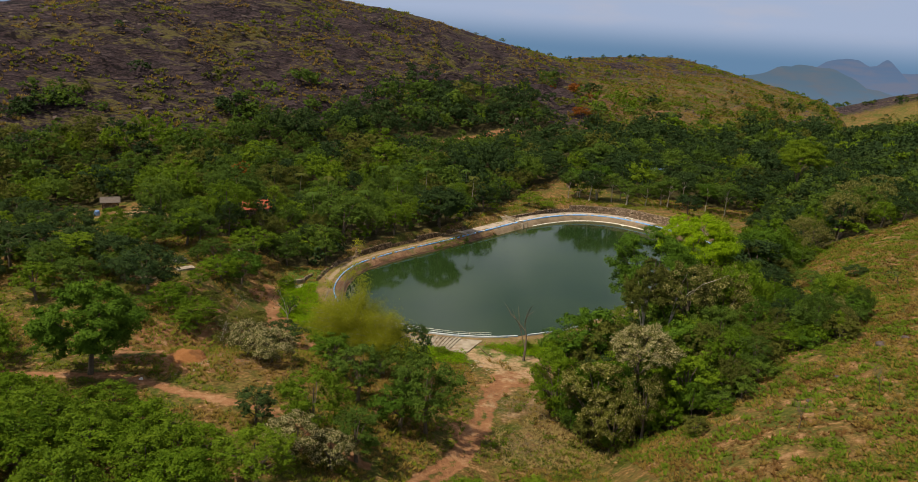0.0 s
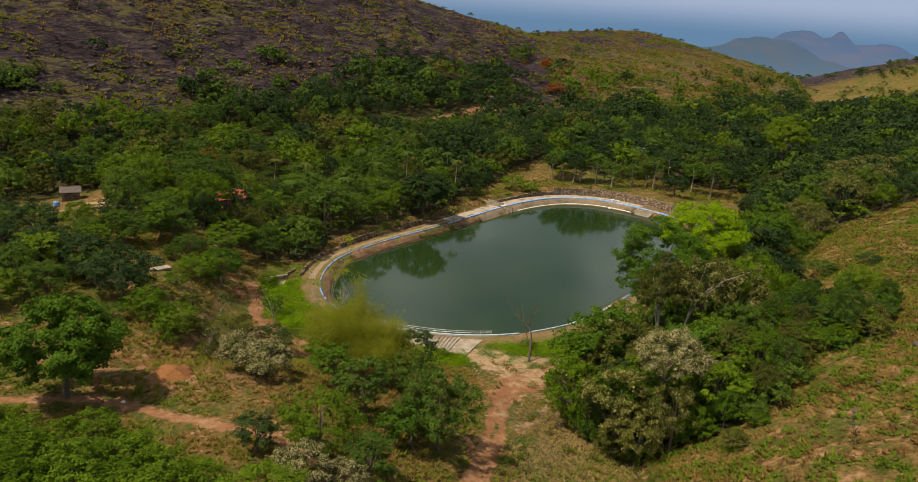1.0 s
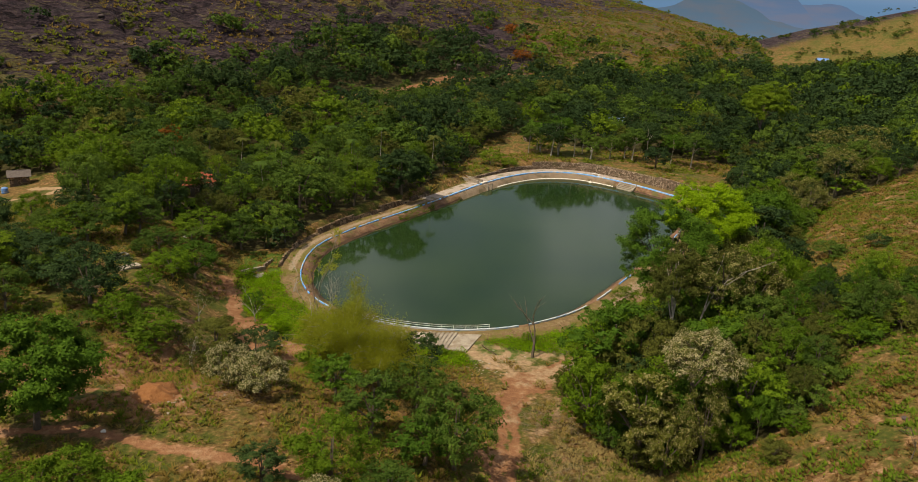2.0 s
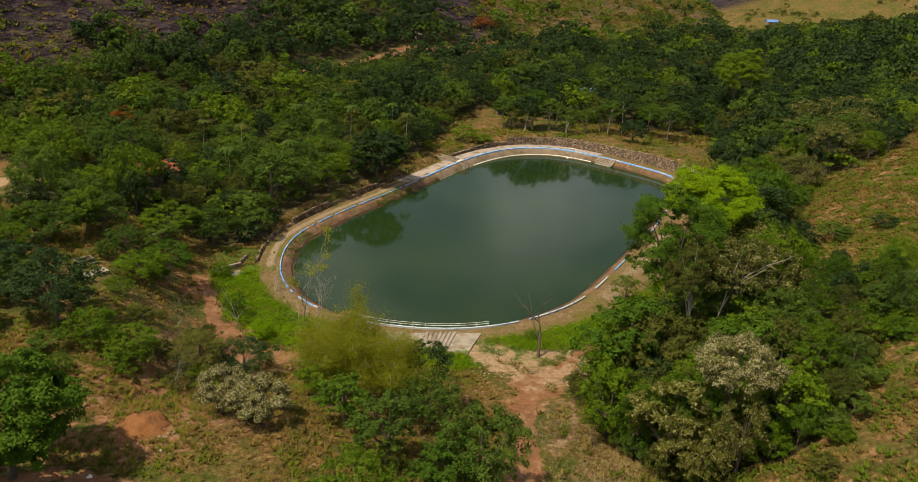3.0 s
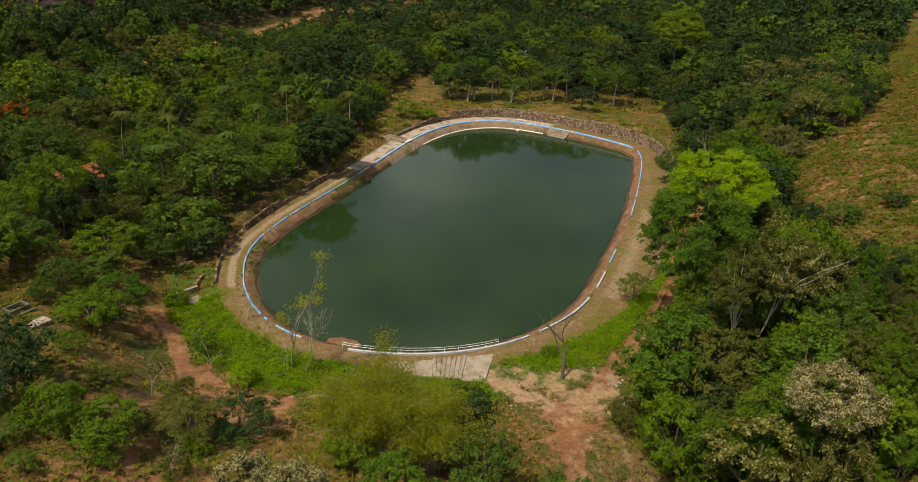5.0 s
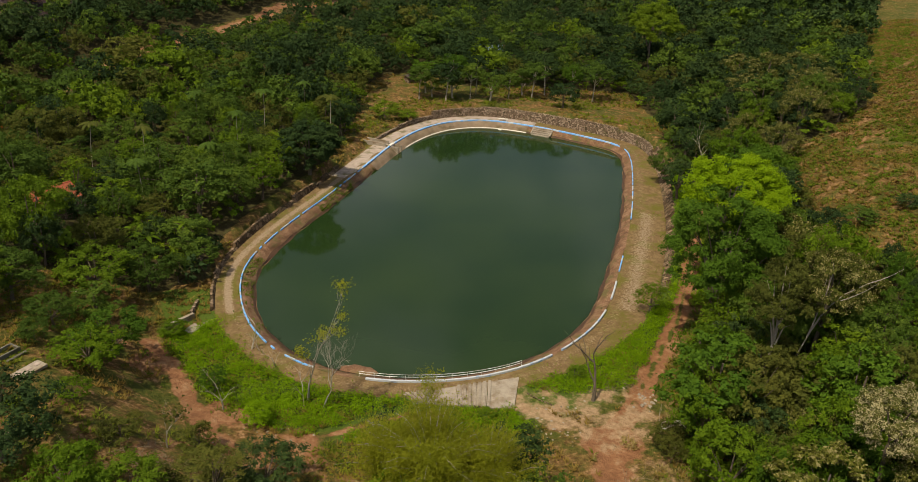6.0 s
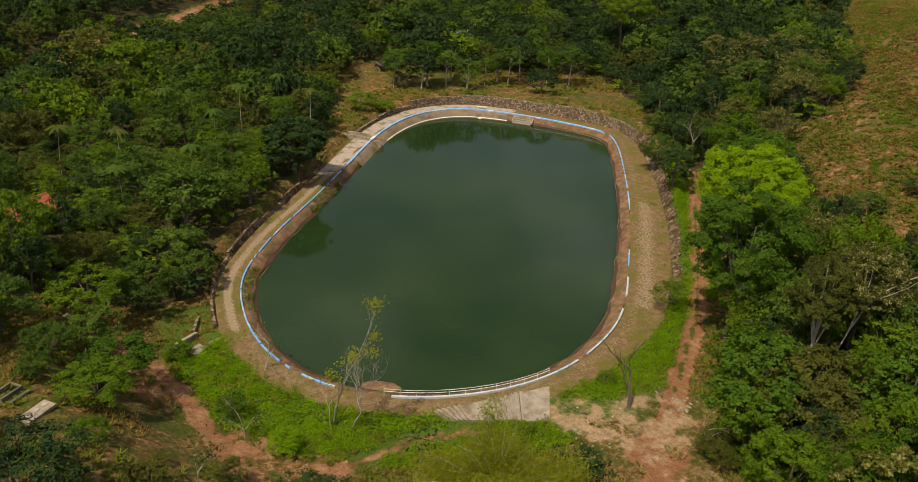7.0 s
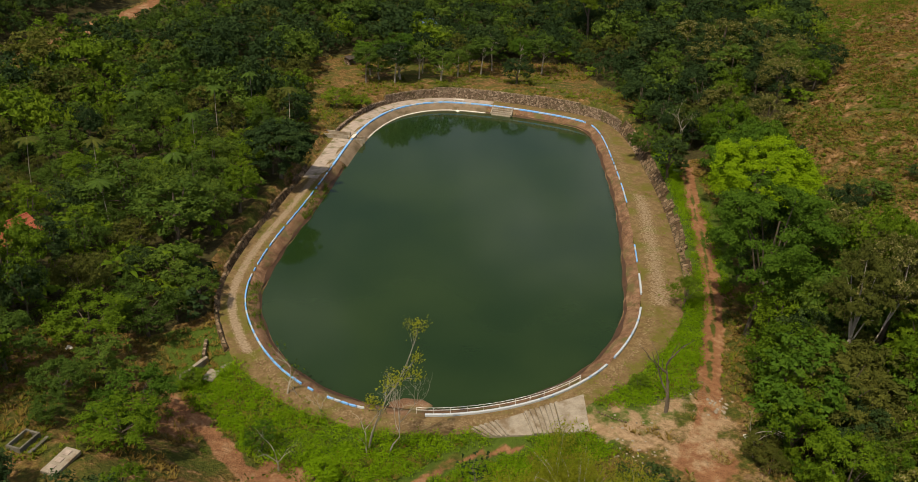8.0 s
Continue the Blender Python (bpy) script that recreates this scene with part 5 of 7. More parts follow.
def joined(key, kind, variant, x, y, height, radius, r, sink=0.0):
    verts, _, tone_of = crown_shape(kind, variant)
    a = r.uniform(0, 2 * np.pi)
    sx = radius / KINDS[kind]["spread"]
    rot = np.array([[np.cos(a), -np.sin(a), 0], [np.sin(a), np.cos(a), 0], [0, 0, 1]])
    far_quads.setdefault(key, []).append((verts * np.array([sx, sx, height / 10.0])) @ rot.T + np.array([x, y, h_at(x, y) - sink]))
    far_tint.setdefault(key, []).append(np.full(len(verts), r.random()))
    far_tuft.setdefault(key, []).append(tone_of)


for x, y in spots:
    hh = (r.uniform(5.0, 9.5) if r.random() < 0.78 else r.uniform(9.5, 13.5)) * (0.85 if y > 300 else 1)
    if np.hypot(x + 47.4, y - 185) < 4.2 or np.hypot(x + 97, y - 220) < 8 or np.hypot((x + 106) / 22, (y - 194) / 17) < 1 or (-128 < x < -86 and y > 272):
        continue
    if 60 < x and y < 260:
        hh *= 0.95
    rr = hh * r.uniform(0.30, 0.50)
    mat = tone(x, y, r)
    if kept < 190:
        kept += 1
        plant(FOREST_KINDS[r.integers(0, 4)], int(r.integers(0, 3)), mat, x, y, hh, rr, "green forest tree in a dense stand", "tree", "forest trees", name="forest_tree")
    else:
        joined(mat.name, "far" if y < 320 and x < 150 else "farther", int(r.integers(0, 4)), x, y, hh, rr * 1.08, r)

# undergrowth between the trunks
r = np.random.default_rng(44)
for x, y in scatter(FOREST, 5.2, 19):
    if y < 290 and x > -130 and line_distance(np.array([x]), np.array([y]), SAND_TRACK)[0] > 4:
        hh = r.uniform(1.6, 4.2)
        joined((LEAF_FOREST, LEAF_FRESH, LEAF_DARK)[r.integers(0, 3)].name, "shrub", int(r.integers(0, 4)), x, y, hh, hh * r.uniform(0.6, 0.9), r)

# scrub on the hill: dense at its foot, thinner upwards
r = np.random.default_rng(55)
for _ in range(5200):
    x, y = r.uniform(-260, 420), r.uniform(230, 800)
    ry, rh = ridge(x)
    foot = np.interp(x, [-300, -160, -60, 30, 120, 260, 500], [205, 222, 265, 332, 345, 430, 520])
    v = (y - foot) / (ry - foot)
    patchy = bumps(np.array(x), np.array(y), 22, 6.0)
    chance = ((0.6 if x < -35 else 0.95) * max(0, 1 - v * 2.6) + (0.10 + 0.22 * (x > 60)) * (patchy > 0.15)) * (0.25 if v > 0.75 else 1)
    if v < -0.05 or v > 1.0 or inside(FOREST, x, y) or r.random() > chance or (-126 < x < -86 and 272 < y < 318):
        continue
    if abs(line_distance(np.array([x]), np.array([y]), FAR_TRACK)[0]) < 5:
        continue
    hh = r.uniform(2.2, 6.5) * (0.6 if v > 0.4 else 1)
    mat = (LEAF_FOREST, LEAF_FOREST, LEAF_DARK, LEAF_OLIVE, LEAF_FRESH if x > 60 else LEAF_DARK, LEAF_RUST if r.random() < 0.12 else LEAF_OLIVE)[r.integers(0, 6)]
    joined(mat.name, "shrub", int(r.integers(0, 4)), x, y, hh, hh * r.uniform(0.5, 0.8), r)
# clumps of bushes in the hill's hollows
for cx, cy, reach, n, mat in ((-134.5, 287.8, 9, 16, LEAF_FOREST), (-144.1, 277.6, 7, 10, LEAF_DARK), (-55.4, 344.4, 6, 7, LEAF_FOREST), (-77.5, 304.7, 7, 10, LEAF_DARK), (-66.9, 301.2, 8, 10, LEAF_FOREST), (-41.2, 321.9, 9, 14, LEAF_FOREST), (-0.2, 381.4, 12, 18, LEAF_DARK),
                              (12.2, 362.7, 14, 26, LEAF_DARK), (66.9, 451.5, 7, 8, LEAF_FOREST), (75.2, 436.5, 8, 8, LEAF_RUST), (104.2, 437.3, 16, 16, LEAF_FRESH), (129.3, 453.3, 18, 20, LEAF_FRESH), (95.2, 478.2, 4, 5, LEAF_DARK)):
    for _ in range(n):
        x, y = r.normal(cx, reach * 0.6), r.normal(cy, reach * 0.6)
        hh = r.uniform(2.5, 6.0)
        joined(mat.name, "shrub", int(r.integers(0, 4)), x, y, hh, hh * r.uniform(0.5, 0.75), r)
# bushes along the hill's crest
for _ in range(34):
    x = r.uniform(10, 300)
    y = ridge(x)[0] - r.uniform(2, 18)
    hh = r.uniform(1.4, 4.2)
    joined((LEAF_FOREST, LEAF_DARK, LEAF_OLIVE)[r.integers(0, 3)].name, "shrub", int(r.integers(0, 4)), x, y, hh, hh * r.uniform(0.45, 0.75), r)
# woods on the next hill
for _ in range(1500):
    x, y = r.uniform(380, 720), r.uniform(690, 960)
    if bumps(np.array(x), np.array(y), 30, 4.0) > (0.25 if y > 870 else 0.0) and np.hypot(x - 498, y - 797) > 28:
        hh = r.uniform(2.0, 5.5)
        joined((LEAF_FOREST, LEAF_DARK, LEAF_OLIVE)[r.integers(0, 3)].name, "shrub", int(r.integers(0, 4)), x, y, hh, hh * r.uniform(0.5, 0.75), r)
for key, chunks in far_quads.items():
    ob = link_mesh("far_woods", quads_mesh("far_woods", np.concatenate(chunks), np.concatenate(far_tint[key]), np.concatenate(far_tuft[key]), 3), bpy.data.materials[key])
    tagged(ob, "distant woods and scrub on the hill's foot", "woods", kind="stuff")


# Low growth: grass, herbs, hill tussocks, boulders
def tuft_shape(r, blades, height, spread, width):
    a = r.uniform(0, 2 * np.pi, blades)
    out = np.stack([np.cos(a), np.sin(a), np.zeros(blades)], 1)
    side = np.stack([-np.sin(a), np.cos(a), np.zeros(blades)], 1)
    foot = out * r.uniform(0, spread * 0.4, (blades, 1))
    hgt = height * r.uniform(0.6, 1.2, (blades, 1))
    tip = foot + out * spread * r.uniform(0.4, 1.2, (blades, 1)) + np.array([0, 0, 1.0]) * hgt
    w = width * r.uniform(0.7, 1.3, (blades, 1))
    return np.stack([foot - side * w, foot + side * w, tip], 1).reshape(-1, 3)


r = np.random.default_rng(77)
TUFTS = [tuft_shape(r, 8, 0.42, 0.55, 0.075) for _ in range(6)]
SHORT = [tuft_shape(r, 5, 0.40, 0.6, 0.15) for _ in range(6)]
COVER = [lobed_crown(r, 0.62, 0.9, -0.1, 9, 104, 0.09, 0.06)[0] for _ in range(4)]
HERBS = [lobed_crown(r, 1.0, 0.8, -0.1, 9, 60, 0.14, 0.085)[0] for _ in range(4)]
TUSSOCK = [tuft_shape(r, 9, 1.1, 1.2, 0.35) for _ in range(4)]


def sow(name, shapes, xy, size, mat, label, category, seed):
    """Many small plants joined into one mesh."""
    r = np.random.default_rng(seed)
    xy = np.asarray(xy, float)
    z = ground(xy[:, 0], xy[:, 1])
    chunks, tint = [], []
    for (x, y), zz in zip(xy, z):
        s = shapes[r.integers(0, len(shapes))]
        a, k = r.uniform(0, 2 * np.pi), r.uniform(*size)
        c, d = math.cos(a) * k, math.sin(a) * k
        chunks.append(np.stack([s[:, 0] * c - s[:, 1] * d + x, s[:, 0] * d + s[:, 1] * c + y, s[:, 2] * k * r.uniform(0.7, 1.3) + zz], 1))
        tint.append(np.full(len(s), r.random()))
    ob = link_mesh(name, quads_mesh(name, np.concatenate(chunks), np.concatenate(tint), None, 3), mat)
    return tagged(ob, label, category, kind="stuff")


def area(x0, x1, y0, y1, n, test, seed):
    r = np.random.default_rng(seed)
    x, y = r.uniform(x0, x1, n), r.uniform(y0, y1, n)
    k = test(x, y)
    return np.stack([x[k], y[k]], 1)


APRON = [(-12, 129), (5.5, 127.5), (5.0, 124.2), (1.0, 119.7), (-10.5, 125)]
FORK = [(2.5, 126.5), (4.5, 122.5), (10.5, 119.5), (17.5, 118.5), (19, 114), (15.5, 110.5), (10.5, 102), (8, 96), (6.5, 91), (0.5, 91), (1, 101), (1.5, 112), (0.5, 118.8)]


def tracks(x, y):
    return np.minimum.reduce([line_distance(x, y, q) for q in (ROAD, SPUR, FOOTPATH, LOWER_TRACK, TRAIL)])


def off_pond(x, y, gap=0.5):
    d, i = rim_distance(x, y)
    return d > WALK_W[i] + gap


on_slope = lambda x, y: (slope_s(x, y) > 4) & ~inside(GROVE, x, y) & ~inside(FOREST, x, y)
patch = lambda x, y, s, k: 1.3 * value_noise(x, y, s * 1.6, int(k * 10)) + 0.5 * value_noise(x, y, s * 0.6, int(k * 10) + 1)
sow("slope_grass", SHORT, area(18, 200, 50, 230, 200000, lambda x, y: on_slope(x, y) & (0.3 * value_noise(x, y, 6, 31) + 0.9 * value_noise(x, y, 1.3, 34) + 0.2 * value_noise(x, y, 16, 35) > 0.0 + 0.2 * ss(110, 170, y)), 1), (0.4, 1.0), LEAF_SLOPE, "green grass tufts on reddish soil", "grass", 1)
sow("slope_straw", SHORT, area(18, 200, 50, 230, 120000, lambda x, y: on_slope(x, y) & (0.7 * value_noise(x, y, 9, 41) + 0.6 * value_noise(x, y, 2.2, 42) > -0.3), 41), (0.4, 1.0), LEAF_STRAW, "dry straw-coloured grass on the slope", "grass", 41)
sow("slope_herbs", HERBS, area(18, 200, 50, 230, 9000, lambda x, y: on_slope(x, y) & (0.8 * value_noise(x, y, 11, 43) + 0.5 * value_noise(x, y, 3.5, 44) > 0.15), 43), (0.35, 1.15), LEAF_SLOPE, "low green shrubs dotted over the slope", "shrubs", 43)
sow("slope_bracken", SHORT, area(18, 200, 50, 230, 90000, lambda x, y: on_slope(x, y) & (value_noise(x, y, 8, 32) + 0.4 * value_noise(x, y, 2.5, 33) > 0.0), 2), (0.3, 0.8), LEAF_BRACKEN, "rust-brown dead bracken on the slope", "bracken", 2)
open_left = lambda x, y: ~inside(APRON, x, y) & (slope_s(x, y) < 6) & ~inside(FOREST, x, y) & (tracks(x, y) > 1.4) & off_pond(x, y) & ~(inside(FORK, x, y) & (value_noise(x, y, 2.4, 51) < 0.45)) & (np.hypot((x + 39.3) / 2.6, (y - 95.3) / 3.2) > 1)
sow("meadow_grass", TUFTS, area(-95, 40, 55, 175, 24000, lambda x, y: open_left(x, y) & (patch(x, y, 6, 1.0) > -0.3), 3), (0.5, 1.2), LEAF_GRASS, "rough green meadow grass", "grass", 3)
sow("meadow_straw", TUFTS, area(-95, 40, 55, 175, 36000, lambda x, y: open_left(x, y) & (patch(x, y, 7, 2.0) > -0.25), 4), (0.5, 1.2), LEAF_STRAW, "dry straw-coloured meadow grass", "grass", 4)
sow("meadow_herbs", HERBS, area(-95, 30, 55, 175, 1300, lambda x, y: open_left(x, y) & (patch(x, y, 9, 7.0) > 0.05) & ((x < -15) | (y < 100)), 5), (0.3, 1.0), LEAF_LEFT, "low green herbs and seedlings", "herbs", 5)
sow("meadow_weeds", HERBS, area(-95, 30, 55, 175, 1400, lambda x, y: open_left(x, y) & (patch(x, y, 8, 9.0) > 0.1) & ((x < -15) | (y < 100)), 6), (0.3, 1.0), LEAF_OLIVE, "low olive-green weeds", "weeds", 6)
sow("roadside_hay", TUFTS, area(3, 19, 82, 114, 3600, lambda x, y: open_left(x, y) & ~inside(GROVE, x, y), 66), (0.4, 0.9), LEAF_HAY, "pale dry hay beside the dirt road", "grass", 66)


def dam_cover(x, y):
    d, i = rim_distance(x, y)
    w, h = WALK_W[i], BACK_H[i]
    right = (h >= 0.3) & (x > 20) & (y < 178) & (d < w + 6.5)
    return (d > w + np.where(right, 2.1, 0.4)) & ~((x < -22) & (y > 152)) & (((h < 0.7) & (d < 11.0)) | right) & (tracks(x, y) > 1.3) & ~inside(APRON, x, y) & ~inside(FORK, x, y)


sow("dam_creeper", COVER, area(-40, 75, 105, 180, 24000, dam_cover, 7), (0.6, 1.2), LEAF_COVER, "bright green creepers covering the dam", "creepers", 7)
sow("bank_grass", TUFTS, area(-30, 76, 118, 232, 16000, lambda x, y: (lambda d: (d > -1.6) & (d < -0.4) & (patch(x, y, 4, 2.0) > 0.1))(rim_distance(x, y)[0]), 8), (0.5, 1.0), LEAF_OLIVE, "sparse grass on the pond's inner bank", "grass", 8)
sow("bank_weeds", HERBS, area(-27, 15, 148, 212, 9000, lambda x, y: (lambda d: (d > -1.7) & (d < -0.2) & (patch(x, y, 5, 6.0) > 0.1))(rim_distance(x, y)[0]), 28), (0.3, 0.75), LEAF_FRESH, "green weeds along the pond's kerb", "weeds", 28)
sow("walk_grass", TUFTS, area(-32, 82, 116, 236, 16000, lambda x, y: (lambda q: (q[0] > 0.6) & (q[0] < WALK_W[q[1]] + 0.6) & (patch(x, y, 5, 8.0) > 0.25) & ~inside(APRON, x, y))(rim_distance(x, y)), 9), (0.4, 0.9), LEAF_GRASS, "patchy grass on the walkway", "grass", 9)
clearing = lambda x, y: ~inside(FOREST, x, y) & off_pond(x, y, 0.9)
sow("clearing_grass", TUFTS, area(0, 110, 195, 275, 7000, lambda x, y: clearing(x, y) & (patch(x, y, 6, 2.0) > -0.2), 10), (0.8, 1.6), LEAF_GRASS, "green grass in the clearing", "grass", 10)
sow("clearing_straw", TUFTS, area(0, 110, 195, 275, 5000, lambda x, y: clearing(x, y) & (patch(x, y, 6, 4.0) > 0.0), 11), (0.8, 1.6), LEAF_STRAW, "dry grass in the clearing", "grass", 11)


def on_hill(x, y):
    ry, rh = ridge(x)
    foot = np.interp(x, [-300, -160, -60, 30, 120, 260, 500], [205, 222, 265, 332, 345, 430, 520])
    v = (y - foot) / (ry - foot)
    return (v > 0.08) & (v < 1.02) & ~inside(FOREST, x, y)


sow("hill_tussocks", TUSSOCK, area(-260, 330, 250, 800, 52000, lambda x, y: on_hill(x, y) & (patch(x, y, 9, 2.0) > 0.3 - 0.3 * (x > 60)), 12), (0.35, 1.1), LEAF_STRAW, "dry golden tussocks on the rocky hill", "grass", 12)
sow("hill_grass", TUSSOCK, area(-260, 330, 250, 800, 56000, lambda x, y: on_hill(x, y) & (patch(x, y, 13, 5.0) > 0.3 - 0.4 * (x > 60)), 13), (0.35, 1.1), LEAF_GRASS, "olive-green grass on the rocky hill", "grass", 13)


def boulders(name, places, size, label, seed, mat):
    r = np.random.default_rng(seed)
    bm = bmesh.new()
    bmesh.ops.create_icosphere(bm, subdivisions=2, radius=1.0)
    v0 = np.array([v.co[:] for v in bm.verts])
    f0 = np.array([[v.index for v in f.verts] for f in bm.faces])
    bm.free()
    verts, faces = [], []
    z = ground(places[:, 0], places[:, 1])
    for (x, y), zz in zip(places, z):
        k = r.uniform(*size)
        w = v0 * (1 + 0.28 * np.sin(v0 @ r.normal(0, 2.2, (3, 1)) + r.uniform(0, 6)))
        w = w * np.array([1.3, 1.0, 0.62]) * k
        a = r.uniform(0, 6.3)
        w = w @ np.array([[math.cos(a), -math.sin(a), 0], [math.sin(a), math.cos(a), 0], [0, 0, 1]]).T + np.array([x, y, zz - 0.12 * k])
        faces.append(f0 + sum(map(len, verts)))
        verts.append(w)
    me = mesh_from(name, np.concatenate(verts), np.concatenate(faces))
    ob = link_mesh(name, me, mat, smooth=True)
    return tagged(ob, label, "boulders", kind="stuff")


boulders("hill_boulders", area(-260, 330, 250, 800, 4200, lambda x, y: on_hill(x, y) & (patch(x, y, 19, 7.0) > 0.0), 14), (0.35, 1.5), "dark weathered boulders on the rocky hill", 14, ROCK)
boulders("rubble", np.array([(16.5, 114.8) + d for d in np.random.default_rng(3).normal(0, 1.1, (26, 2))]), (0.08, 0.22), "heap of pale rubble beside the dirt road", 15, CONCRETE)
boulders("bank_stones", np.concatenate([np.array([(-35.5, 93.4) + d for d in np.random.default_rng(4).normal(0, 2.2, (50, 2))]), np.array([(3.1, 116.3) + d for d in np.random.default_rng(5).normal(0, 2.6, (60, 2))]),
                                       np.array([(-26.1, 126.2) + d for d in np.random.default_rng(6).normal(0, 3.0, (40, 2))])]), (0.05, 0.16), "scattered pale stones on bare earth", 16, CONCRETE)
for x, y, s in ((51.0, 85.4, 0.7), (54.2, 85.5, 0.55), (42.1, 78.5, 0.4), (36.5, 73.8, 0.35)):
    bm = bmesh.new()
    bmesh.ops.create_icosphere(bm, subdivisions=2, radius=s)
    for v in bm.verts:
        v.co *= 1 + 0.25 * math.sin(v.co.x * 3 + s * 9) * math.cos(v.co.y * 2.3)
        v.co.z *= 0.55
    ob = part("boulder", bm, ROCK, None, "dark boulder half sunk in the grassy slope", True)
    tagged(ob, category="boulder", group="slope boulders")
    ob.location = (x, y, h_at(x, y) + 0.1)


# The pond's fittings
def apron():
    """The sloping concrete slab below the dam's crest, with two flights of steps across it."""
    root = new("concrete_apron")
    tagged(root, "pale concrete apron with two flights of steps below the dam", "concrete apron")
    A, B = np.array([-11.0, 126.9]), np.array([4.0, 124.9])
    C, D = np.array([-10.2, 125.2]), np.array([0.6, 120.0])
    root.location = (*A, 0)
    lift = 0.6

    def at(u, v):
        p = (A + (B - A) * u) * (1 - v) + (C + (D - C) * u) * v
        return Vector((p[0] - A[0], p[1] - A[1], max(0.16 - 0.95 * v, h_at(*p) + 0.2)))

    def panel(u0, u1):
        verts, faces = [], []
        for i in range(7):
            for j in range(5):
                verts.append(at(u0 + (u1 - u0) * i / 6, j / 4))
        n0 = len(verts)
        verts += [v - Vector((0, 0, lift)) for v in verts]
        for i in range(6):
            for j in range(4):
                a = i * 5 + j
                faces.append((a, a + 1, a + 6, a + 5))
        rim_ids = [i * 5 for i in range(7)] + [30 + j for j in range(1, 5)] + [i * 5 + 4 for i in range(5, -1, -1)] + [j for j in range(3, 0, -1)]
        for a, b in zip(rim_ids, rim_ids[1:] + rim_ids[:1]):
            faces.append((a, b, b + n0, a + n0))
        link_mesh("slab", mesh_from("slab", verts, faces), CONCRETE, root)

    for u0, u1 in ((0.0, 0.2), (0.205, 0.44), (0.445, 0.72), (0.725, 1.0)):
        panel(u0, u1)
    for u in (0.015, 0.06, 0.105, 0.15, 0.195, 0.455, 0.50, 0.545, 0.59, 0.635, 0.68, 0.725):
        verts = []
        for v in (0.0, 0.33, 0.66, 1.0):
            for du, up in ((0.0, -0.1), (0.0, 0.22), (0.026, 0.16), (0.026, -0.1)):
                verts.append(at(u + du, v) + Vector((0, 0, up)))
        faces = [(4 * i + j, 4 * i + 4 + j, 4 * i + 4 + (j + 1) % 4, 4 * i + (j + 1) % 4) for i in range(3) for j in range(4)] + [(0, 1, 2, 3), (15, 14, 13, 12)]
        link_mesh("step", mesh_from("step", verts, faces), CONCRETE, root)


apron()


def drain_blocks():
    """A row of small stone blocks beside the apron."""
    root = new("drain_blocks")
    tagged(root, "row of small dark stone blocks beside the apron", "blocks")
    root.location = (3.6, 121.8, h_at(3.6, 121.8))
    for k in range(9):
        x, y = 3.6 + 0.19 * k, 121.8 - 0.36 * k
        box_part("block", (0.26, 0.2, 0.16), (x - 3.6, y - 121.8, h_at(x, y) - h_at(3.6, 121.8) + 0.12), STONE, root, -60 + 7 * (k % 3))


drain_blocks()


def handrail():
    """The white pipe rail along the near kerb."""
    root = new("handrail")
    tagged(root, "white pipe handrail along the pond's near edge", "handrail")
    i, j = stretch((5.2, 128.5), (-14.9, 133.0))
    ids = [k % RIM_N for k in range(i, j + 1)]
    root.location = (*rim[ids[0]], 0)
    pts = [Vector((*(rim[k] - out_rim[k] * 0.55 - rim[ids[0]]), 0)) for k in ids]
    for h in (0.42, 0.75):
        v, f = tube([p + Vector((0, 0, h)) for p in pts], [0.035] * len(pts), 6)
        link_mesh("rail", mesh_from("rail", v, f), WHITE, root)
    for p in pts[::2]:
        v, f = tube([p + Vector((0, 0, -0.2)), p + Vector((0, 0, 0.77))], [0.03, 0.03], 6)
        link_mesh("post", mesh_from("post", v, f), WHITE, root)


handrail()


def pond_steps():
    """Steps down to the water, with cheeks."""
    k = rim_index(63.6, 217.5)
    root = new("pond_steps")
    tagged(root, "weathered concrete steps leading down into the pond", "steps")
    root.matrix_basis = pose(rim[k][0], rim[k][1], 0, 0, 0, math.degrees(math.atan2(tan_rim[k][1], tan_rim[k][0])))
    for n_ in range(5):
        box_part("step", (4.6, 0.62, 0.3), (0, -0.25 - 0.55 * n_, 0.02 - 0.3 * n_), CONCRETE, root)
    for sx in (-2.45, 2.45):
        bm = bmesh.new()
        box_bm(bm, (0.3, 2.6, 0.45), pose(sx, -1.2, -0.4, 26), 0.03)
        part("cheek", bm, CONCRETE, root)


pond_steps()


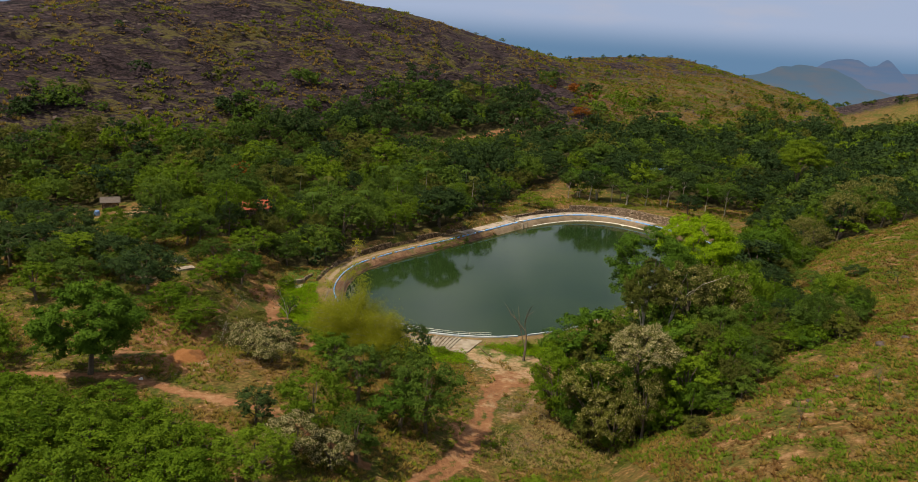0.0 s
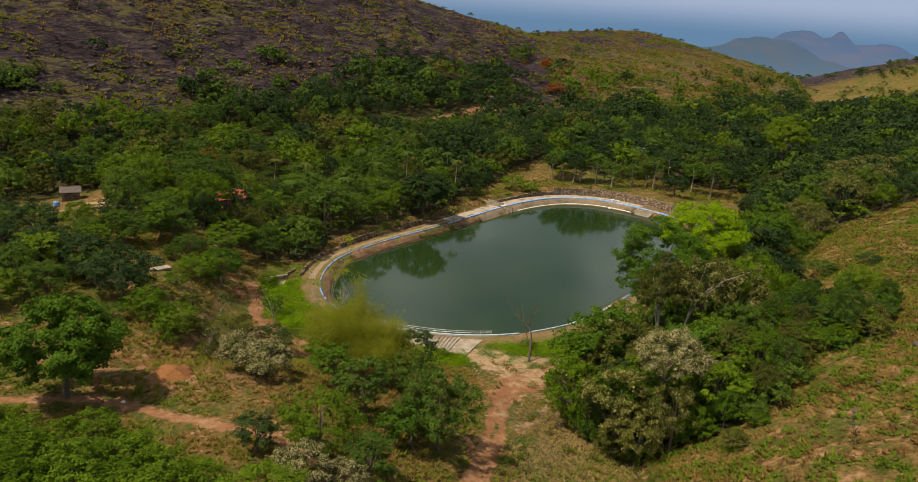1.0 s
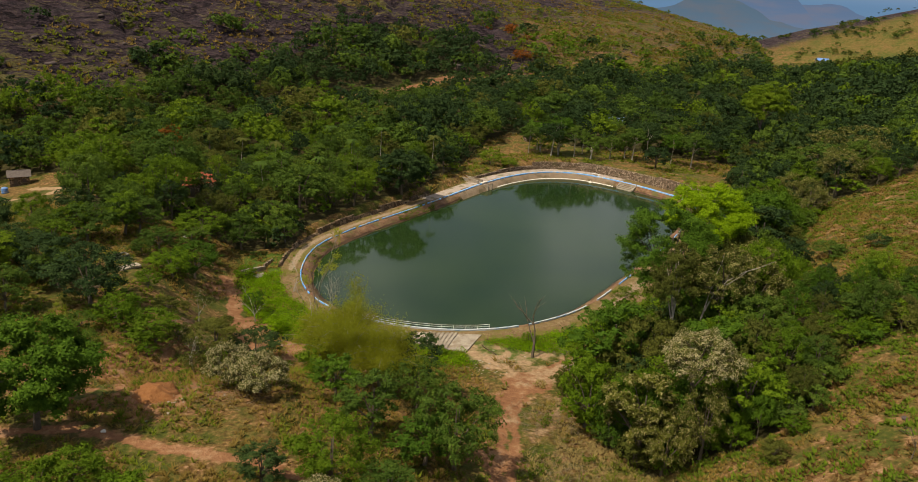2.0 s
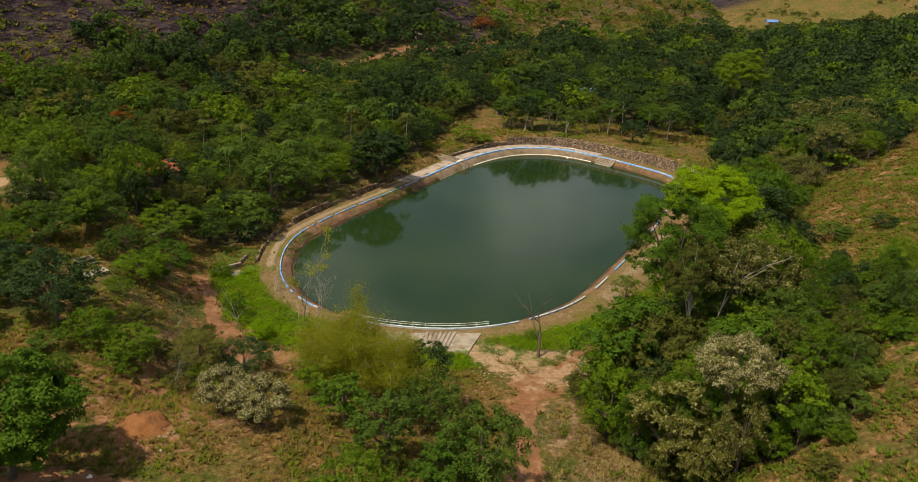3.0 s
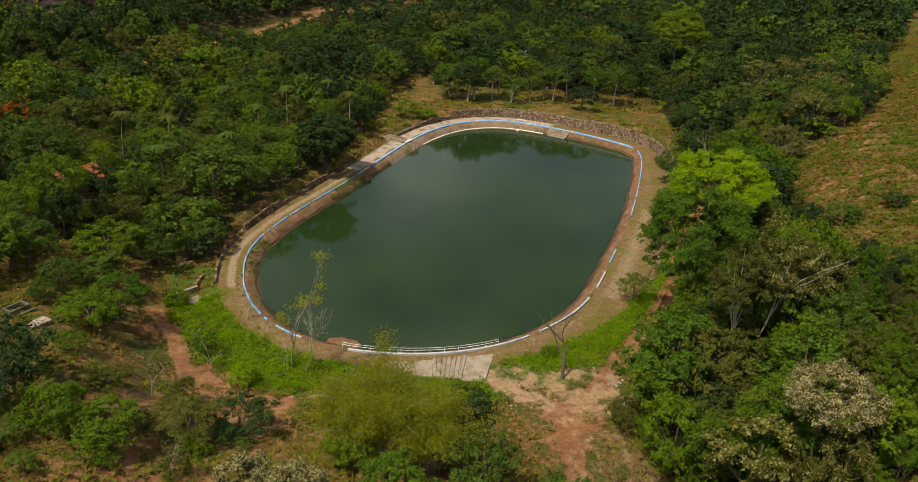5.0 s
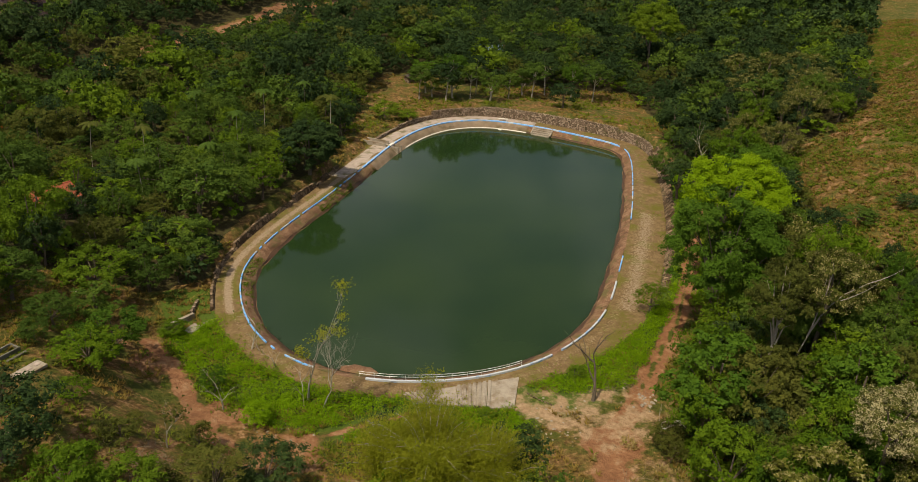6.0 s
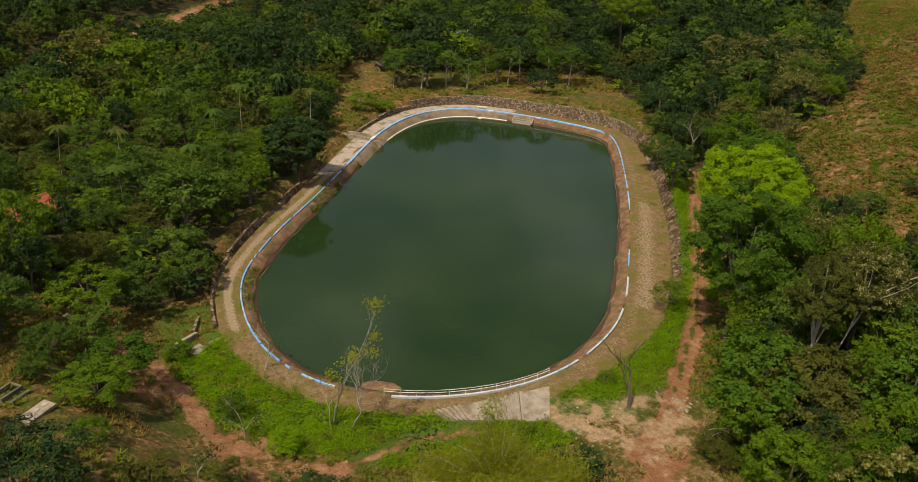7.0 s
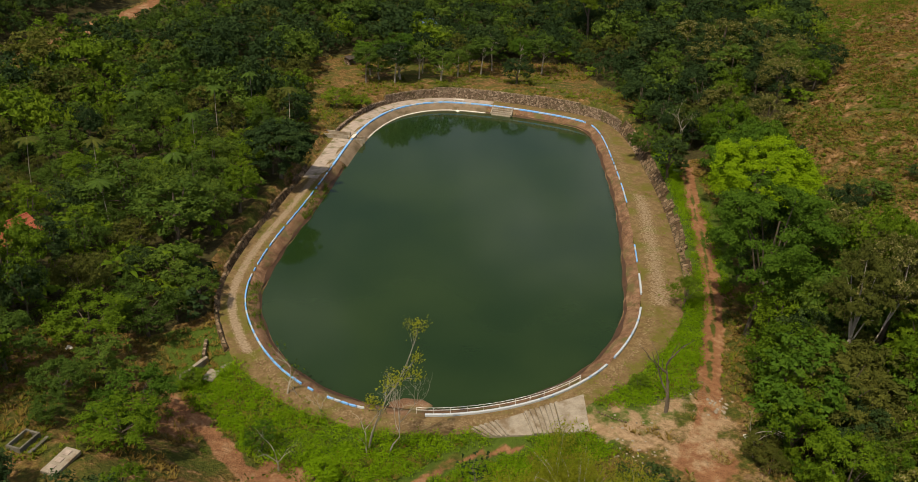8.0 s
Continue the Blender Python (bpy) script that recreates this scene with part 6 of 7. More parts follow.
def sluice():
    k = rim_index(21.5, 216.9)
    root = new("sluice")
    tagged(root, "small concrete sluice with a channel through the bank", "sluice")
    root.matrix_basis = pose(rim[k][0], rim[k][1], 0, 0, 0, math.degrees(math.atan2(tan_rim[k][1], tan_rim[k][0])))
    for sx in (-0.85, 0.85):
        box_part("side_wall", (0.25, 2.6, 1.5), (sx, -1.0, -0.5), CONCRETE, root)
    box_part("gate", (1.4, 0.12, 0.9), (0, -0.35, -0.1), WALL_WHITE, root, label="pale sluice gate")
    box_part("cap", (2.2, 0.7, 0.14), (0, -0.1, 0.48), WALL_WHITE, root, label="pale cap slab")
    box_part("channel_wall", (0.3, 6.5, 1.0), (-1.0, 4.2, 0.35), CONCRETE, root)
    box_part("channel_wall", (0.3, 6.5, 1.0), (1.0, 4.2, 0.35), CONCRETE, root)
    box_part("channel_floor", (1.7, 6.5, 0.12), (0, 4.2, 0.08), CONCRETE, root)


sluice()


def weir():
    """Broken concrete wing walls at the left end of the dam."""
    root = new("weir_walls")
    tagged(root, "broken concrete wing walls at the end of the dam", "weir")
    x, y = -31.9, 155.4
    root.location = (x, y, h_at(x, y))
    box_part("wing_wall", (4.6, 0.45, 0.9), (-1.2, -1.6, 0.25), CONCRETE, root, 28)
    box_part("wing_wall", (3.2, 0.4, 1.0), (1.3, 1.6, 0.3), STONE, root, 65)
    box_part("slab", (1.8, 1.2, 0.18), (2.7, -3.0, 0.1), CONCRETE, root, 15)
    box_part("slab", (2.2, 1.5, 0.15), (0.2, -3.6, 0.05), CONCRETE, root, 40)


weir()
STRIPS = [("paving", [(0.45, 0.045), (2.0, 0.06), (3.9, 0.05)], PAVING, "pale stone paving on the walkway", "paving", ((5.1, 199.9), (61.9, 219.8))),
          ("lining", [(-2.25, WATER - 0.1), (-1.85, WATER + 0.12), (-1.6, -0.78), (-0.5, 0.03), (0.0, 0.04)], LINING, "brown-stained concrete lining of the bank", "lining", ((12.3, 206.8), (61.3, 220.6))),
          ("lining_edge", [(-2.0, WATER + 0.05), (-1.9, WATER + 0.16), (-1.66, WATER + 0.2), (-1.6, WATER + 0.1)], WALL_WHITE, "pale worn edge of the concrete lining", "lining", ((24.5, 219.5), (61.3, 220.6)))]
for name, offs, mat, label, cat, (a, b) in STRIPS:
    strip(name, offs, mat, label, cat, 0.02, stretch(a, b), 2)


def bench(x, y, turn):
    root = new("bench")
    tagged(root, "white painted bench on the far walkway", "bench")
    root.matrix_basis = pose(x, y, 0.05, 0, 0, turn)
    box_part("seat", (2.6, 0.5, 0.1), (0, 0, 0.45), WALL_WHITE, root)
    box_part("leg", (0.18, 0.45, 0.42), (-1.0, 0, 0.21), WALL_WHITE, root)
    box_part("leg", (0.18, 0.45, 0.42), (1.0, 0, 0.21), WALL_WHITE, root)


k = rim_index(56.0, 225.4)
bench(*(rim[k] + out_rim[k] * 1.6), math.degrees(math.atan2(tan_rim[k][1], tan_rim[k][0])))


# Tanks, huts and roofs
CONCRETE_OLD = surface("concrete_old", [(0.3, (0.08, 0.075, 0.06)), (0.7, (0.2, 0.185, 0.15))], 0.8, stain=(0.07, 0.065, 0.04))


def tank_cover(x, y, turn):
    root = new("tank_cover")
    tagged(root, "grey concrete tank cover with three pale hatches", "tank cover")
    root.matrix_basis = pose(x, y, h_at(x, y), 0, 0, turn)
    box_part("slab", (3.3, 1.6, 0.35), (0, 0, 0.12), CONCRETE, root)
    for px in (-1.0, 0.0, 1.0):
        box_part("hatch", (0.62, 0.62, 0.08), (px, 0.15, 0.33), PAVING, root, label="pale hatch")


def open_tank(x, y, turn):
    root = new("open_tank")
    tagged(root, "open rectangular concrete tank in dry grass", "tank")
    root.matrix_basis = pose(x, y, h_at(x, y), 0, 0, turn)
    for sy in (-0.7, 0.7):
        box_part("wall", (2.5, 0.18, 0.6), (0, sy, 0.2), CONCRETE_OLD, root)
    for sx in (-1.15, 1.15):
        box_part("wall", (0.18, 1.2, 0.6), (sx, 0, 0.2), CONCRETE_OLD, root)
    box_part("kerb", (2.4, 0.35, 0.15), (0.2, -1.5, 0.08), CONCRETE_OLD, root)


tank_cover(-50.4, 135.6, 38)
open_tank(-52.7, 140.1, 38)


def house(name, x, y, turn, size, wall_h, rise, roof_mat, label, base=None, door=True, wall=None):
    wall = wall or WALL_WHITE
    root = new(name)
    tagged(root, label, "hut" if name == "hut" else "house")
    z = h_at(x, y) if base is None else base
    root.matrix_basis = pose(x, y, z, 0, 0, turn)
    w, d = size
    for sx in (-1, 1):
        box_part("wall", (0.2, d - 0.02, wall_h + 0.8), (sx * (w / 2 - 0.1), 0, wall_h / 2 - 0.4), wall, root)
    for sy in (-1, 1):
        box_part("wall", (w - 0.42, 0.2, wall_h + 0.8), (0, sy * (d / 2 - 0.1), wall_h / 2 - 0.4), wall, root)
    for sy in (-1, 1):
        pitch = math.degrees(math.atan2(rise, d / 2 + 0.5))
        length = math.hypot(rise, d / 2 + 0.5)
        verts, faces = [], []
        for q in range(15):
            u = length * q / 14
            lift = 0.06 if q % 2 else 0.0
            for px in (-(w / 2 + 0.5), w / 2 + 0.5):
                for dz in (0.0, 0.08):
                    verts.append((px, -sy * u * math.cos(radians(pitch)), wall_h + rise - u * math.sin(radians(pitch)) + lift + dz))
        for q in range(14):
            a, c = q * 4, q * 4 + 4
            faces += [(a + 1, c + 1, c + 3, a + 3), (a, a + 2, c + 2, c), (a, c, c + 1, a + 1), (a + 2, a + 3, c + 3, c + 2)]
        faces += [(0, 1, 3, 2), (56, 58, 59, 57)]
        link_mesh("roof", mesh_from("roof", verts, faces), roof_mat, root)
    box_part("ridge", (w + 1.0, 0.3, 0.12), (0, 0, wall_h + rise + 0.1), roof_mat, root)
    for sy in (-1, 1):
        pane = box_part("window", (0.9, 0.08, 0.9), (w * 0.25, sy * (d / 2 + 0.02), wall_h * 0.55), ROCK, root, label="dark window")
        box_part("sill", (1.1, 0.16, 0.08), (w * 0.25, sy * (d / 2 + 0.06), wall_h * 0.55 - 0.5), CONCRETE, pane)
        box_part("lintel", (1.1, 0.12, 0.1), (w * 0.25, sy * (d / 2 + 0.05), wall_h * 0.55 + 0.5), CONCRETE, pane)
    if door:
        leaf = box_part("door", (0.9, 0.08, 1.95), (-w * 0.2, -(d / 2 + 0.02), 0.98), BARK, root, label="dark wooden door")
        box_part("handle", (0.05, 0.06, 0.18), (-w * 0.2 + 0.35, -(d / 2 + 0.09), 1.0), CONCRETE, leaf)
    return root


house("hut", -94.8, 222.3, 20, (4.4, 3.4), 2.3, 1.2, ROOF_GREY, "small hut with a weathered grey roof among trees", wall=STONE)

house("house", -47.4, 184.6, 30, (6.5, 5.0), 2.8, 1.6, ROOF_RED, "house with a red tiled roof hidden among trees", base=5.4, wall=STONE)
house("house", -84.9, 125.8, 10, (7.0, 5.0), 2.5, 1.6, ROOF_RED, "house with a red tiled roof beside the meadow")
house("hut", 39.3, 362.3, 5, (5.0, 3.5), 2.3, 0.9, ROOF_GREY, "small hut with a weathered grey roof below the rocky hill", wall=STONE)
BLUE_SHEET = painted("blue_sheet", (0.10, 0.22, 0.5), (0.3, 0.33, 0.38))

def water_tank(x, y):
    """A ribbed plastic tank with a domed shoulder and a lid."""
    root = new("water_tank")
    tagged(root, "small blue plastic water tank beside the hut", "water tank")
    v, f = tube([(0, 0, z) for z in (0, 0.05, 0.4, 0.45, 0.5, 0.85, 0.9, 0.95, 1.25, 1.42, 1.5)], [0.72, 0.78, 0.78, 0.74, 0.78, 0.78, 0.74, 0.78, 0.76, 0.5, 0.3], 20)
    link_mesh("body", mesh_from("body", v, f), BLUE_SHEET, root, "", True)
    v, f = tube([(0, 0, 1.49), (0, 0, 1.58), (0, 0, 1.6)], [0.3, 0.3, 0.24], 16)
    link_mesh("lid", mesh_from("lid", v, f), ROOF_GREY, root, "grey lid")
    root.location = (x, y, h_at(x, y))


water_tank(-94.7, 211.8)
house("house", 79.2, 278.1, -25, (7.0, 5.0), 3.2, 1.0, BLUE_SHEET, "house with a blue sheet roof among forest trees", wall=CONCRETE)
house("hut", 45.0, 260.9, 15, (2.4, 2.0), 1.6, 0.5, ROCK, "small grey shed at the forest's edge", wall=STONE)
house("house", 501.0, 805.0, -10, (12.0, 7.0), 2.6, 2.2, BLUE_SHEET, "far house with a blue sheet roof on the next hill", wall=CONCRETE)

# the second pond and sandy ground beyond the meadow
SECOND = [(-108 + 19 * math.cos(a), 197 + 13.2 * math.sin(a) + 1.2 * math.sin(3 * a)) for a in np.linspace(0, 2 * math.pi, 60, endpoint=False)]
wz = -2.4
me = mesh_from("water_second", [(x, y, wz) for x, y in SECOND], [tuple(range(len(SECOND)))])
if me.polygons[0].normal.z < 0:
    me.flip_normals()
tagged(link_mesh("water_second", me, WATER_MAT), "small dark pond among the trees", "water", kind="structure")


# Bare, slender and special plants
def twig_tree(r, height, thick, spread, levels=3, forks=4, sweep=0.6):
    """Tubes of a bare tree, and the places of its twig ends."""
    parts, ends = [], []

    def grow(p, d, length, rad, level):
        pts, rads, q, v = [tuple(p)], [rad], np.array(p, float), np.array(d, float)
        for s_ in range(3):
            v = unit(v + r.normal(0, 0.16, 3) + np.array([0, 0, 0.05]))
            q = q + v * length / 3
            pts.append(tuple(q))
            rads.append(rad * (1 - 0.26 * (s_ + 1)))
        parts.append((pts, rads, 6 if level == 0 else 4))
        if level >= levels:
            ends.append(q)
            return
        for f_ in range(forks):
            t = r.uniform(0.35, 1.0) if f_ else 1.0
            i = min(int(t * 3), 2)
            s = np.array(pts[i]) + (np.array(pts[i + 1]) - np.array(pts[i])) * (t * 3 - i)
            side = unit(np.cross(v, r.normal(0, 1, 3)))
            grow(s, unit(v + side * sweep * r.uniform(0.7, 1.5) * spread), length * r.uniform(0.45, 0.7), rad * 0.5, level + 1)

    grow((0, 0, -0.3), (r.normal(0, 0.06), r.normal(0, 0.06), 1), height * 0.62, thick, 0)
    return parts, np.array(ends)


def slender_tree(x, y, height, thick, label, mat=None, leaves_each=0, leaf=0.2, bark=None, seed=0, levels=3, forks=4, spread=1.0, cluster=0.5):
    r = np.random.default_rng(seed)
    root = new("tree")
    tagged(root, label, "tree")
    parts, ends = twig_tree(r, height, thick, spread, levels, forks)
    link_mesh("trunk", tubes_mesh("trunk", parts), bark or BARK_PALE, root)
    if mat and leaves_each:
        c = np.repeat(ends, leaves_each, 0) + r.normal(0, cluster, (len(ends) * leaves_each, 3))
        link_mesh("crown", quads_mesh("crown", leaves(r, c, r.normal(0, 1, c.shape), leaf, leaf * 0.6), sides=3), mat, root)
    root.location = (x, y, h_at(x, y))
    return root


slender_tree(-21.6, 131.2, 15.0, 0.15, "slender young tree with pale yellowish leaves on the dam", LEAF_BAMBOO, 34, 0.13, seed=2, forks=3, spread=0.22, cluster=0.32)
slender_tree(-20.3, 129.3, 9.0, 0.11, "bare grey tree with fine spreading twigs", seed=3, levels=4, forks=4, spread=1.0)
slender_tree(-25.7, 143.4, 6.5, 0.12, "pale crooked tree with a few green leaves", LEAF_FRESH, 7, 0.2, seed=4, levels=2, forks=3)
slender_tree(-22.3, 130.4, 6.5, 0.10, "thin pale tree with sparse leaves on the dam", LEAF_OLIVE, 3, 0.18, seed=5, levels=2, forks=3, spread=0.6)
slender_tree(10.4, 117.6, 10.6, 0.26, "dead grey tree with broken limbs on the dam", seed=16, levels=2, forks=3, bark=BARK, spread=0.5)
slender_tree(-31.3, 133.0, 6.0, 0.12, "thin crooked tree beside the footpath", LEAF_OLIVE, 4, 0.2, seed=7, levels=3, forks=3)
slender_tree(-23.5, 138.4, 3.4, 0.07, "small bare sapling at the pond's edge", seed=8, levels=3, forks=3)
slender_tree(-24.7, 142.6, 3.0, 0.06, "small bare sapling at the pond's edge", seed=9, levels=3, forks=3)
slender_tree(12.4, 106.9, 6.0, 0.10, "thin bare pale tree at the grove's edge", seed=10, levels=2, forks=3)
slender_tree(28.4, 105.8, 20.5, 0.24, "tall bare pale tree standing out of the grove", seed=11, levels=2, forks=2, spread=0.12)
slender_tree(25.2, 104.1, 8.0, 0.13, "bare grey tree in the grove", bark=BARK, seed=12, levels=4, forks=3)
slender_tree(30.6, 99.6, 7.5, 0.12, "bare grey tree in the grove", bark=BARK, seed=13, levels=4, forks=3)
slender_tree(57.8, 135.9, 8.5, 0.14, "bare grey tree in the grove", bark=BARK, seed=14, levels=4, forks=4)
slender_tree(-38.5, 123.5, 5.5, 0.1, "bare grey tree in the meadow", LEAF_OLIVE, 2, 0.2, seed=15, levels=4, forks=3)
slender_tree(-37.2, 108.0, 5.0, 0.1, "bare grey tree in the meadow", LEAF_OLIVE, 3, 0.2, seed=17, levels=3, forks=4)
slender_tree(-19.1, 116.6, 7.0, 0.16, "dark-trunked thin tree beside the bamboo", LEAF_DARK, 8, 0.24, seed=18, levels=2, forks=3, bark=BARK)
slender_tree(42.5, 70.8, 3.0, 0.08, "dry leafless shrub on the grassy slope", seed=19, levels=4, forks=4, bark=BARK)
slender_tree(32.0, 67.1, 3.2, 0.08, "dry leafless shrub on the grassy slope", seed=20, levels=4, forks=4, bark=BARK)
slender_tree(68.3, 110.4, 3.4, 0.08, "thin dark shrub on the grassy slope", LEAF_DARK, 2, 0.2, seed=22, levels=3, forks=3, bark=BARK)
slender_tree(73.4, 172.4, 8.5, 0.2, "pale-limbed tree with thin leaves beside the wall", LEAF_FOREST, 5, 0.3, seed=23, levels=3, forks=4)


def bamboo(x, y, culms, height, reach, label, seed):
    """A clump of arching culms with drooping, feathery leaves."""
    r = np.random.default_rng(seed)
    root = new("bamboo_clump")
    tagged(root, label, "bamboo")
    cs, outs = [], []
    for _ in range(culms):
        a, k = r.uniform(0, 6.283), r.uniform(0.25, 1.0)
        hgt = height * r.uniform(0.75, 1.1) * (1.1 - 0.3 * k)
        d = np.array([math.cos(a), math.sin(a), 0])
        foot = d * r.uniform(0, 0.9)
        pts = []
        for s in np.linspace(0, 1, 8):
            pts.append(foot + d * reach * k * s ** 2.2 + np.array([0, 0, hgt * (1.35 * s - 0.35 * s ** 3 - 0.18 * k * s ** 4)]))
        link_mesh("culm", tubes_mesh("culm", [([tuple(p) for p in pts], list(np.linspace(0.035, 0.01, 8)), 5)]), BARK_PALE, root)
        n = 620
        t = r.uniform(0.3, 1.0, n) ** 0.8
        idx = np.clip((t * 7).astype(int), 0, 6)
        pp = np.array(pts)
        c = pp[idx] + (pp[idx + 1] - pp[idx]) * (t * 7 - idx)[:, None]
        c = c + r.normal(0, 0.42, (n, 3)) * (0.5 + t)[:, None] - np.array([0, 0, 0.25])
        cs.append(c)
        outs.append(np.tile(d, (n, 1)))
    c = np.concatenate(cs)
    link_mesh("foliage", quads_mesh("foliage", leaves(r, c, np.concatenate(outs), 0.17, 0.042, up=0.3, loose=1.0), sides=3), LEAF_BAMBOO, root)
    root.location = (x, y, h_at(x, y))
    return root


CLUMP = "feathery yellow-green bamboo clump below the dam"
bamboo(-18.0, 103.5, 66, 10.6, 7.4, CLUMP, 1)
bamboo(-13.4, 101.5, 50, 9.2, 5.8, CLUMP, 2)
bamboo(-20.5, 107.0, 36, 9.4, 5.0, CLUMP, 3)
bamboo(-16.8, 108.0, 3, 15.4, 0.9, "tall feathery bamboo culms beside the dam", 4)


def frond(length, width, droop):
    """A palm frond: one toothed blade on both sides of a drooping rib."""
    n = 19
    s = np.linspace(0.05, 1.0, n)
    rib = np.stack([length * s, 0 * s, length * (0.35 * s - droop * s * s)], 1)
    wid = (width * np.sin(np.pi * np.clip(0.1 + 0.87 * s, 0, 1)) + 0.03) * np.where(np.arange(n) % 2, 1.0, 0.25)
    out = np.stack([0.3 * wid, wid, -0.4 * wid], 1)
    verts = np.concatenate([rib + out, rib, rib + out * np.array([1, -1, 1])])
    return verts, [(b * n + j, b * n + j + 1, (b + 1) * n + j + 1, (b + 1) * n + j) for b in (0, 1) for j in range(n - 1)]


def palm(x, y, height, label, mat, seed, trunk=0.06, fronds=11, flen=2.1):
    r = np.random.default_rng(seed)
    root = new("palm")
    tagged(root, label, "palm tree", "slender palms")
    lean = r.normal(0, 0.35, 2)
    v, f = tube([(0, 0, -0.3), (lean[0] * 0.3, lean[1] * 0.3, height * 0.5), (lean[0], lean[1], height)], [trunk * 1.2, trunk, trunk * 0.8], 7)
    link_mesh("trunk", mesh_from("trunk", v, f), BARK_PALE, root)
    for i in range(fronds):
        a = 2 * math.pi * i / fronds + r.uniform(-0.2, 0.2)
        q, faces = frond(flen * r.uniform(0.85, 1.15), 0.5, r.uniform(0.45, 0.95))
        c, s = math.cos(a), math.sin(a)
        q = np.stack([q[:, 0] * c - q[:, 1] * s + lean[0], q[:, 0] * s + q[:, 1] * c + lean[1], q[:, 2] + height], 1)
        link_mesh("frond", mesh_from("frond", q, faces), mat, root)
    root.location = (x, y, h_at(x, y))


PALM_ZONE = [(-40.7, 180.7), (-20.6, 183.4), (-1.7, 202.6), (8.9, 217.4), (15.3, 233.5), (4.2, 245.9), (-25.4, 234.2), (-46.9, 204.1)]
r = np.random.default_rng(5)
for i, (x, y) in enumerate(scatter(PALM_ZONE, 10.5, 12, 9)):
    palm(x, y, r.uniform(10.0, 13.0), "slender palm with a pale trunk above the forest", LEAF_FOREST if i % 3 else LEAF_OLIVE, i)


def banana(x, y, height, seed):
    r = np.random.default_rng(seed)
    root = new("banana_plant")
    tagged(root, "banana plant with broad arching green leaves", "banana plant", "banana plants")
    v, f = tube([(0, 0, -0.2), (0.05, 0, height * 0.35), (0.1, 0, height * 0.6)], [0.2, 0.16, 0.1], 8)
    link_mesh("stem", mesh_from("stem", v, f), LEAF_OLIVE, root)
    for i in range(8):
        a = 2 * math.pi * i / 8 + r.uniform(-0.3, 0.3)
        n, L, W = 8, height * 0.55 * r.uniform(0.8, 1.15), 0.36
        s = np.linspace(0, 1, n)
        rib = np.stack([L * s, 0 * s, height * 0.55 + L * (0.75 * s - 0.85 * s * s)], 1)
        wid = W * np.sin(np.pi * np.clip(0.08 + 0.9 * s, 0, 1))
        verts = np.concatenate([rib + np.stack([0 * s, wid, -0.3 * wid], 1), rib, rib - np.stack([0 * s, wid, 0.3 * wid], 1)])
        c, d = math.cos(a), math.sin(a)
        verts = np.stack([verts[:, 0] * c - verts[:, 1] * d, verts[:, 0] * d + verts[:, 1] * c, verts[:, 2]], 1)
        faces = [(b * n + j, b * n + j + 1, (b + 1) * n + j + 1, (b + 1) * n + j) for b in (0, 1) for j in range(n - 1)]
        link_mesh("leaf", mesh_from("leaf", verts, faces), LEAF_FRESH, root, smooth=True)
    root.location = (x, y, h_at(x, y))


for i, (x, y, hh) in enumerate([(-34.8, 173.5, 5.5), (-36.1, 176.5, 5.0), (-32.0, 179.0, 5.2), (-39.4, 170.7, 4.6), (-45.1, 170.5, 4.8), (-28.5, 177.3, 4.8)]):
    banana(x, y, hh, i)

# single trees that stand out of the woods
plant("mid_round", 0, LEAF_RUST, -59.6, 231.4, 10.5, 4.4, "rust-red leaved tree in the forest")
plant("mid_round", 1, LEAF_RUST, 73.3, 390.7, 6.0, 4.5, "rust-red leaved tree in the forest")
plant("dome", 1, LEAF_FRESH, 118.1, 247.9, 26.0 - h_at(118.1, 247.9), 6.8, "large pale green spreading tree above the forest")
for x, y, hh, rr in ((50.4, 244.0, 8.5, 4.0), (58.5, 237.7, 8.5, 4.0), (45.3, 245.9, 8, 3.6), (65.2, 239.9, 8, 3.2), (71.0, 242.5, 8.5, 3.4)):
    plant("mid_open", 1, LEAF_FOREST, x, y, hh, rr, "slim-trunked tree at the edge of the clearing", group="clearing trees", bark=BARK_PALE)
plant("round", 1, LEAF_FRESH, -49.4, 166.7, 12.0, 4.4, "tall bright green tree among darker forest trees")
plant("great", 2, LEAF_DARK, -1.6, 199.4, 11.5, 6.2, "large dense dark tree beside the walkway")
plant("mid_round", 2, LEAF_DARK, 74.6, 227.0, 7.0, 4.2, "low dense dark tree in the clearing")
plant("mid_round", 1, LEAF_FRESH, 27.3, 233.8, 4.5, 3.4, "light green bushy tree in the clearing")
plant("mid_round", 0, LEAF_FRESH, 32.4, 231.5, 3.0, 2.6, "light green bushy tree in the clearing")
plant("mid_round", 0, LEAF_FOREST, 88.9, 203.1, 5.0, 2.6, "light green bushy tree in the clearing")
for i, (x, y, hh, rr) in enumerate([(106.5, 180.1, 10, 5.0), (100.0, 189.8, 9, 4.6), (109.6, 193.0, 10, 5.2), (94.5, 176.6, 9, 4.4), (113.1, 206.2, 9, 5)]):
    plant("mid_open", i % 3, LEAF_TAWNY, x, y, hh, rr, "tree with pale tawny blossom beside the slope", group="blossoming trees")


# Brushwood and litter


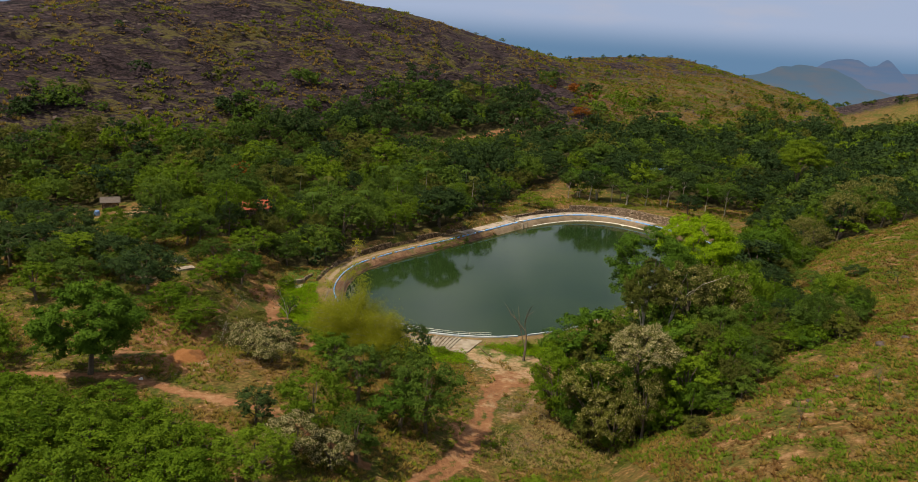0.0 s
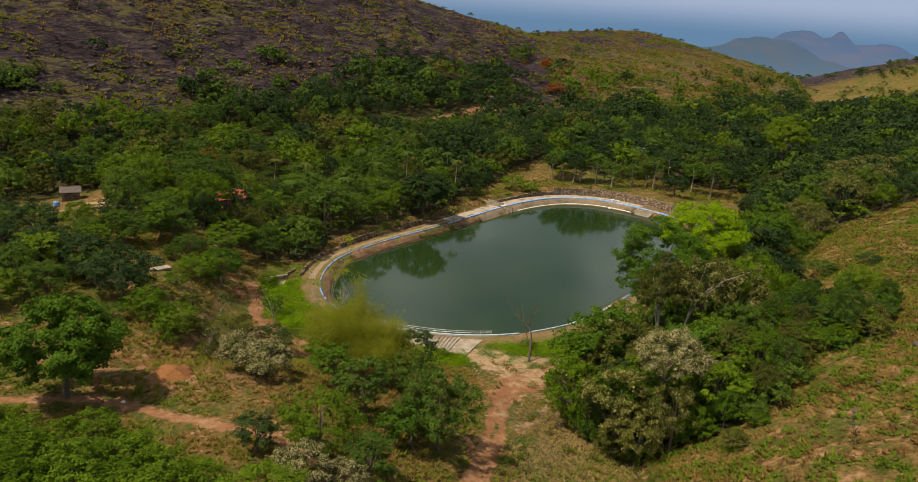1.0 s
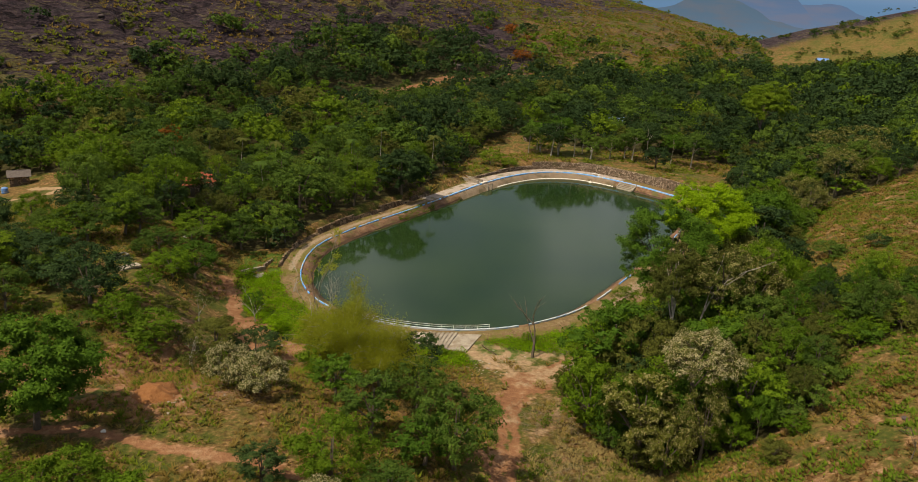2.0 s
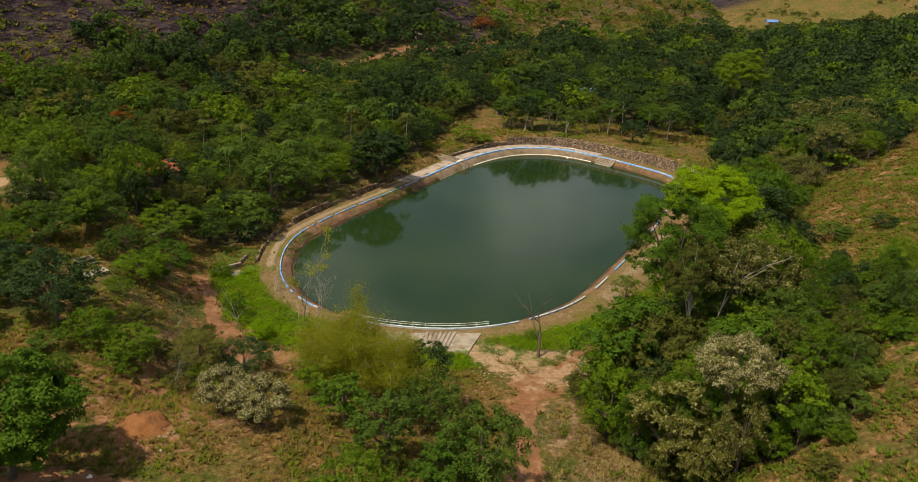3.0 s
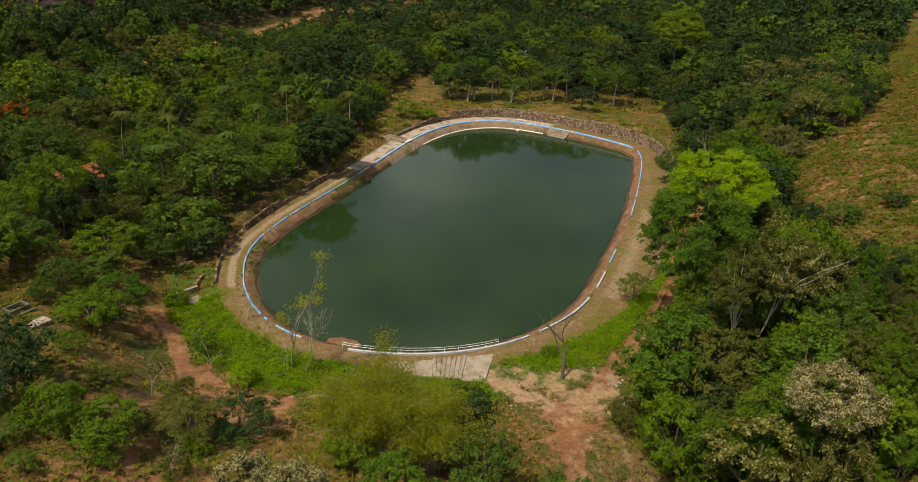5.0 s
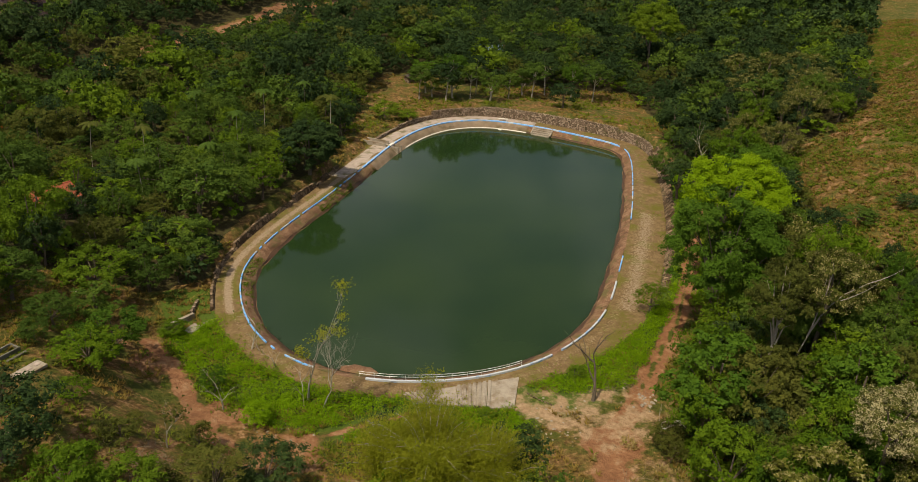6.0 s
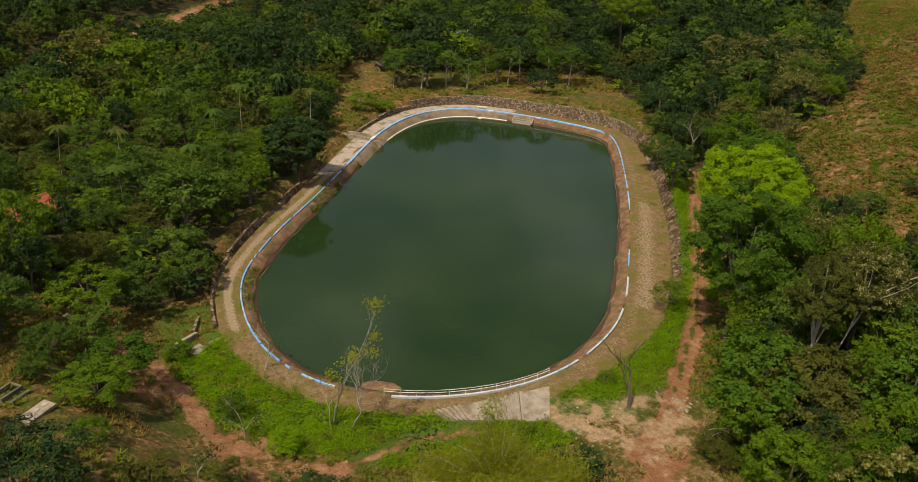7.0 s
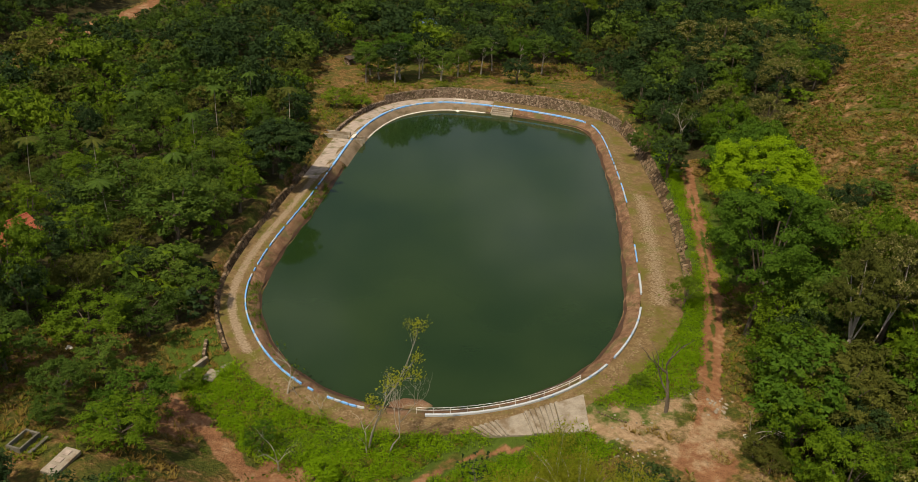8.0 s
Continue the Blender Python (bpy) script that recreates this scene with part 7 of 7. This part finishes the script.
def brushwood(cx, cy, spread, count, label, seed):
    r = np.random.default_rng(seed)
    parts = []
    for _ in range(count):
        x, y = cx + r.normal(0, spread), cy + r.normal(0, spread)
        a, length = r.uniform(0, 6.28), r.uniform(0.8, 2.6)
        z = h_at(x, y)
        dx, dy = math.cos(a) * length / 2, math.sin(a) * length / 2
        z2 = z + r.uniform(0.05, 0.5)
        parts.append(([(x - dx, y - dy, z + 0.05), (x, y, z2), (x + dx, y + dy, z2 + r.uniform(-0.1, 0.2))], [0.022, 0.016, 0.008], 4))
    ob = link_mesh("brushwood", tubes_mesh("brushwood", parts), DRY_TWIG)
    tagged(ob, label, "brushwood", kind="stuff")


brushwood(8.2, 98.2, 2.8, 240, "dry brushwood strewn beside the dirt road", 1)
brushwood(6.6, 87.6, 2.6, 180, "dry brushwood strewn beside the dirt road", 2)
brushwood(14.6, 119.5, 1.6, 80, "dry brushwood below the dead tree", 3)
brushwood(-41.1, 119.6, 2.4, 200, "dry brushwood in the meadow", 4)
brushwood(-30.6, 96.2, 2.8, 120, "dry brushwood on the bare bank", 5)
for x, y, s in ((14.6, 109.5, 0.35), (-45.5, 158.2, 0.4), (-43.0, 87.6, 0.28)):
    bm = bmesh.new()
    bmesh.ops.create_icosphere(bm, subdivisions=2, radius=s)
    for v in bm.verts:
        v.co.z *= 0.5
        v.co *= 1 + 0.2 * math.sin(v.co.x * 11 + v.co.y * 7)
    ob = part("sack", bm, WALL_WHITE, None, "white plastic sack lying on bare ground", True)
    tagged(ob, category="sack")
    ob.location = (x, y, h_at(x, y) + 0.1)


# At the water's edge
r = np.random.default_rng(91)
chunks = []
for _ in range(1600):
    k = int(r.integers(0, RIM_N))
    x, y = rim[k]
    if not ((x < 12 and y < 150) or (x > 22 and y < 178)):
        continue
    p = rim[k] - out_rim[k] * (EDGE[k] + abs(r.normal(0, 0.35)) + 0.05)
    s = HERBS[r.integers(0, 4)]
    q = r.uniform(0.06, 0.2)
    chunks.append(np.stack([s[:, 0] * q + p[0], s[:, 1] * q + p[1], np.clip(s[:, 2], 0, 1) * 0.07 + WATER + 0.004], 1))
WEED = leaf_material("leaf_water_weed", (0.008, 0.012, 0.006), (0.014, 0.018, 0.008), (0.02, 0.026, 0.010), 0.0)
ob = link_mesh("water_weeds", quads_mesh("water_weeds", np.concatenate(chunks), sides=3), WEED)
tagged(ob, "dark water weeds along the pond's edge", "water weeds", kind="stuff")

bm = bmesh.new()
bmesh.ops.create_uvsphere(bm, u_segments=20, v_segments=10, radius=1.0)
for v in bm.verts:
    v.co.x *= 2.6
    v.co.y *= 1.1
    v.co.z *= 0.55
    v.co *= 1 + 0.1 * math.sin(v.co.x * 3.1) * math.cos(v.co.y * 4.3)
ob = part("earth_mound", bm, EARTH_BANK, None, "red-brown earth mound rising out of the pond's edge", True)
tagged(ob, category="mound")
ob.matrix_basis = pose(-13.8, 135.5, WATER - 0.05, 0, 0, -35)

root = new("float")
tagged(root, "small white float on the pond's far side", "float")
root.location = (54.3, 223.8, WATER)
bm = bmesh.new()
bmesh.ops.create_uvsphere(bm, u_segments=14, v_segments=8, radius=0.45)
for v in bm.verts:
    v.co.z *= 0.6
part("body", bm, WALL_WHITE, root, "", True)
v, f = tube([(0, 0, 0.2), (0, 0, 0.7)], [0.05, 0.04], 6)
link_mesh("stick", mesh_from("stick", v, f), WHITE, root)


# The heap of orange soil in the meadow
ORANGE_SOIL = surface("orange_soil", [(0.3, (0.20, 0.075, 0.022)), (0.7, (0.30, 0.135, 0.05))], 2.5, relief=0.35)
bm = bmesh.new()
bmesh.ops.create_icosphere(bm, subdivisions=4, radius=1.0)
for v in bm.verts:
    lump = 1 + 0.10 * math.sin(v.co.x * 5.1 + 1) * math.cos(v.co.y * 4.3) + 0.06 * math.sin(v.co.x * 13 + v.co.y * 11 + v.co.z * 9) + 0.03 * math.sin(v.co.x * 31 - v.co.y * 27)
    flare = 1.35 - 0.5 * abs(v.co.z)
    v.co.x *= 1.9 * lump * flare
    v.co.y *= 2.3 * lump * flare
    v.co.z *= 1.25 * lump
ob = part("soil_mound", bm, ORANGE_SOIL, None, "heap of loose orange soil on the meadow", True)
tagged(ob, category="soil heap")
ob.matrix_basis = pose(-39.3, 95.3, h_at(-39.3, 95.3) - 0.2, 0, 0, 8)
